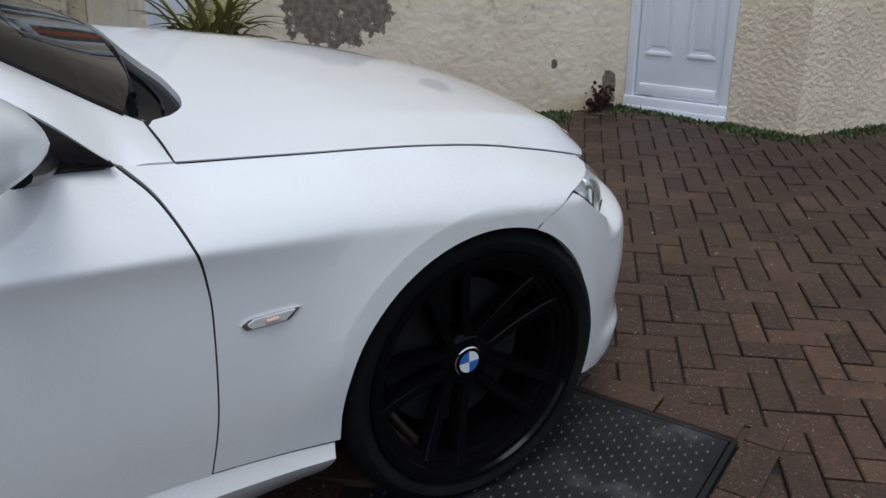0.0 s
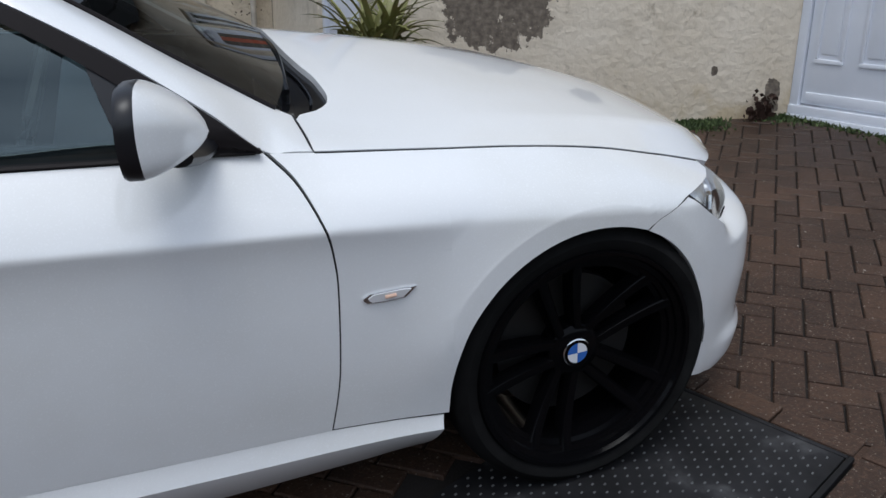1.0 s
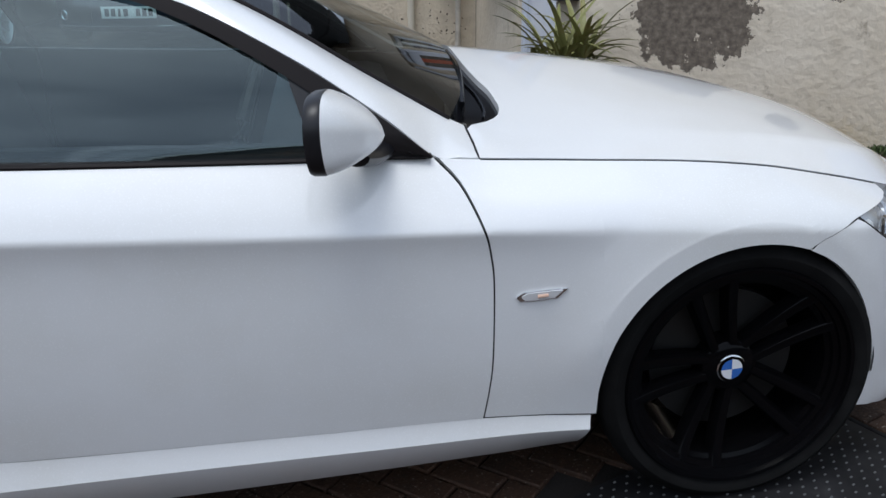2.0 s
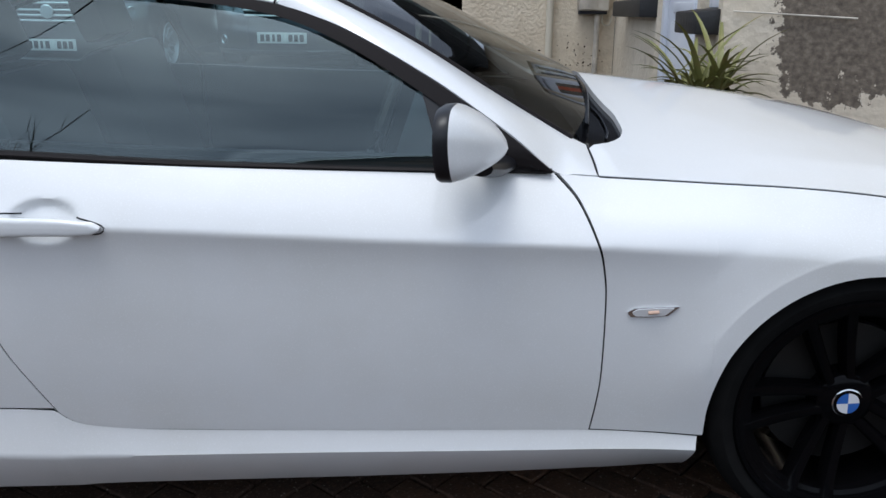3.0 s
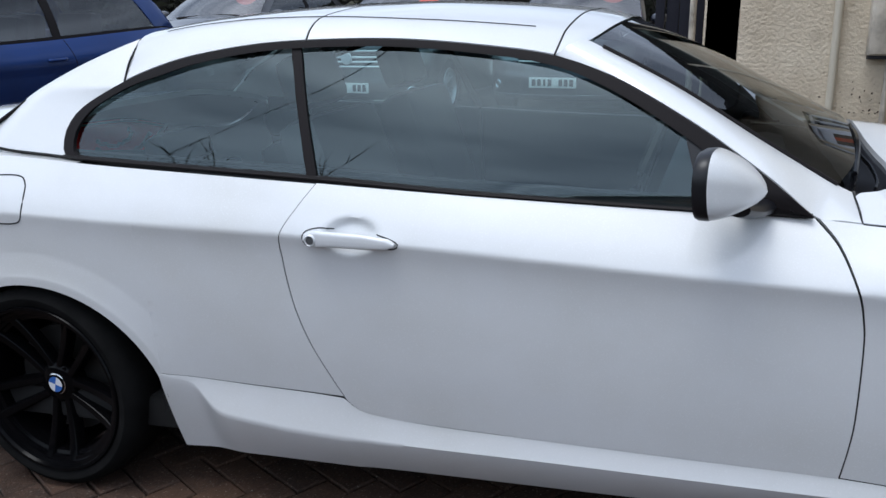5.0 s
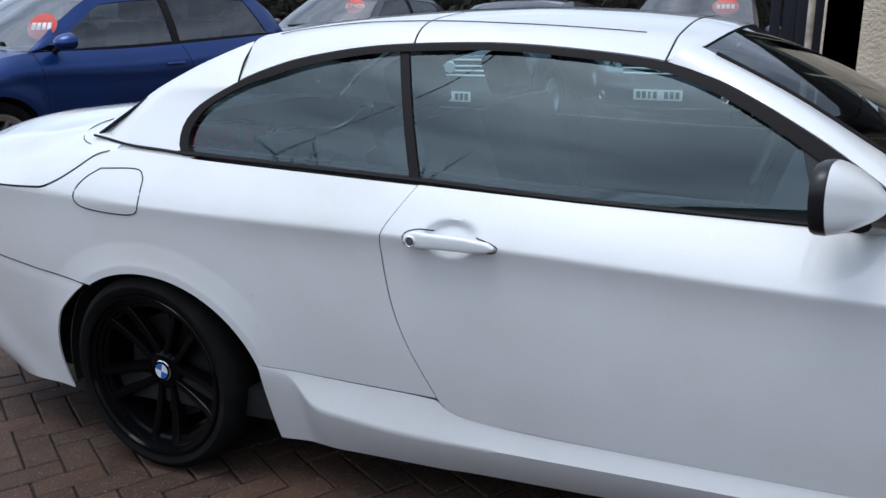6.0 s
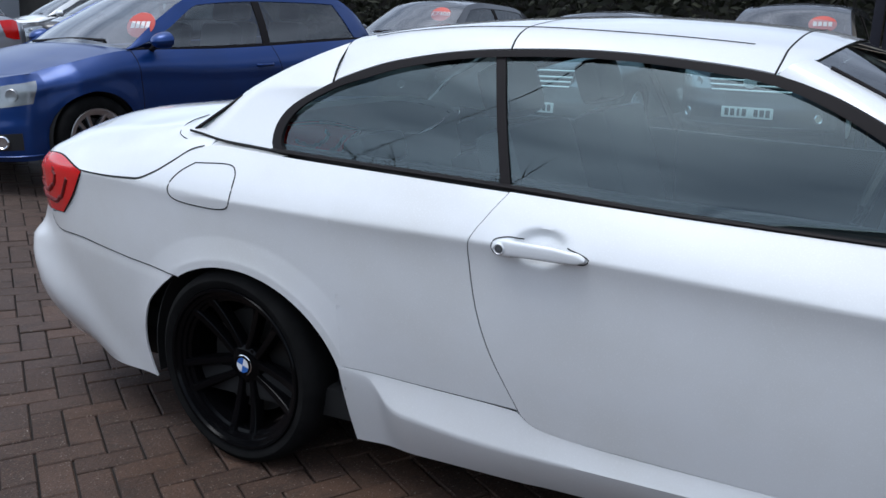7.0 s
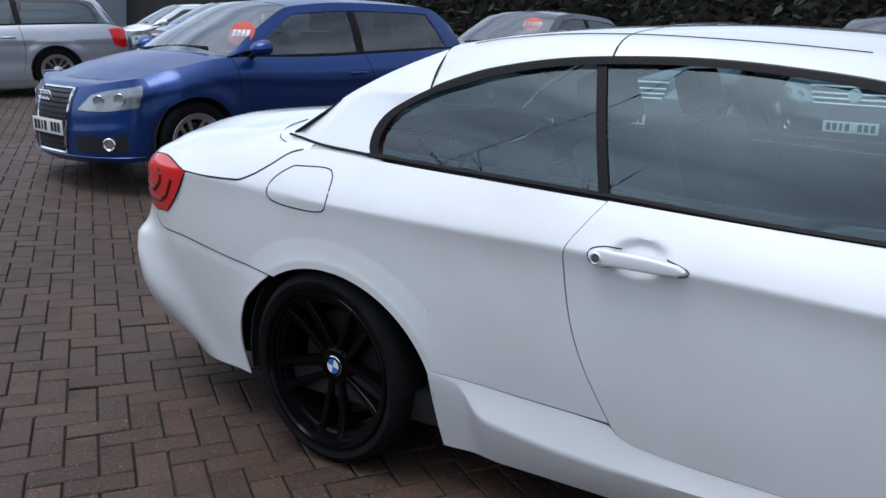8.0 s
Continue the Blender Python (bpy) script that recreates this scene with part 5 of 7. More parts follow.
def wall(name, a, b, z0, z1, thick, mat, label, holes=()):
    """A wall from a to b on plan, its face on the left of that line; holes (s0, s1, z0, z1) go through it."""
    a, b = Vector(a), Vector(b)
    length = (b - a).length
    turn = math.degrees(math.atan2(b.y - a.y, b.x - a.x))
    ss = sorted({0.0, length, *[h[0] for h in holes], *[h[1] for h in holes]})
    zz = sorted({z0, z1, *[h[2] for h in holes], *[h[3] for h in holes]})
    bm = bmesh.new()

    def solid(i, j):
        if not (0 <= i < len(ss) - 1 and 0 <= j < len(zz) - 1):
            return False
        s, z = (ss[i] + ss[i + 1]) / 2, (zz[j] + zz[j + 1]) / 2
        return not any(h[0] < s < h[1] and h[2] < z < h[3] for h in holes)

    for i in range(len(ss) - 1):
        for j in range(len(zz) - 1):
            if not solid(i, j):
                continue
            s0, s1, q0, q1 = ss[i], ss[i + 1], zz[j], zz[j + 1]
            quad = lambda *pts: bm.faces.new([bm.verts.new(p) for p in pts])  # noqa: E731
            quad((s0, 0, q0), (s1, 0, q0), (s1, 0, q1), (s0, 0, q1))
            quad((s0, thick, q0), (s0, thick, q1), (s1, thick, q1), (s1, thick, q0))
            if not solid(i - 1, j):
                quad((s0, 0, q0), (s0, 0, q1), (s0, thick, q1), (s0, thick, q0))
            if not solid(i + 1, j):
                quad((s1, 0, q0), (s1, thick, q0), (s1, thick, q1), (s1, 0, q1))
            if not solid(i, j - 1):
                quad((s0, 0, q0), (s0, thick, q0), (s1, thick, q0), (s1, 0, q0))
            if not solid(i, j + 1):
                quad((s0, 0, q1), (s1, 0, q1), (s1, thick, q1), (s0, thick, q1))
    bmesh.ops.remove_doubles(bm, verts=bm.verts, dist=1e-5)
    bmesh.ops.recalc_face_normals(bm, faces=bm.faces)
    ob = part(name, bm, mat, soft=False, at=pose(a.x, a.y, 0, 0, 0, turn))
    return tagged(ob, label, "wall", kind="structure")


CORNER, HINGE, DOOR_L, DOOR_R, BLOCK = (3.27, 2.17), (5.63, 1.63), (5.67, 1.62), (5.83, 0.99), (5.90, 0.60)
wall("wall_peeling", CORNER, HINGE, -0.3, 3.9, 0.3, PEELING, "cream painted wall, peeling to bare grey render and mossy at its foot")
wall("wall_porch", (3.27, 5.4), CORNER, -0.3, 3.15, 0.3, OLD_PAINT, "cream painted house wall with a glazed door between two windows", holes=((0.62, 1.62, 1.35, 2.45), (1.68, 2.72, 0.2, 2.45), (2.78, 3.15, 1.27, 2.45)))
wall("wall_meter", (1.60, 5.42), (3.27, 5.42), -0.3, 3.15, 0.3, ROUGHCAST, "cream roughcast house wall with a pipe and a meter box")
wall("wall_end", (1.58, 11.5), (1.58, 5.42), -0.3, 3.15, 0.3, ROUGHCAST, "cream roughcast gable wall")
wall("wall_door", HINGE, (5.81, 0.985), -0.3, 3.9, 0.3, OLD_PAINT, "cream wall round a white panelled door", holes=((0.02, 0.64, 0.3, 2.2),))
wall("wall_block", (5.80, 0.985), BLOCK, -0.3, 3.9, 0.25, ROUGHCAST, "thick cream roughcast pier beside the door")
wall("wall_side", BLOCK, (9.5, -0.15), -0.3, 3.9, 0.3, ROUGHCAST, "thick cream roughcast wall with a mossy foot")



def slate_roof(name, x0, x1, y0, y1, z0, z1, label):
    """A slope of overlapping slate courses, from the eaves at x0 up to the ridge at x1."""
    roof = thing(name, label, "roof", kind="structure")
    n = 12
    for k in range(n):
        xa, xb = x0 + (x1 - x0) * k / n, x0 + (x1 - x0) * (k + 1.15) / n
        za, zb = z0 + (z1 - z0) * k / n, z0 + (z1 - z0) * (k + 1.15) / n
        g = np.array([[(xa, y, za + 0.02), (xb, y, zb)] for y in np.linspace(y0, y1, 3)])
        part("slate_course", grid_mesh(g, thick=0.02), ROOF_SLATE, roof, soft=False)


ROOF_SLATE = material("dark_roof_slate", (0.03, 0.031, 0.034), 0.6)
v_ = coords(ROOF_SLATE)
link(ROOF_SLATE, ramp(ROOF_SLATE, noise_of(ROOF_SLATE, v_, 3, 6), (0.3, (0.02, 0.02, 0.022)), (0.7, (0.045, 0.045, 0.048))), bsdf(ROOF_SLATE).inputs["Base Color"])
# unseen roof slopes, added so that windscreen and bonnet reflect something dark
slate_roof("unseen_roof_porch", 3.08, 6.4, 1.7, 5.45, 3.12, 5.9, "unseen dark slate slope above the porch wall, added to darken reflections")
slate_roof("unseen_roof_gable", 1.40, 5.2, 5.25, 11.7, 3.12, 6.0, "unseen dark slate slope above the gable wall, added to darken reflections")

# ---------------------------------------------------------------- the house's doors and windows


def panel_door():
    """Narrow white door with two tall panels, its frame and threshold; local x along the wall, y into it."""
    a, b = Vector(HINGE), Vector((5.81, 0.985))
    turn = math.degrees(math.atan2(b.y - a.y, b.x - a.x))
    d = thing("panel_door", "narrow white upvc panelled door, closed, with a low threshold", "door", pose(a.x, a.y, 0.38, 0, 0, turn), kind="structure")
    z0, w = 0.0, 0.665
    for x0, x1, nm in ((0.0, 0.055, "door_post"), (w - 0.055, w, "door_post")):
        part(nm, box_mesh(x0, x1, -0.01, 0.08, z0 + 0.03, 1.85, bevel=0.006), UPVC, d)
    part("door_head", box_mesh(0.0, w, -0.01, 0.08, 1.79, 1.85, bevel=0.006), UPVC, d)
    part("threshold", box_mesh(0.0, w, -0.035, 0.1, z0 - 0.06, z0 + 0.02, bevel=0.006), UPVC, d, "ridged white threshold")
    part("threshold_lip", box_mesh(0.0, w, -0.02, 0.1, z0 + 0.021, z0 + 0.075, bevel=0.005), UPVC, d)
    leaf = part("leaf", box_mesh(0.06, w - 0.06, 0.012, 0.06, z0 + 0.085, 1.785, bevel=0.004), UPVC, d)
    part("kick_rail", box_mesh(0.085, w - 0.085, 0.002, 0.02, z0 + 0.10, z0 + 0.155, bevel=0.008), UPVC, leaf)
    for x0, x1 in ((0.11, 0.285), (0.38, 0.555)):
        # raised moulding round each sunk panel
        for q in ((x0, x1, 0.325, 0.35), (x0, x1, 1.50, 1.525), (x0, x0 + 0.022, 0.35, 1.50), (x1 - 0.022, x1, 0.35, 1.50)):
            part("panel_moulding", box_mesh(q[0], q[1], 0.0, 0.02, z0 + q[2], z0 + q[3], bevel=0.006), UPVC, leaf)
        part("panel", box_mesh(x0 + 0.04, x1 - 0.04, 0.004, 0.02, z0 + 0.38, z0 + 1.46, bevel=0.006), UPVC, leaf)


panel_door()


def casement(name, x0, x1, z0, z1, bars, sill):
    """White window in the porch wall; local x along the wall from its far end, y into it."""
    base = pose(3.27, 5.4, 0, 0, 0, -90)
    w = thing(name, "white upvc casement window" + (" over a black painted stone sill" if sill else ""), "window", base @ pose(x0, 0, z0), kind="structure")
    wd, ht = x1 - x0, z1 - z0
    for q in ((0, 0.06, 0, ht), (wd - 0.06, wd, 0, ht), (0.06, wd - 0.06, 0, 0.06), (0.06, wd - 0.06, ht - 0.06, ht)):
        part("window_frame", box_mesh(q[0], q[1], 0.05, 0.12, q[2], q[3], bevel=0.006), UPVC, w)
    for k in range(bars):
        c = wd * (k + 1) / (bars + 1)
        part("mullion", box_mesh(c - 0.035, c + 0.035, 0.05, 0.12, 0.06, ht - 0.06, bevel=0.006), UPVC, w)
    for k in range(bars + 1):
        p0 = 0.06 + (wd - 0.12) * k / (bars + 1)
        p1 = 0.06 + (wd - 0.12) * (k + 1) / (bars + 1)
        part("pane", box_mesh(p0, p1, 0.085, 0.095, 0.06, ht - 0.06), HOUSE_GLASS, w, soft=False)
    part("dark_room", box_mesh(-0.1, wd + 0.1, 0.29, 0.32, -0.1, ht + 0.1), DARK_ROOM, w, soft=False)
    if sill:
        bm = box_mesh(-0.05, wd + 0.05, -0.13, 0.06, -0.145, -0.003, bevel=0.014)
        for v in bm.verts:
            if v.co.y < -0.05 and v.co.z > -0.05:
                v.co.z -= 0.02
        part("window_sill", bm, SLATE, w, "thick black painted stone sill")


HOUSE_GLASS = material("house_window_glass", (0.02, 0.024, 0.026), 0.03, 0.0, 0.0, spec=0.8)
RED_GLASS = material("red_leaded_glass", (0.45, 0.06, 0.02), 0.1)
LEAD = material("dark_leaded_glass", (0.06, 0.055, 0.05), 0.1)
casement("window_1", 0.62, 1.62, 1.37, 2.45, 1, True)
casement("window_2", 2.78, 3.15, 1.29, 2.45, 0, True)


def glazed_door():
    base = pose(3.27, 5.4, 0, 0, 0, -90)
    d = thing("glazed_door", "white upvc front door with leaded coloured glass, closed", "door", base @ pose(1.68, 0, 0.42), kind="structure")
    w = 1.04
    for q in ((0, 0.07), (w - 0.07, w)):
        part("door_post", box_mesh(q[0], q[1], 0.03, 0.12, 0, 2.03, bevel=0.006), UPVC, d)
    part("door_head", box_mesh(0.07, w - 0.07, 0.03, 0.12, 1.96, 2.03, bevel=0.006), UPVC, d)
    leaf = part("leaf", box_mesh(0.075, w - 0.075, 0.06, 0.11, 0.02, 1.955, bevel=0.005), UPVC, d)
    part("lower_panel", box_mesh(0.2, w - 0.2, 0.05, 0.07, 0.15, 0.78, bevel=0.01), UPVC, leaf)
    part("letter_plate", box_mesh(0.25, w - 0.25, 0.046, 0.07, 0.84, 0.905, bevel=0.006), UPVC, leaf)
    for k in range(3):
        a = 0.21 + k * 0.19
        part("leaded_pane", box_mesh(a, a + 0.178, 0.054, 0.07, 0.98, 1.80), RED_GLASS if k == 1 else LEAD, leaf, soft=False)
    part("dark_room", box_mesh(-0.05, w + 0.05, 0.29, 0.32, -0.1, 2.1), DARK_ROOM, d, soft=False)


glazed_door()


def pipes():
    base = pose(1.9, 5.42, 0)
    p = part("drain_pipe", tube([(0.775, -0.05, 0.3), (0.77, -0.05, 3.2), (0.77, -0.05, 3.85)], 0.034, 12), PIPE, at=base)
    tagged(p, "cream painted drain pipe on the roughcast wall", "pipe")
    box_ob = thing("meter_box", "weathered grey meter box with a cable conduit below", "meter box", base @ pose(1.18, 0, 1.27))
    part("box_body", box_mesh(-0.16, 0.105, -0.14, 0.0, 0.0, 0.5, bevel=0.012), METER, box_ob)
    part("box_lid", box_mesh(-0.145, 0.0, -0.155, -0.135, 0.01, 0.49, bevel=0.006), METER, box_ob)
    part("base_rail", box_mesh(-0.15, 0.095, -0.12, 0.0, -0.03, -0.002, bevel=0.004), DARK_ROOM, box_ob)
    part("conduit", tube([(0.02, -0.06, -0.03), (0.018, -0.06, -0.4), (0.015, -0.06, -0.9)], 0.026, 10), METER, box_ob)
    part("cable", tube(trace([(0.06, -0.06, -0.02), (0.07, -0.06, -0.11), (0.13, -0.06, -0.12), (0.15, -0.06, -0.03)], 14), 0.008, 6), PIPE, box_ob)
    q = part("wall_cable", tube([(CORNER[0] + 0.05 + 0.6 * k, CORNER[1] - 0.012 - 0.137 * k - 0.02, 1.27 - 0.03 * k) for k in np.linspace(0, 1, 6)], 0.005, 6), METER)
    tagged(q, "thin weathered cable clipped along the wall", "cable")
    r = part("dark_stain_plant", leaf_clump(2.98, 5.36, 0.78, 30, 0.06, 5, flat=True), DEAD)
    tagged(r, "dead dark weeds clinging to the wall", "weeds", kind="stuff")


def leaf_clump(x, y, z, n, size, seed, flat=False, spread=0.12, tall=0.35):
    rnd = random.Random(seed)
    bm = bmesh.new()
    for _ in range(n):
        px, py, pz = x + rnd.gauss(0, spread), y + (0 if flat else rnd.gauss(0, spread * 0.5)), z + rnd.uniform(0, tall) * rnd.random()
        a, t = rnd.uniform(0, 6.28), rnd.uniform(0.2, 1.2)
        s = size * rnd.uniform(0.25, 0.6)
        d = Vector((math.cos(a) * math.cos(t), -abs(math.sin(a)) * 0.4 if flat else math.sin(a) * math.cos(t), math.sin(t)))
        q = d.cross(Vector((rnd.random(), rnd.random(), 0.3))).normalized() * s * 0.3
        c = Vector((px, py, pz))
        bm.faces.new([bm.verts.new(v) for v in (c, c + d * s * 0.5 + q, c + d * s, c + d * s * 0.5 - q)])
    return bm


pipes()


def strap_plant():
    """A clump of long arching strap leaves in a pot."""
    px, py = 3.12, 1.90
    gz = float(ground_z(px, py))
    pl = thing("strap_leaf_plant", "green and yellowing strap-leaved plant in a dark pot", "plant", pose(px, py, gz))
    part("pot", lathe([(0.0, 0.0), (0.15, 0.0), (0.20, 0.52), (0.215, 0.52), (0.215, 0.57), (0.19, 0.57), (0.185, 0.53), (0.0, 0.53)], 28, axis="z"), SLATE, pl)
    rnd = random.Random(11)
    for k in range(80):
        a = rnd.uniform(0, 2 * math.pi)
        length, rise = rnd.uniform(0.26, 0.52), rnd.uniform(0.6, 1.4)
        ox, oy = rnd.gauss(0, 0.07), rnd.gauss(0, 0.05)
        n = 9
        g = np.zeros((n, 3, 3))
        for i, u in enumerate(np.linspace(0, 1, n)):
            out = length * u * (0.75 - 0.3 * rise * (1 - u))
            up = 0.53 + length * (rise * u - (0.55 + 0.25 * (1 - rise)) * u * u)
            c = np.array([ox + out * math.cos(a), oy + out * math.sin(a), up])
            wd = 0.023 * (1 - u) ** 0.6 * (0.5 + 2 * u if u < 0.25 else 1)
            s = np.array([-math.sin(a), math.cos(a), 0])
            g[i, 0], g[i, 1], g[i, 2] = c - s * wd + np.array([0, 0, wd * 0.5]), c, c + s * wd + np.array([0, 0, wd * 0.5])
        part("leaf", grid_mesh(g), LEAF, pl)


strap_plant()


def weeds():
    rnd = random.Random(4)
    strips = ((CORNER, HINGE, 1900, 0.09), (HINGE, (5.81, 0.985), 150, 0.045), ((5.80, 0.985), BLOCK, 200, 0.07), (BLOCK, (7.5, 0.27), 420, 0.07))
    bm = bmesh.new()
    for a, b, n, w in strips:
        a, b = Vector(a), Vector(b)
        t = (b - a).normalized()
        out = Vector((t.y, -t.x))
        for _ in range(n):
            s = rnd.random()
            if noise.noise(Vector((s * (b - a).length * 2.6, a.x, 0))) < rnd.uniform(-0.05, 0.25):
                continue
            for _ in range(7):
                c2 = a + (b - a) * s + out * abs(rnd.gauss(0, w)) + t * rnd.gauss(0, 0.04)
                c = Vector((c2.x, c2.y, float(ground_z(c2.x, c2.y)) - 0.005))
                ang, up = rnd.uniform(0, 6.28), rnd.uniform(0.4, 1.3)
                d = Vector((math.cos(ang) * math.cos(up), math.sin(ang) * math.cos(up), math.sin(up))) * rnd.uniform(0.010, 0.042)
                q = d.cross(Vector((rnd.random(), rnd.random(), 0.2))).normalized() * rnd.uniform(0.003, 0.007)
                bm.faces.new([bm.verts.new(v) for v in (c, c + d * 0.5 + q, c + d, c + d * 0.5 - q)])
    ob = part("weeds", bm, MOSS, soft=False)
    tagged(ob, "low green weeds and moss along the foot of the walls", "weeds", kind="stuff")
    ob = part("dead_weeds", leaf_clump(5.42, 1.63, float(ground_z(5.42, 1.63)), 150, 0.10, 8, spread=0.05, tall=0.17), DEAD, soft=False)
    tagged(ob, "dead brown weeds at the foot of the wall", "weeds", kind="stuff")


weeds()


# ---------------------------------------------------------------- other parked cars
DARK_GLASS = glass("tinted_car_glass", (0.62, 0.68, 0.68), 1.9)
BRIGHT_LAMP = material("bright_lamp_reflector", (0.36, 0.37, 0.38), 0.25, 0.6)
BRIGHT_CHROME = material("satin_chrome", (0.72, 0.74, 0.76), 0.35, 0.35)
SCREEN_TINT = glass("car_windscreen_glass", (0.75, 0.80, 0.80), 3.0)
GRILLE_BLACK = material("black_grille", (0.01, 0.01, 0.011), 0.45)
BLUE = paint("blue_car_paint", (0.004, 0.036, 0.175), 0.55, 0.36, 0.12, 0.30)
bsdf(BLUE).inputs["Coat Weight"].default_value = 0.5
BLACK_PAINT = paint("black_car_paint", (0.012, 0.012, 0.014), 0.2, 0.3, 0.1)
NAVY_PAINT = paint("dark_navy_car_paint", (0.014, 0.018, 0.035), 0.3, 0.3, 0.1)
SILVER = paint("silver_car_paint", (0.42, 0.44, 0.48), 0.55, 0.32, 0.08)
DARK_GREY_PAINT = paint("dark_grey_car_paint", (0.035, 0.035, 0.038), 0.3, 0.3, 0.1)


def number_plate(parent, x, y, z, turn=0.0):
    """White plate with black bars for its characters, facing +x."""
    p = part("number_plate", box_mesh(-0.006, 0.006, -0.26, 0.26, -0.056, 0.056, bevel=0.003), PLATE_WHITE, parent, "white number plate", at=pose(x, y, z, 0, 0, turn))
    for k, w in enumerate((0.05, 0.05, 0.03, 0.05, 0, 0.05, 0.05, 0.05)):
        if w:
            c = -0.205 + k * 0.059
            part("plate_bar", box_mesh(0.0055, 0.0085, c - w * 0.42, c + w * 0.42, -0.036, 0.036), PLATE_BAR, p, soft=False)
    return p


def parked_car(label, m, body, wb, fo, ro, w, h, belt, hood, nose, sill=0.2, cowl=0.28, roof_front=1.02, roof_rear=0.25, tail=None, boot=None, tyre=0.315, rim=0.22, arch=0.35, grille="", lamp_mat=None, rings=False, sticker="", sticker_y=0.36, sticker_f=0.42, estate=False, group="parked cars", doors=1, plate=True):
    """A parked car, its rear axle at x = 0 and its front at +x: body sides with arches, ends, bonnet, glasshouse, lamps, wheels.
    cowl, roof_front: metres behind the front axle; roof_rear and tail: x of the roof's end and the rear screen's foot; boot: height of the deck."""
    car = thing("parked_car", label, "car", m, group)
    hw = w / 2
    xf, xr = wb + fo, -ro
    xc, xa, xb = wb - cowl, wb - roof_front, roof_rear
    xd = xr + 0.12 if tail is None else tail
    boot = belt + 0.03 if boot is None else boot
    top = curve((xr, boot - 0.10), (xr + 0.12, boot - 0.03), (max(xd, xr + 0.3), belt + 0.03), (wb * 0.5, belt), (xc, hood + 0.0), (wb + 0.1, hood - 0.070), (xf - 0.3, nose + 0.038), (xf - 0.12, nose - 0.01), (xf, nose - 0.08))
    plan = curve((xr, hw * 0.80), (xr + 0.12, hw * 0.90), (xr + 0.4, hw * 0.965), (xr + 0.9, hw), (wb * 0.5, hw), (wb + 0.1, hw * 0.99), (xf - 0.45, hw * 0.95), (xf - 0.22, hw * 0.85), (xf - 0.10, hw * 0.73), (xf, hw * 0.55))
    shoulder = curve((xr, 0.09), (wb * 0.5, 0.085), (xc, 0.09), (xf - 0.3, 0.14), (xf, 0.10))
    crease = curve((xr, belt - 0.20), (wb * 0.5, belt - 0.19), (xc, hood - 0.15), (xf, nose - 0.12))
    low = curve((xr, sill + 0.06), (xr + 0.4, sill), (xf - 0.4, sill - 0.01), (xf, sill - 0.02))

    def half(x, z):
        zc, zt = crease(x), top(x)
        s = np.clip((z - zc) / np.maximum(zt - zc, 0.03), 0, 1)
        v = np.clip((zc - z) / np.maximum(zc - low(x), 0.05), 0, 1)
        y = plan(x) - shoulder(x) * s**1.8 - 0.010 * smooth(0, 0.12, v) - 0.045 * v**2.2 - 0.012 * np.exp(-(((v - 0.55) / 0.2) ** 2))
        for cx in (0.0, wb):
            off = np.hypot(x - cx, np.maximum(z - tyre, 0)) - arch
            y = y + 0.014 * (1 - np.clip((off - 0.045) / 0.09, 0, 1)) * (off > -0.05)
        return y

    x0 = wb + arch + 0.012
    xs = [xr, x0]
    for cx in (0.0, wb):
        xs += list(cx + arch * np.cos(np.linspace(0, math.pi, 21)))
        xs += [cx - arch - 0.002, cx + arch + 0.002]
    xs += list(np.linspace(xr, x0, 56))
    xs = np.array(sorted(x for x in set(np.round(xs, 4)) if x <= x0 + 1e-4))
    for side in (-1, 1):
        g = np.zeros((len(xs), 26, 3))
        for i, x in enumerate(xs):
            z0 = float(low(x))
            for cx in (0.0, wb):
                if abs(x - cx) <= arch:
                    z0 = max(z0, tyre + math.sqrt(max(arch**2 - (x - cx) ** 2, 0)))
            zz = np.linspace(z0, float(top(x)), 26)
            g[i] = np.stack([np.full(26, x), side * half(x, zz), zz], 1)
        part("body_side", grid_mesh(g, 0.015, flip=side > 0), body, car)
        for cx in (0.0, wb):
            bm = lathe([(arch * 0.99, -hw + 0.06), (arch * 0.99, -hw + 0.36), (0.05, -hw + 0.36)], 28, a0=radians(-25), a1=radians(205))
            bmesh.ops.translate(bm, verts=bm.verts, vec=(cx, 0, tyre))
            if side > 0:
                bmesh.ops.scale(bm, vec=(1, -1, 1), verts=bm.verts)
            part("arch_liner", bm, LINER, car)
            wheel(car, pose(cx, side * (hw - 0.135), tyre) @ (pose(0, 0, 0) if side < 0 else pose(0, 0, 0, 0, 0, 180)), ALLOY, tyre, rim, 0.21, twin=True, spokes=5, badge=False, turned=0.4)
    # the nose: one skin wrapped round from arch to arch
    bow = [(x0, hw * 0.985), (xf - 0.30, hw * 0.945), (xf - 0.17, hw * 0.86), (xf - 0.05, hw * 0.745), (xf + 0.05, hw * 0.56), (xf + 0.112, hw * 0.30), (xf + 0.128, 0.0)]
    ring = trace(bow[::-1] + [(x, -y) for x, y in bow[1:]][:0], 90)
    arc = np.concatenate([[0], np.cumsum(np.linalg.norm(np.diff(ring, axis=0), axis=1))])
    arc /= arc[-1]
    tang = np.gradient(ring, axis=0)
    norm2 = np.stack([tang[:, 1], -tang[:, 0]], 1)
    norm2 /= np.linalg.norm(norm2, axis=1, keepdims=True)
    t0 = float(top(x0))
    edge_z = curve((0.0, nose - 0.035), (0.35, nose - 0.03), (0.6, nose + 0.0), (0.8, (nose + t0) * 0.5 + 0.012), (1.0, t0))
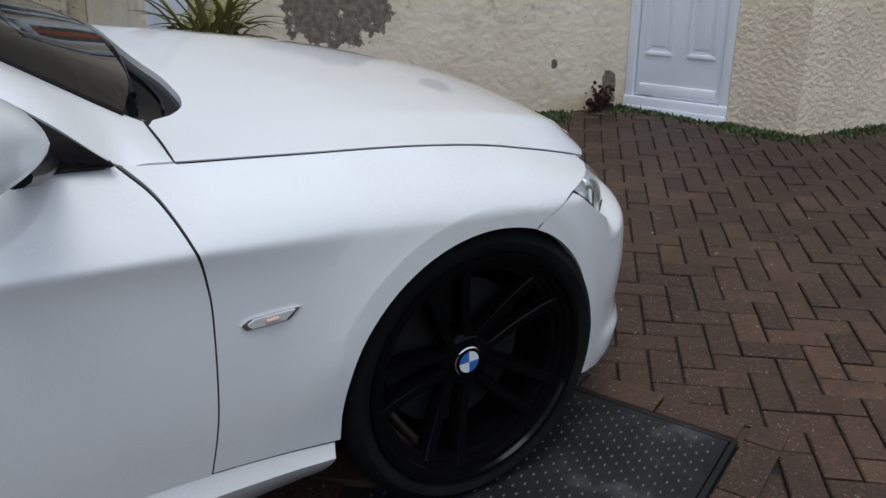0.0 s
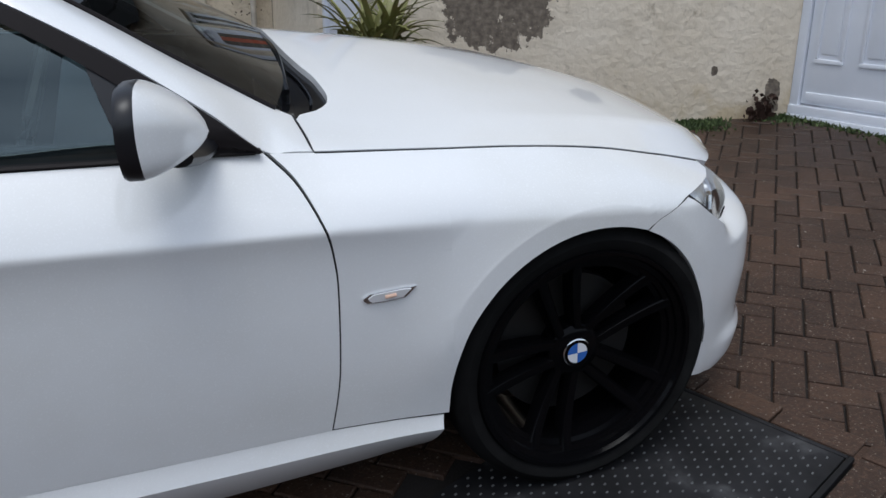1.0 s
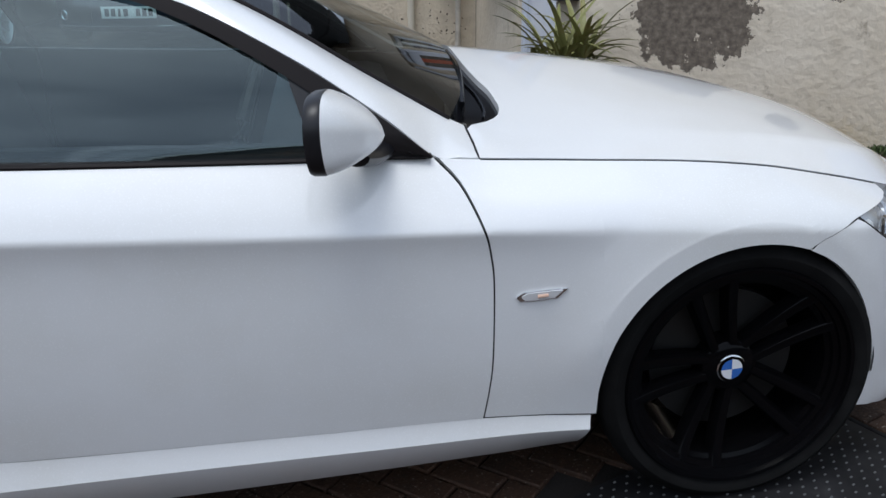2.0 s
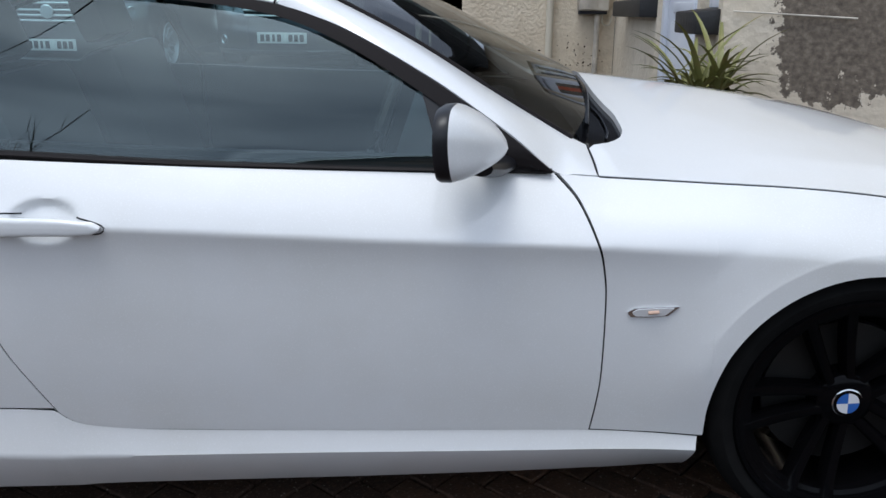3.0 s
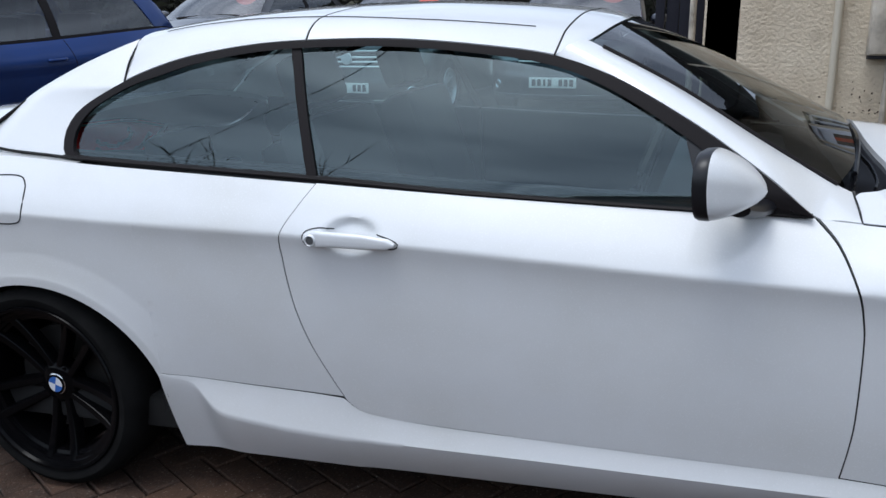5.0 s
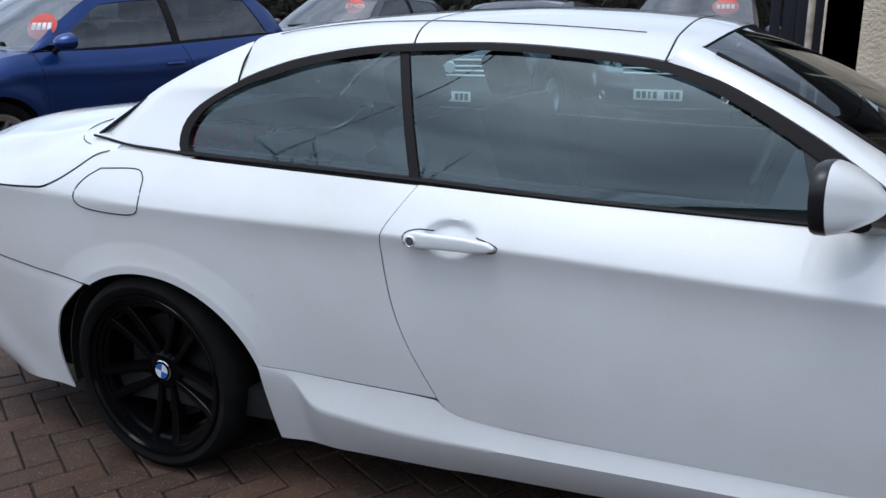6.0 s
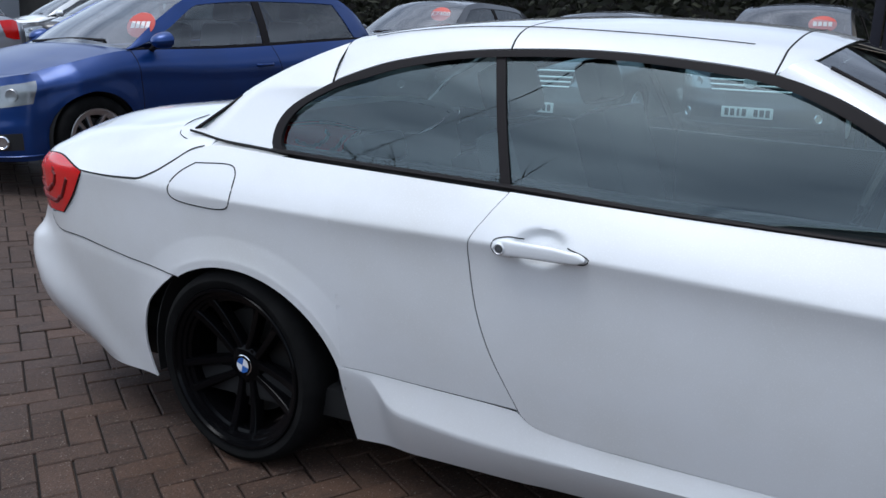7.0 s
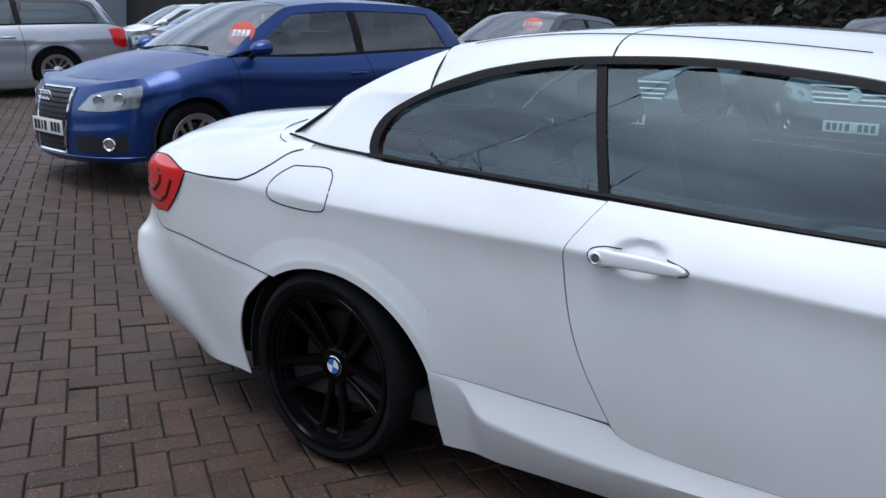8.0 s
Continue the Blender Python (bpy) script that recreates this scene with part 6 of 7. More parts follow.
    skin = curve((0.0, 0.035), (0.06, 0.006), (0.16, 0.0), (0.40, 0.0), (0.50, 0.012), (0.62, 0.020), (0.85, 0.055), (1.0, 0.10))

    def wrap(s, z, lift=0.0):
        """A point of the nose at s (0 middle, -1 and 1 at the arches) and height z."""
        k = abs(s)
        zt, zl = float(edge_z(k)), float(low(xf)) + 0.02 * k
        p = np.array([np.interp(k, arc, ring[:, c]) for c in (0, 1)])
        q = np.array([np.interp(k, arc, norm2[:, c]) for c in (0, 1)])
        q = q if q @ np.array([1.0, 0.4]) > 0 else -q
        ins = float(skin(np.clip((z - zl) / (zt - zl), 0, 1))) * (1 - float(smooth(0.55, 0.95, k)) * 0.93)
        p = p - q * (ins - lift)
        w = float(smooth(0.70, 1.0, k))
        y = p[1] * (1 - w) + (float(half(min(p[0], x0 + 0.05), z)) + lift) * w
        return np.array([p[0], y if s >= 0 else -y, z])

    ss = np.linspace(-1, 1, 61)
    g = np.array([[wrap(s, float(low(xf)) + 0.02 * abs(s) + (float(edge_z(abs(s))) - float(low(xf)) - 0.02 * abs(s)) * v) for v in np.linspace(0, 1, 26)] for s in ss])
    part("front_bumper", grid_mesh(g), body, car)
    n = 25
    zz = np.linspace(float(low(xr)), float(top(xr)), 22)
    g = np.zeros((n, 22, 3))
    for j, z in enumerate(zz):
        yh = float(half(xr, z))
        for i, u in enumerate(np.linspace(-1, 1, n)):
            v = (z - zz[0]) / (zz[-1] - zz[0])
            prof = math.sin(min(v * 1.15, 1) * math.pi * 0.5) * (1 - 0.45 * max(v - 0.75, 0) / 0.25)
            g[i, j] = (xr - 0.10 * (1 - u * u) * (0.75 + 0.25 * prof) - 0.02 * prof * (1 - u**4), u * yh, z)
    part("tail_panel", grid_mesh(g, flip=True), body, car)
    # bonnet: from the windscreen to the nose's upper edge
    kf = 0.66
    rim_at = lambda s: wrap(s, float(edge_z(abs(s))))  # noqa: E731
    flank = [(x, float(half(x, float(top(x)))), float(top(x))) for x in np.linspace(xc - 0.02, x0, 7)] + [tuple(rim_at(s)) for s in (0.92, 0.84, 0.75, kf)]
    cowl_y = flank[0][1]
    rear = [(xc - 0.02 + 0.10 * (1 - v * v), v * cowl_y, flank[0][2] + 0.015 * (1 - v * v)) for v in np.linspace(1, -1, 9)]
    front_edge = [tuple(rim_at(s)) for s in np.linspace(kf, -kf, 15)]
    g = coons(flank, [(x, -y, z) for x, y, z in flank], rear, front_edge, 30, 33)
    vv, uu = np.linspace(-1, 1, 33)[None, :], np.linspace(0, 1, 30)[:, None]
    g[..., 2] += 0.034 * (1 - np.abs(vv) ** 2.6) * (1 - uu**1.5)
    part("bonnet", grid_mesh(g), body, car)
    roof_w = hw * 0.64
    zr = curve((xd, float(top(xd)) + 0.0), (xd + (xb - xd) * 0.5, (float(top(xd)) + h) * 0.5 + 0.045), (xb, h - 0.075), (xb + 0.5, h - 0.045), ((xa + xb) * 0.5 + 0.2, h - 0.035), (xa, h - 0.075), (xa * 0.5 + xc * 0.5, (h + hood) * 0.5 + 0.0), (xc, float(top(xc)) + 0.012))

    def roof_half(x):
        z = float(zr(x))
        b = float(top(x))
        lean = np.clip((z - b) / max(h - belt - 0.04, 0.2), 0, 1)
        return float(half(x, b)) - 0.012 + (roof_w - float(half(x, b)) + 0.012) * lean**0.9

    def house(x, t):
        b, z = float(top(x)), float(zr(x))
        y0 = float(half(x, b)) - 0.012
        bow = 0.018 * math.sin(math.pi * t)
        return np.array([x, y0 + (roof_half(x) - y0) * t + bow, b + (z - b) * t])

    rows = []
    for x in np.linspace(xb - 0.02, xa + 0.02, 24):
        r = roof_half(x)
        rows.append([(x, v * r, float(zr(x)) + 0.05 * (1 - abs(v) ** 2.4)) for v in np.linspace(-1, 1, 21)])
    part("roof", grid_mesh(np.array(rows), 0.012), body, car)
    screen = []
    for x in np.linspace(xa + 0.02, xc + 0.01, 14):
        r = roof_half(x)
        f = (x - xa) / (xc - xa)
        screen.append([(x + (0.05 + 0.10 * f) * (1 - v * v), v * r, float(zr(x)) + 0.05 * (1 - abs(v) ** 2.4) * (1 - f) + 0.02 * f * (1 - v * v)) for v in np.linspace(-1, 1, 17)])
    ws = part("windscreen", grid_mesh(np.array(screen)), SCREEN_TINT, car, "windscreen" + (" with a red price sticker" if sticker else ""))
    ws.visible_shadow = False
    back = []
    for x in np.linspace(xd, xb - 0.02, 12):
        r = roof_half(x)
        f = (x - xd) / (xb - xd)
        back.append([(x - 0.06 * (1 - v * v), v * r, float(zr(x)) + 0.05 * (1 - abs(v) ** 2.4) * f) for v in np.linspace(-1, 1, 15)])
    part("rear_screen", grid_mesh(np.array(back)), DARK_GLASS, car)
    if xd > xr + 0.2:
        deck = []
        for x in np.linspace(xr - 0.02, xd + 0.05, 10):
            xe = max(x, xr)
            r = float(half(xe, float(top(xe))))
            deck.append([(x - 0.08 * (1 - v * v), v * r, float(top(xe)) + 0.02 * (1 - abs(v) ** 2)) for v in np.linspace(-1, 1, 15)])
        part("boot_lid", grid_mesh(np.array(deck), 0.01), body, car)
    for side in (-1, 1):
        s3 = np.array([1, side, 1])
        gx = np.linspace(xd + 0.06, xc - 0.06, 46)
        g = np.array([[house(x, t) * s3 for t in np.linspace(0.02, 0.97, 9)] for x in gx])
        sg = part("side_window", grid_mesh(g, flip=side > 0), DARK_GLASS, car, "tinted side windows")
        sg.visible_shadow = False
        lift = np.array([0, side * 0.007, 0.003])
        # cantrail and screen pillar as one curved band
        gx = np.linspace(xd, xc + 0.02, 60)
        g = np.array([[house(x, t) * s3 + lift for t in np.linspace(0.84 if x < xa else 0.84 - 0.5 * (x - xa) / (xc - xa), 1.0, 5)] for x in gx])
        part("roof_rail", grid_mesh(g, 0.012, flip=side > 0), body, car)
        g = np.array([[house(x, t) * s3 + lift for t in np.linspace(0.0, 0.05, 3)] for x in np.linspace(xd, xc + 0.02, 40)])
        part("waist_seal", grid_mesh(g, 0.01, flip=side > 0), BLACK_TRIM, car)
        quarter = 0.34 if not estate else 0.10
        pillars = [(xd - 0.0, xd + quarter, body, 0.22)]
        mids = [xa - 0.62] if doors == 1 else [xa - 0.42, xa - 1.30]
        pillars += [(b - 0.04, b + 0.04, BLACK_TRIM, 0.06) for b in mids]
        for b0, b1, mat, lean in pillars:
            g = np.array([[house(min(max(b0 + (b1 - b0) * u + lean * (t - 0.0) * (1 if b0 < wb * 0.3 else -0.6), xd), xc), t) * s3 + lift * 0.9 for t in np.linspace(0, 1, 9)] for u in np.linspace(0, 1, 6)])
            part("pillar", grid_mesh(g, 0.01, flip=side > 0), mat, car)
        # shut lines, handle, mirror
        lines = [(xa - 0.66, 0.0), (xc - 0.04, 0.05)] if doors == 1 else [(xa - 0.46, 0.0), (xc - 0.04, 0.05), (xa - 1.30, 0.0)]
        for lx, k in lines:
            zz = np.linspace(sill + 0.10, float(top(lx)) - 0.005, 18)
            xx = lx + k * (zz - zz[0]) - 0.05 * np.sin((zz - zz[0]) / (zz[-1] - zz[0]) * math.pi) * (0.3 if k else 1)
            part("door_gap", tube(np.stack([xx, side * (half(xx, zz) - 0.001), zz], 1), 0.004, 5), GAP, car)
        xx = np.linspace(lines[0][0], lines[1][0], 24)
        part("door_gap", tube(np.stack([xx, side * (half(xx, np.full(24, sill + 0.10)) - 0.001), np.full(24, sill + 0.10)], 1), 0.004, 5), GAP, car)
        for lx, _ in (lines[:1] if doors == 1 else (lines[0], lines[2])):
            hz = float(crease(lx)) + 0.045
            hy = float(half(lx + 0.15, hz))
            part("door_handle", tube(trace([(lx + 0.06, side * hy, hz), (lx + 0.10, side * (hy + 0.03), hz), (lx + 0.20, side * (hy + 0.03), hz), (lx + 0.24, side * hy, hz)], 14), 0.013, 8), body, car)
        mx = xc - 0.20
        mz = float(top(mx)) + 0.075
        my = float(half(mx, float(top(mx))))
        g = np.zeros((12, 21, 3))
        for i, u in enumerate(np.linspace(0, 1, 12)):
            k = max(1 - u**2.2, 0) ** 0.5
            for j, a in enumerate(np.linspace(0, 2 * math.pi, 21)):
                g[i, j] = (mx - 0.05 + 0.13 * u, side * (my + 0.125 + 0.10 * math.cos(a) * k), mz + 0.065 * math.sin(a) * k - 0.01 * u)
        mir = part("door_mirror", grid_mesh(g, flip=side > 0), body, car)
        part("mirror_glass", grid_mesh(np.stack([g[0], g[0].mean(0) + (g[0] - g[0].mean(0)) * 0.02], 0), flip=side < 0), BLACK_TRIM, mir)
        part("mirror_arm", tube([(mx, side * (my + 0.06), mz - 0.045), (mx + 0.01, side * (my - 0.02), mz - 0.085)], 0.022, 8), BLACK_TRIM, mir)
        # lamps
        lm = coons([(0.35, nose - 0.195), (0.60, nose - 0.200), (0.86, nose - 0.170)], [(0.47, nose - 0.085), (0.66, nose - 0.045), (0.91, nose - 0.015)], [(0.35, nose - 0.195), (0.47, nose - 0.085)], [(0.86, nose - 0.170), (0.91, nose - 0.015)], 18, 9)
        g = np.array([[wrap(side * q[0], q[1], 0.016) for q in row] for row in lm])
        deep = np.array([[wrap(side * q[0], q[1], 0.004) for q in row] for row in lm])
        hl = part("headlamp", grid_mesh(g, 0.03, flip=side < 0), CLEAR_LENS, car, "clear headlamp")
        part("reflector", grid_mesh(deep, flip=side < 0), BRIGHT_LAMP, hl)
        for q in (5, 11):
            part("bulb_bowl", lathe([(0.0, 0.002), (0.028, 0.004), (0.042, 0.009), (0.048, 0.002)], 16, axis="x"), BRIGHT_LAMP, hl, at=Matrix.Translation(Vector(deep[q, 4])) @ pose(0, 0, 0, 0, 0, side * 35))
        ta = [(xr + 0.02, boot - 0.33), (xr + 0.10, boot - 0.33), (xr + 0.20, boot - 0.30)]
        tb = [(xr + 0.03, boot - 0.08), (xr + 0.10, boot - 0.06), (xr + 0.26, boot - 0.07)]
        lm = coons(ta, tb, [ta[0], tb[0]], [ta[2], tb[2]], 8, 8)
        g = np.stack([lm[..., 0], side * (half(lm[..., 0], lm[..., 1]) + 0.006), lm[..., 1]], -1)
        part("tail_lamp", grid_mesh(g, 0.01, flip=side > 0), RED_LENS, car)
        # lower intake and fog lamp
        g = np.array([[wrap(side * v, z, 0.004) for z in np.linspace(sill + 0.07 + 0.02 * (v - 0.3), sill + 0.185 + 0.03 * (v - 0.3), 4)] for v in np.linspace(0.34, 0.76, 12)])
        part("air_intake", grid_mesh(g, 0.01, flip=side < 0), GRILLE_BLACK, car)
        fp = wrap(side * 0.63, sill + 0.135, 0.012)
        part("fog_lamp", lathe([(0.0, 0.0), (0.034, 0.002), (0.042, 0.010), (0.050, 0.004), (0.052, -0.02)], 20, axis="x"), CHROME, car, at=Matrix.Translation(Vector(fp)) @ pose(0, 0, 0, 0, 0, side * 38))
        lip = [wrap(side * v, sill + 0.035, 0.012) for v in np.linspace(0.0, 0.9, 16)]
        part("front_lip", tube(lip, 0.010, 6, flat=0.6), body, car)
    # front
    fx = xf + 0.135
    nose_x = lambda y: xf + 0.128 - 0.36 * y * y  # noqa: E731
    if grille == "shield":
        def shield(v, t, lift):
            y = v * (0.225 + 0.055 * t)
            return wrap(math.copysign(float(np.interp(abs(y), ring[:, 1], arc)), y), sill + 0.05 + t * (nose - sill - 0.095), lift)

        gm = np.array([[shield(v, t, 0.008) for t in np.linspace(0, 1, 10)] for v in np.linspace(-1, 1, 11)])
        gr = part("grille", grid_mesh(gm, 0.02), GRILLE_BLACK, car, "tall black grille in a chrome frame")
        loop = [gm[0, j] for j in range(10)] + [gm[i, 9] for i in range(1, 11)] + [gm[10, j] for j in range(8, -1, -1)] + [gm[i, 0] for i in range(9, 0, -1)]
        part("grille_frame", tube(loop, 0.013, 6, closed=True), CHROME, gr)
        for t in np.linspace(0.08, 0.93, 12):
            part("grille_bar", tube([shield(v, t, 0.012) for v in np.linspace(-0.96, 0.96, 9)], 0.006, 5), BLACK_TRIM, gr)
    if grille == "wide":
        gm = np.array([[(nose_x(v * (0.40 + 0.05 * t)) - 0.02 * t, v * (0.40 + 0.05 * t), nose - 0.20 + t * 0.17) for t in np.linspace(0, 1, 5)] for v in np.linspace(-1, 1, 11)])
        gr = part("grille", grid_mesh(gm, 0.02), GRILLE_BLACK, car, "wide chrome-barred grille with a round badge")
        for t in (0.0, 0.30, 0.60, 1.0):
            part("grille_bar", tube([(nose_x(v * (0.40 + 0.05 * t)) + 0.006 - 0.02 * t, v * (0.40 + 0.05 * t), nose - 0.20 + t * 0.17) for v in np.linspace(-1, 1, 11)], 0.012, 6), BRIGHT_CHROME, gr)
        part("round_badge", lathe([(0.0, 0.012), (0.06, 0.01), (0.068, 0.0)], 28, axis="x"), BRIGHT_CHROME, gr, at=pose(fx + 0.01, 0, nose - 0.11))
    if rings:
        for k in range(4):
            part("badge_ring", tube([(0, 0.033 * math.cos(a), 0.033 * math.sin(a)) for a in np.linspace(0, 2 * math.pi, 20, endpoint=False)], 0.0065, 6, closed=True), CHROME, car, at=pose(fx + 0.012, (k - 1.5) * 0.050, nose - 0.10))
    if plate:
        number_plate(car, fx + 0.016, 0, sill + (0.24 if grille == "shield" else 0.17))
    if grille != "shield":
        part("lower_grille", box_mesh(xf + 0.05, xf + 0.118, -0.26, 0.26, sill + 0.03, sill + 0.13, bevel=0.01), GRILLE_BLACK, car)
    # cabin
    part("cabin_tub", box_mesh(xr + 0.3, xc - 0.05, -hw + 0.16, hw - 0.16, 0.25, belt - 0.12, bevel=0.05), CABIN, car)
    for sx in (xa - 0.35, xa - 1.15):
        for sy in (-0.36, 0.36):
            bm = bmesh.new()
            box(bm, -0.07, 0.07, -0.22, 0.22, 0, 0.56, 0.05, m=pose(sx, sy, 0.58, 0, -14, 0))
            box(bm, -0.045, 0.045, -0.12, 0.12, 0.58, 0.74, 0.04, m=pose(sx, sy, 0.58, 0, -14, 0))
            part("seat_back", bm, CABIN, car)
    part("wiper", tube(trace([(xc + 0.10, -0.45, hood + 0.045), (xc + 0.06, 0.1, hood + 0.075), (xc + 0.02, 0.5, hood + 0.07)], 10), 0.011, 5), BLACK_TRIM, car)
    if sticker:
        # red round price sticker behind the screen, on the passenger's side
        f = sticker_f
        x = xa + (xc - xa) * f
        sy = sticker_y
        c = Vector((x + (0.05 + 0.10 * f) * (1 - (sy / roof_half(x)) ** 2) - 0.015, sy, float(zr(x)) + 0.012))
        up = math.degrees(math.atan2(float(zr(xa)) - float(zr(xc)), xc - xa))
        st = part("price_sticker", lathe([(0.0, 0.0), (0.145, 0.0), (0.15, -0.002)], 28, axis="z"), STICKER, car, "round red price sticker with white figures", at=Matrix.Translation(c) @ pose(0, 0, 0, 0, 0, 10) @ pose(0, 0, 0, 0, 90 - up, 0) @ pose(0, 0, 0, 0, 0, 90) @ Matrix.Diagonal((1.0, 0.72, 1, 1)))
        if sticker != "bars":
            words(sticker, 0.115, STICKER_INK, "sticker_price", st, pose(0, 0, 0.004))
        else:
            for k in range(4):
                part("sticker_bar", box_mesh(-0.100 + 0.053 * k, -0.060 + 0.053 * k, -0.04, 0.04, 0.001, 0.004), STICKER_INK, st, soft=False)
    return car


def facing(x_front, y_front, degrees, wb, dz=0.0):
    """Pose of a car whose front axle stands at that place and which heads that way."""
    a = radians(degrees)
    rx, ry = x_front - wb * math.cos(a), y_front - wb * math.sin(a)
    z0, z1 = float(ground_z(rx, ry)), float(ground_z(x_front, y_front))
    return pose(rx, ry, z0 + dz, 0, 0, degrees) @ pose(0, 0, 0, 0, -math.degrees(math.atan2(z1 - z0, wb)), 0)


parked_car("blue three-door hatchback with a red price sticker in its windscreen", facing(-4.47, 1.55, 263.5, 2.578, 0.04), BLUE, 2.578, 0.64, 0.76, 1.765, 1.42, 0.93, 0.945, 0.775, tail=-0.68, roof_rear=-0.22, grille="shield", rings=True, sticker="bars", sticker_y=0.60, sticker_f=0.66, roof_front=1.12, cowl=0.36)
parked_car("dark grey saloon with a red price sticker in its windscreen", facing(-4.9, 7.2, 268, 2.7), DARK_GREY_PAINT, 2.7, 0.74, 0.85, 1.78, 1.44, 0.94, 0.93, 0.78, tail=-0.3, roof_rear=0.35, grille="wide", sticker="£7400")
parked_car("black saloon with a wide chrome grille and a red price sticker", facing(-2.17, 6.95, 268, 2.7), BLACK_PAINT, 2.7, 0.78, 0.95, 1.82, 1.46, 0.96, 0.95, 0.80, tail=-0.3, roof_rear=0.35, grille="wide", sticker="bars")
parked_car("dark navy hatchback with a red price sticker in its windscreen", facing(0.05, 7.35, 268, 2.6, 0.08), NAVY_PAINT, 2.6, 0.74, 0.75, 1.78, 1.52, 0.94, 0.94, 0.79, tail=-0.55, roof_rear=0.3, grille="wide", sticker="bars")
parked_car("black hatchback with a ringed grille badge", facing(-12.2, 7.26, 250, 2.6), BLACK_PAINT, 2.6, 0.76, 0.8, 1.78, 1.43, 0.93, 0.93, 0.80, tail=-0.55, roof_rear=0.3, grille="shield", rings=True)
parked_car("silver estate car seen along its side", facing(-12.1, 1.95, 242, 2.76), SILVER, 2.76, 0.76, 1.0, 1.8, 1.43, 0.93, 0.92, 0.78, tail=-0.85, roof_rear=-0.45, estate=True, doors=2, grille="wide", plate=False)
parked_car("white estate car parked beyond the others", facing(-15.2, 8.6, 250, 2.7), WHITE, 2.7, 0.8, 0.9, 1.8, 1.45, 0.95, 0.94, 0.82, tail=-0.5, roof_rear=0.2, doors=2, grille="wide", plate=False)

# ---------------------------------------------------------------- hedge, gate and what stands behind the camera


def hedge(name, a, b, depth, tall, n, seed, base=0.0, label="dense dark hedge behind the parked cars"):
    rnd = random.Random(seed)
    bm = bmesh.new()
    a, b = Vector(a), Vector(b)
    t = (b - a).normalized()
    out = Vector((t.y, -t.x))
    for _ in range(n):
        s = rnd.random()
        c2 = a + (b - a) * s + out * rnd.uniform(-0.5, 0.5) * depth
        lim = tall * (0.85 + 0.25 * noise.noise(Vector((s * 9, seed, 0))))
        c = Vector((c2.x, c2.y, float(ground_z(c2.x, c2.y)) + base + lim * rnd.random() ** 0.8))
        d = Vector((rnd.gauss(0, 1), rnd.gauss(0, 1), rnd.gauss(0, 0.6))).normalized() * rnd.uniform(0.07, 0.17)
        q = d.cross(Vector((rnd.random(), rnd.random(), 0.3))).normalized() * d.length * 0.4
        bm.faces.new([bm.verts.new(v) for v in (c - d, c + q, c + d, c - q)])
    ob = part(name, bm, HEDGE, soft=False)
    return tagged(ob, label, "hedge", kind="stuff")


hedge("hedge", (-12.0, 13.4), (2.5, 13.4), 1.2, 3.6, 9000, 2)
wall("wall_back", (-24, 14.3), (3, 14.3), -0.5, 4.4, 0.3, DARK_FENCE, "dark boundary wall behind the hedge")
wall("wall_far", (-24, -12), (-24, 14.3), -0.5, 4.0, 0.3, PALE_FENCE, "blue-grey rendered wall at the end of the yard")


def gate():
    g = thing("navy_gate", "dark navy boarded gate beside the house", "gate", pose(1.10, 7.4, 0.3))
    for k in range(3):
        part("board", box_mesh(k * 0.14, k * 0.14 + 0.134, 0.0, 0.03, 0, 2.6, bevel=0.005), NAVY, g)
    part("gate_post", box_mesh(-0.12, -0.02, -0.03, 0.07, 0, 2.8, bevel=0.008), NAVY, g)
    pole = part("post", tube([(1.42, 6.9, 0.2), (1.40, 6.9, 3.2)], 0.035, 10), METER)
    tagged(pole, "weathered grey post by the gate", "post")


gate()


# unseen wall added to keep low sky light off the car's lower flank
wall("wall_street", (22, -11.0), (-24, -11.0), -1.0, 1.7, 0.3, DARK_FENCE, "unseen plain dark wall across the forecourt, added to block low sky light")
wall("wall_street_end", (22, 8.0), (22, -11.0), -1.0, 1.5, 0.3, ROUGHCAST, "plain rendered wall closing the street")


def bare_tree(x, y, tall, seed):
    rnd = random.Random(seed)
    t = thing("bare_tree", "bare winter tree across the way", "tree", on_ground(x, y))
    bm = tube(trace([(0, 0, -0.2), (0.05, 0.03, tall * 0.25), (0.0, 0.1, tall * 0.5)], 10), np.linspace(0.2, 0.1, 10), 9)
    part("trunk", bm, BARK, t)
    limbs = bmesh.new()
    for _ in range(26):
        z0 = tall * rnd.uniform(0.22, 0.5)
        a, l = rnd.uniform(0, 6.28), tall * rnd.uniform(0.25, 0.5)
        p = [Vector((0, 0.05, z0))]
        d = Vector((math.cos(a), math.sin(a), rnd.uniform(0.5, 1.4))).normalized()
        for k in range(6):
            d = (d + Vector((rnd.gauss(0, 0.2), rnd.gauss(0, 0.2), 0.12))).normalized()
            p.append(p[-1] + d * l / 6)
            for _ in range(3):
                e = (d + Vector((rnd.gauss(0, 0.7), rnd.gauss(0, 0.7), rnd.gauss(0.2, 0.4)))).normalized()
                limbs = merge(limbs, tube([p[-1], p[-1] + e * l * 0.14, p[-1] + e * l * 0.26 + Vector((rnd.gauss(0, 0.05), 0, 0.05))], [0.014, 0.008, 0.003], 4))
        limbs = merge(limbs, tube(p, np.linspace(0.05, 0.012, 7), 5))
    part("crown", limbs, BARK, t)


bare_tree(-7.9, -12.2, 10.6, 3)
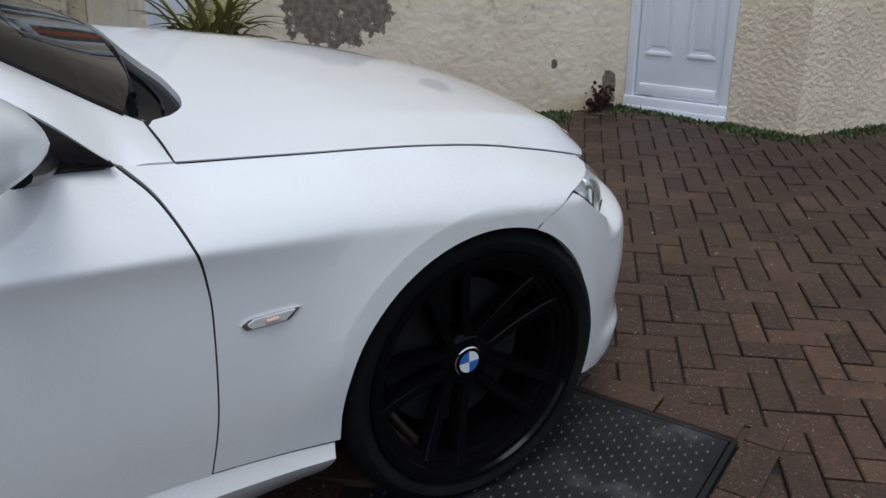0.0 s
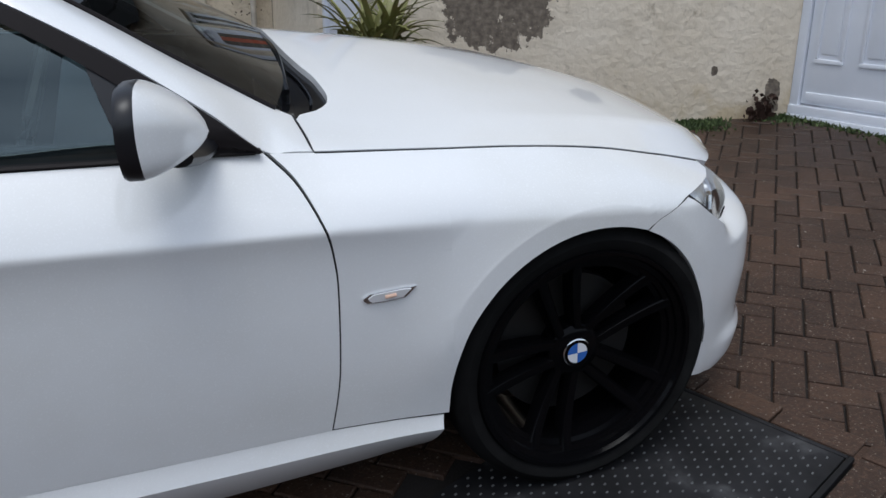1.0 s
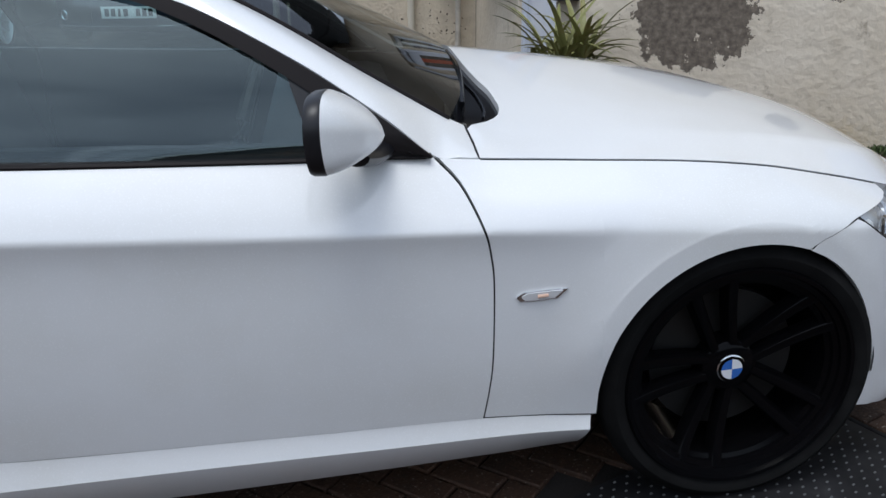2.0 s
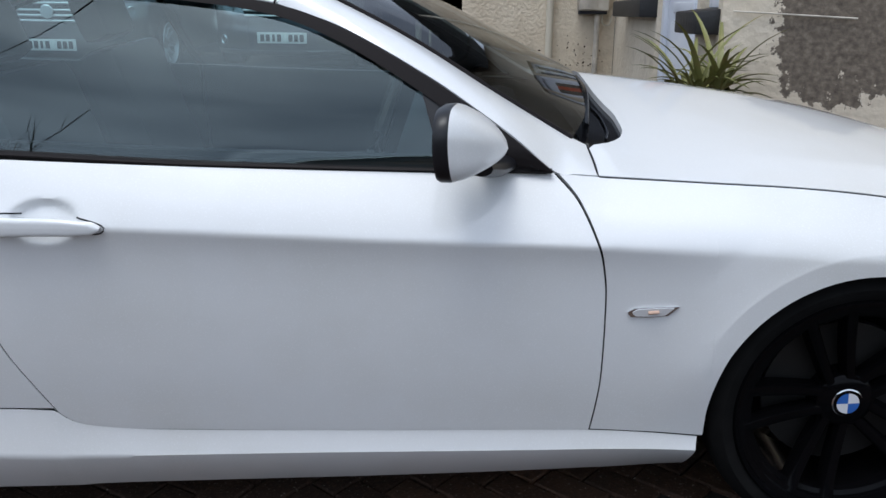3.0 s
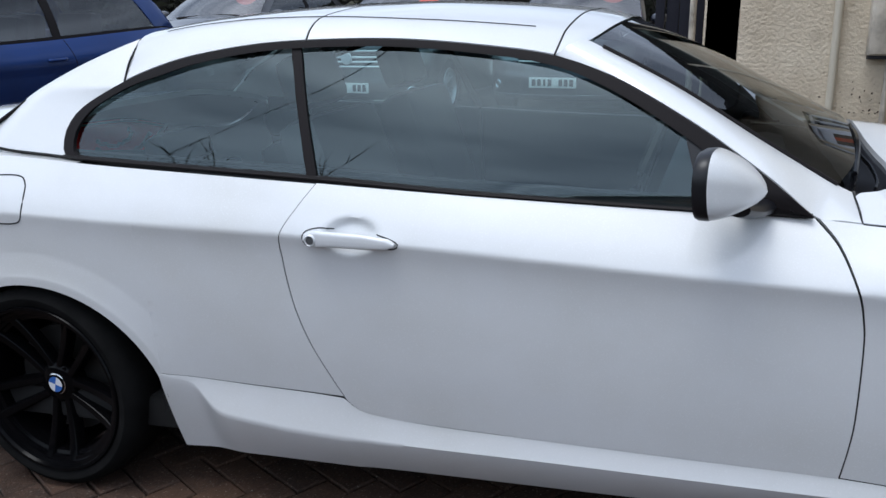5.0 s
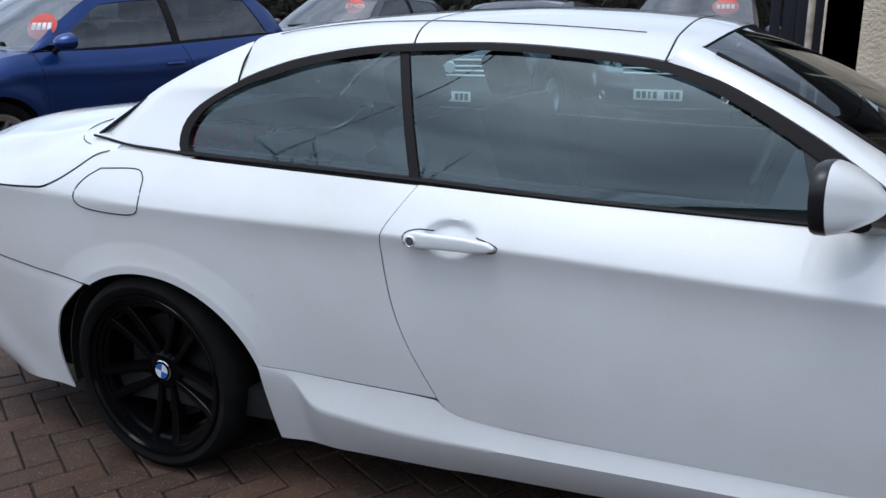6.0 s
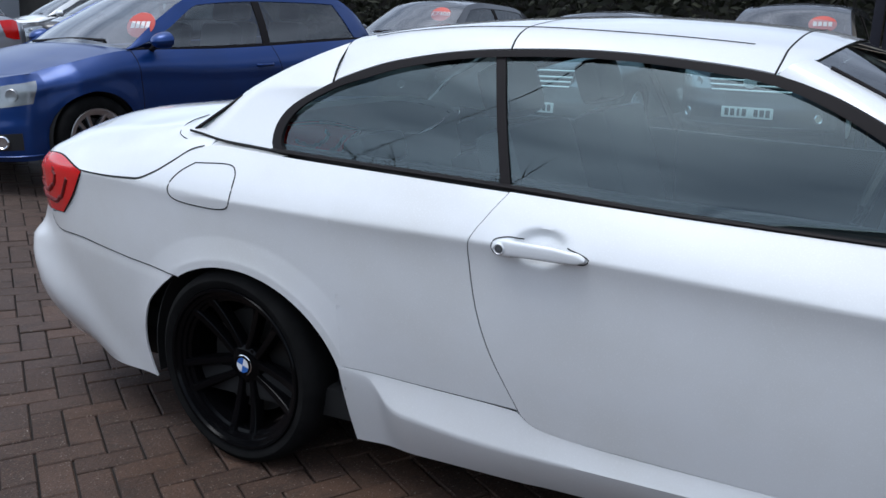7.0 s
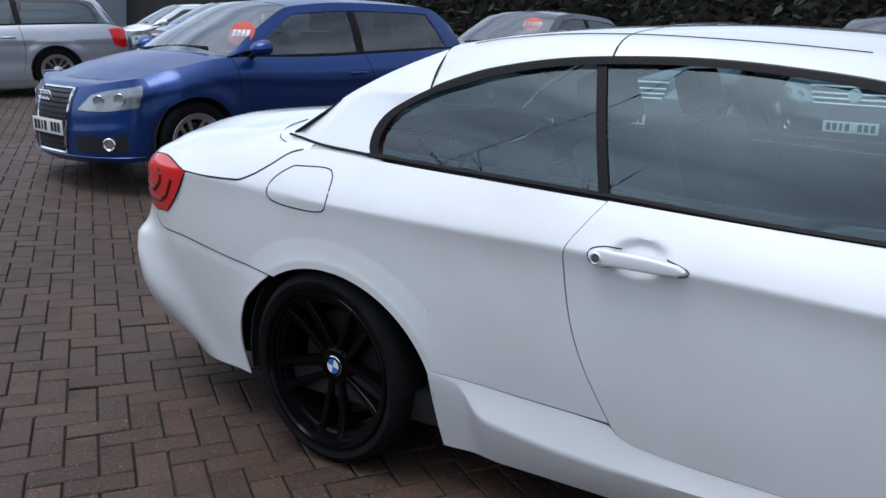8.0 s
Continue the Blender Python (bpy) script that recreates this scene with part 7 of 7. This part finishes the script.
cable = part("overhead_cable", tube(trace([(-13.5, -13.5, 9.1), (-8.2, -9.2, 7.5), (-4.4, -6.0, 6.4), (-1.6, -3.65, 5.6), (0.8, -1.2, 4.9), (3.3, 2.2, 3.9)], 40), 0.008, 5), GAP)
tagged(cable, "black overhead cable across the forecourt", "cable")

# ---------------------------------------------------------------- paving


def drain_plate():
    m = Matrix.Translation((3.377, -1.05, float(ground_z(3.377, -1.05)))) @ Euler((radians(3.04), radians(-3.0), 0)).to_matrix().to_4x4() @ Euler((0, 0, radians(203.0))).to_matrix().to_4x4()
    p = thing("drain_cover", "worn steel chequer-plate drain cover set in the paving", "drain cover", m)
    # local x runs back along the near edge, local y runs towards the camera's far side
    part("plate", box_mesh(0, 0.86, -0.62, 0.0, -0.03, 0.010, bevel=0.004), STEEL, p)
    part("rim", merge(box_mesh(-0.018, 0.89, 0.003, 0.018, -0.03, 0.009, bevel=0.003), box_mesh(-0.018, -0.003, -0.65, 0.003, -0.03, 0.009, bevel=0.003)), STEEL, p)
    for k in range(5):
        part("edge_block", box_mesh(-0.03 + 0.216 * k, 0.18 + 0.216 * k, 0.026, 0.116, -0.04, 0.007, bevel=0.004), PAVER, p, soft=False)
    for k in range(4):
        part("edge_block", box_mesh(-0.116, -0.026, -0.20 - 0.216 * k, 0.01 - 0.216 * k, -0.04, 0.007, bevel=0.004), PAVER, p, soft=False)
    part("edge_block", box_mesh(-0.116, -0.036, 0.026, 0.116, -0.04, 0.007, bevel=0.004), PAVER, p, soft=False)
    stud = bmesh.new()
    for i in range(40):
        for j in range(29):
            if (i + j) % 2:
                continue
            cx, cy = 0.03 + i * 0.0205, -0.03 - j * 0.0205
            ring = [stud.verts.new((cx + dx, cy + dy, 0.0095)) for dx, dy in ((-0.004, -0.0024), (0.004, -0.0024), (0.004, 0.0024), (-0.004, 0.0024))]
            top = [stud.verts.new((cx + dx, cy + dy, 0.0130)) for dx, dy in ((-0.0022, -0.0012), (0.0022, -0.0012), (0.0022, 0.0012), (-0.0022, 0.0012))]
            stud.faces.new(top)
            for k in range(4):
                stud.faces.new((ring[k], ring[(k + 1) % 4], top[(k + 1) % 4], top[k]))
    part("studs", stud, ALLOY_WORN, p, "worn bright studs of the chequer plate", soft=False)


ALLOY_WORN = material("worn_bright_steel", (0.20, 0.20, 0.20), 0.5, 0.8)
drain_plate()


def paving():
    """Herringbone blocks: those near the camera's walk are pieces of their own, the rest one sheet of the same blocks."""
    # the laying changes direction a little under the car
    J = 0.0068
    fields = ((radians(-41.8), 0.0912, (3.6905, -0.7235), (0.0, 1.0), 1.4, 7.2), (radians(-31.3), 0.1082, (-0.952, -1.033), (1.0, 0.5), -11.5, 1.4))
    rnd = random.Random(3)

    def block_mesh(lx, ly):
        bm = bmesh.new()
        hx, hy, c = lx / 2 - J / 2, ly / 2 - J / 2, 0.004
        low = [bm.verts.new((sx * hx, sy * hy, -0.03)) for sx, sy in ((-1, -1), (1, -1), (1, 1), (-1, 1))]
        mid = [bm.verts.new((sx * hx, sy * hy, -c)) for sx, sy in ((-1, -1), (1, -1), (1, 1), (-1, 1))]
        top = [bm.verts.new((sx * (hx - c), sy * (hy - c), 0)) for sx, sy in ((-1, -1), (1, -1), (1, 1), (-1, 1))]
        bm.faces.new(top)
        for a, b in ((low, mid), (mid, top)):
            for k in range(4):
                bm.faces.new((a[k], a[(k + 1) % 4], b[(k + 1) % 4], b[k]))
        return bm

    blocks = [[finish(block_mesh(2 * w, w), PAVER, "block_along", soft=False), finish(block_mesh(w, 2 * w), PAVER, "block_across", soft=False)] for w in (fields[0][1], fields[1][1])]
    pave = thing("block_paving", "brown concrete block paving laid in herringbone, damp and gritty", "paving", kind="structure")
    plate_m = (Matrix.Translation((3.377, -1.05, 0)) @ Euler((0, 0, radians(203.0))).to_matrix().to_4x4()).inverted()
    near, far = [], []
    for field, (turn, W, at, uv, x_lo, x_hi) in enumerate(fields):
      ca, sa = math.cos(turn), math.sin(turn)
      for i in range(-150, 120):
        for j in range(-120, 150):
            # herringbone lattice: each step sets one block along and one across
            u0, v0 = i * 1.0 + j * 2.0, i * 1.0 - j * 2.0
            for kind in (0, 1):
                u, v = (u0 + 1.0, v0 + 0.5) if kind == 0 else (u0 + 0.5 + 0.0, v0 + 2.0)
                u, v = u - uv[0], v - uv[1]
                gx, gy = at[0] + (u * ca - v * sa) * W, at[1] + (u * sa + v * ca) * W
                if not (x_lo < gx <= x_hi and -5.5 < gy < 9.5):
                    continue
                if gy > 2.3 and gx > 1.9:
                    continue
                q = plate_m @ Vector((gx, gy, 0))
                if -0.05 < q.x < 0.93 and -0.68 < q.y < 0.05:
                    continue
                front = 3.0 < gx < 5.0 and -1.6 < gy < 0.9
                rear = -2.3 < gx < -0.2 and -1.7 < gy < -0.3
                (near if front or rear else far).append((gx, gy, kind + 2 * field, turn))
    near.sort(key=lambda b: (b[0] - 3.6) ** 2 + (b[1] + 0.4) ** 2 if b[0] > 1 else (b[0] + 1.0) ** 2 + (b[1] + 0.9) ** 2)
    singles, far = near[:300], far + near[300:]
    slope = lambda x, y: (float(ground_z(x + 0.1, y) - ground_z(x - 0.1, y)) / 0.2, float(ground_z(x, y + 0.1) - ground_z(x, y - 0.1)) / 0.2)  # noqa: E731
    for gx, gy, kind, turn in singles:
        ob = new("paving_block", blocks[kind // 2][kind % 2])
        ob.parent = pave
        sx, sy = slope(gx, gy)
        ob.matrix_basis = Matrix.Translation((gx, gy, float(ground_z(gx, gy)) + rnd.gauss(0, 0.0016))) @ Vector((0, 0, 1)).rotation_difference(Vector((-sx, -sy, 1))).to_matrix().to_4x4() @ Euler((rnd.gauss(0, 0.008), rnd.gauss(0, 0.008), turn + rnd.gauss(0, 0.006))).to_matrix().to_4x4()
    verts, faces = [], []
    shapes = [[tuple(v.co) for v in m.vertices] for m in blocks[0] + blocks[1]]
    polys = [[tuple(p.vertices) for p in m.polygons] for m in blocks[0] + blocks[1]]
    for gx, gy, kind, turn in far:
        b0 = len(verts)
        z = float(ground_z(gx, gy)) + rnd.gauss(0, 0.0016)
        sx, sy = slope(gx, gy)
        sx, sy, t = sx + rnd.gauss(0, 0.008), sy + rnd.gauss(0, 0.008), turn + rnd.gauss(0, 0.006)
        ct, st = math.cos(t), math.sin(t)
        for x, y, h in shapes[kind]:
            wx, wy = x * ct - y * st, x * st + y * ct
            verts.append((gx + wx, gy + wy, z + h + sx * wx + sy * wy))
        faces += [tuple(b0 + k for k in p) for p in polys[kind]]
    mesh = bpy.data.meshes.new("far_blocks")
    mesh.from_pydata(verts, [], faces)
    mesh.materials.append(PAVER)
    ob = part("far_blocks", mesh, PAVER, pave)
    tagged(ob, kind="stuff")


paving()


def litter():
    """Grit, leaf scraps and paint flakes lying on the blocks."""
    rnd = random.Random(21)
    flakes, scraps = bmesh.new(), bmesh.new()
    for k in range(420):
        if k < 260:
            x, y = rnd.uniform(3.9, 6.0), rnd.uniform(-0.6, 1.5)
        elif k < 400:
            x, y = rnd.uniform(3.3, 5.2), rnd.uniform(-1.5, 0.4)
        else:
            x, y = rnd.uniform(-3.0, -0.3), rnd.uniform(-1.6, 0.6)
        if y > 2.17 - 0.229 * (x - 3.27) - 0.06:
            continue
        c = Vector((x, y, float(ground_z(x, y)) + 0.004))
        s, a = rnd.uniform(0.002, 0.007), rnd.uniform(0, 6.28)
        d, e = Vector((math.cos(a), math.sin(a), rnd.uniform(-0.3, 0.3))) * s, Vector((-math.sin(a), math.cos(a), rnd.uniform(-0.3, 0.3))) * s * rnd.uniform(0.4, 0.9)
        bm = flakes if rnd.random() < 0.45 else scraps
        bm.faces.new([bm.verts.new(v) for v in (c - d, c - e * 0.8, c + d, c + e)])
    tagged(part("paint_flakes", flakes, FLAKE, soft=False), "pale paint flakes and grit on the paving", "debris", kind="stuff")
    tagged(part("leaf_scraps", scraps, DEAD, soft=False), "dark leaf scraps on the paving", "debris", kind="stuff")


FLAKE = material("pale_paint_flake", (0.30, 0.27, 0.23), 0.8)
litter()
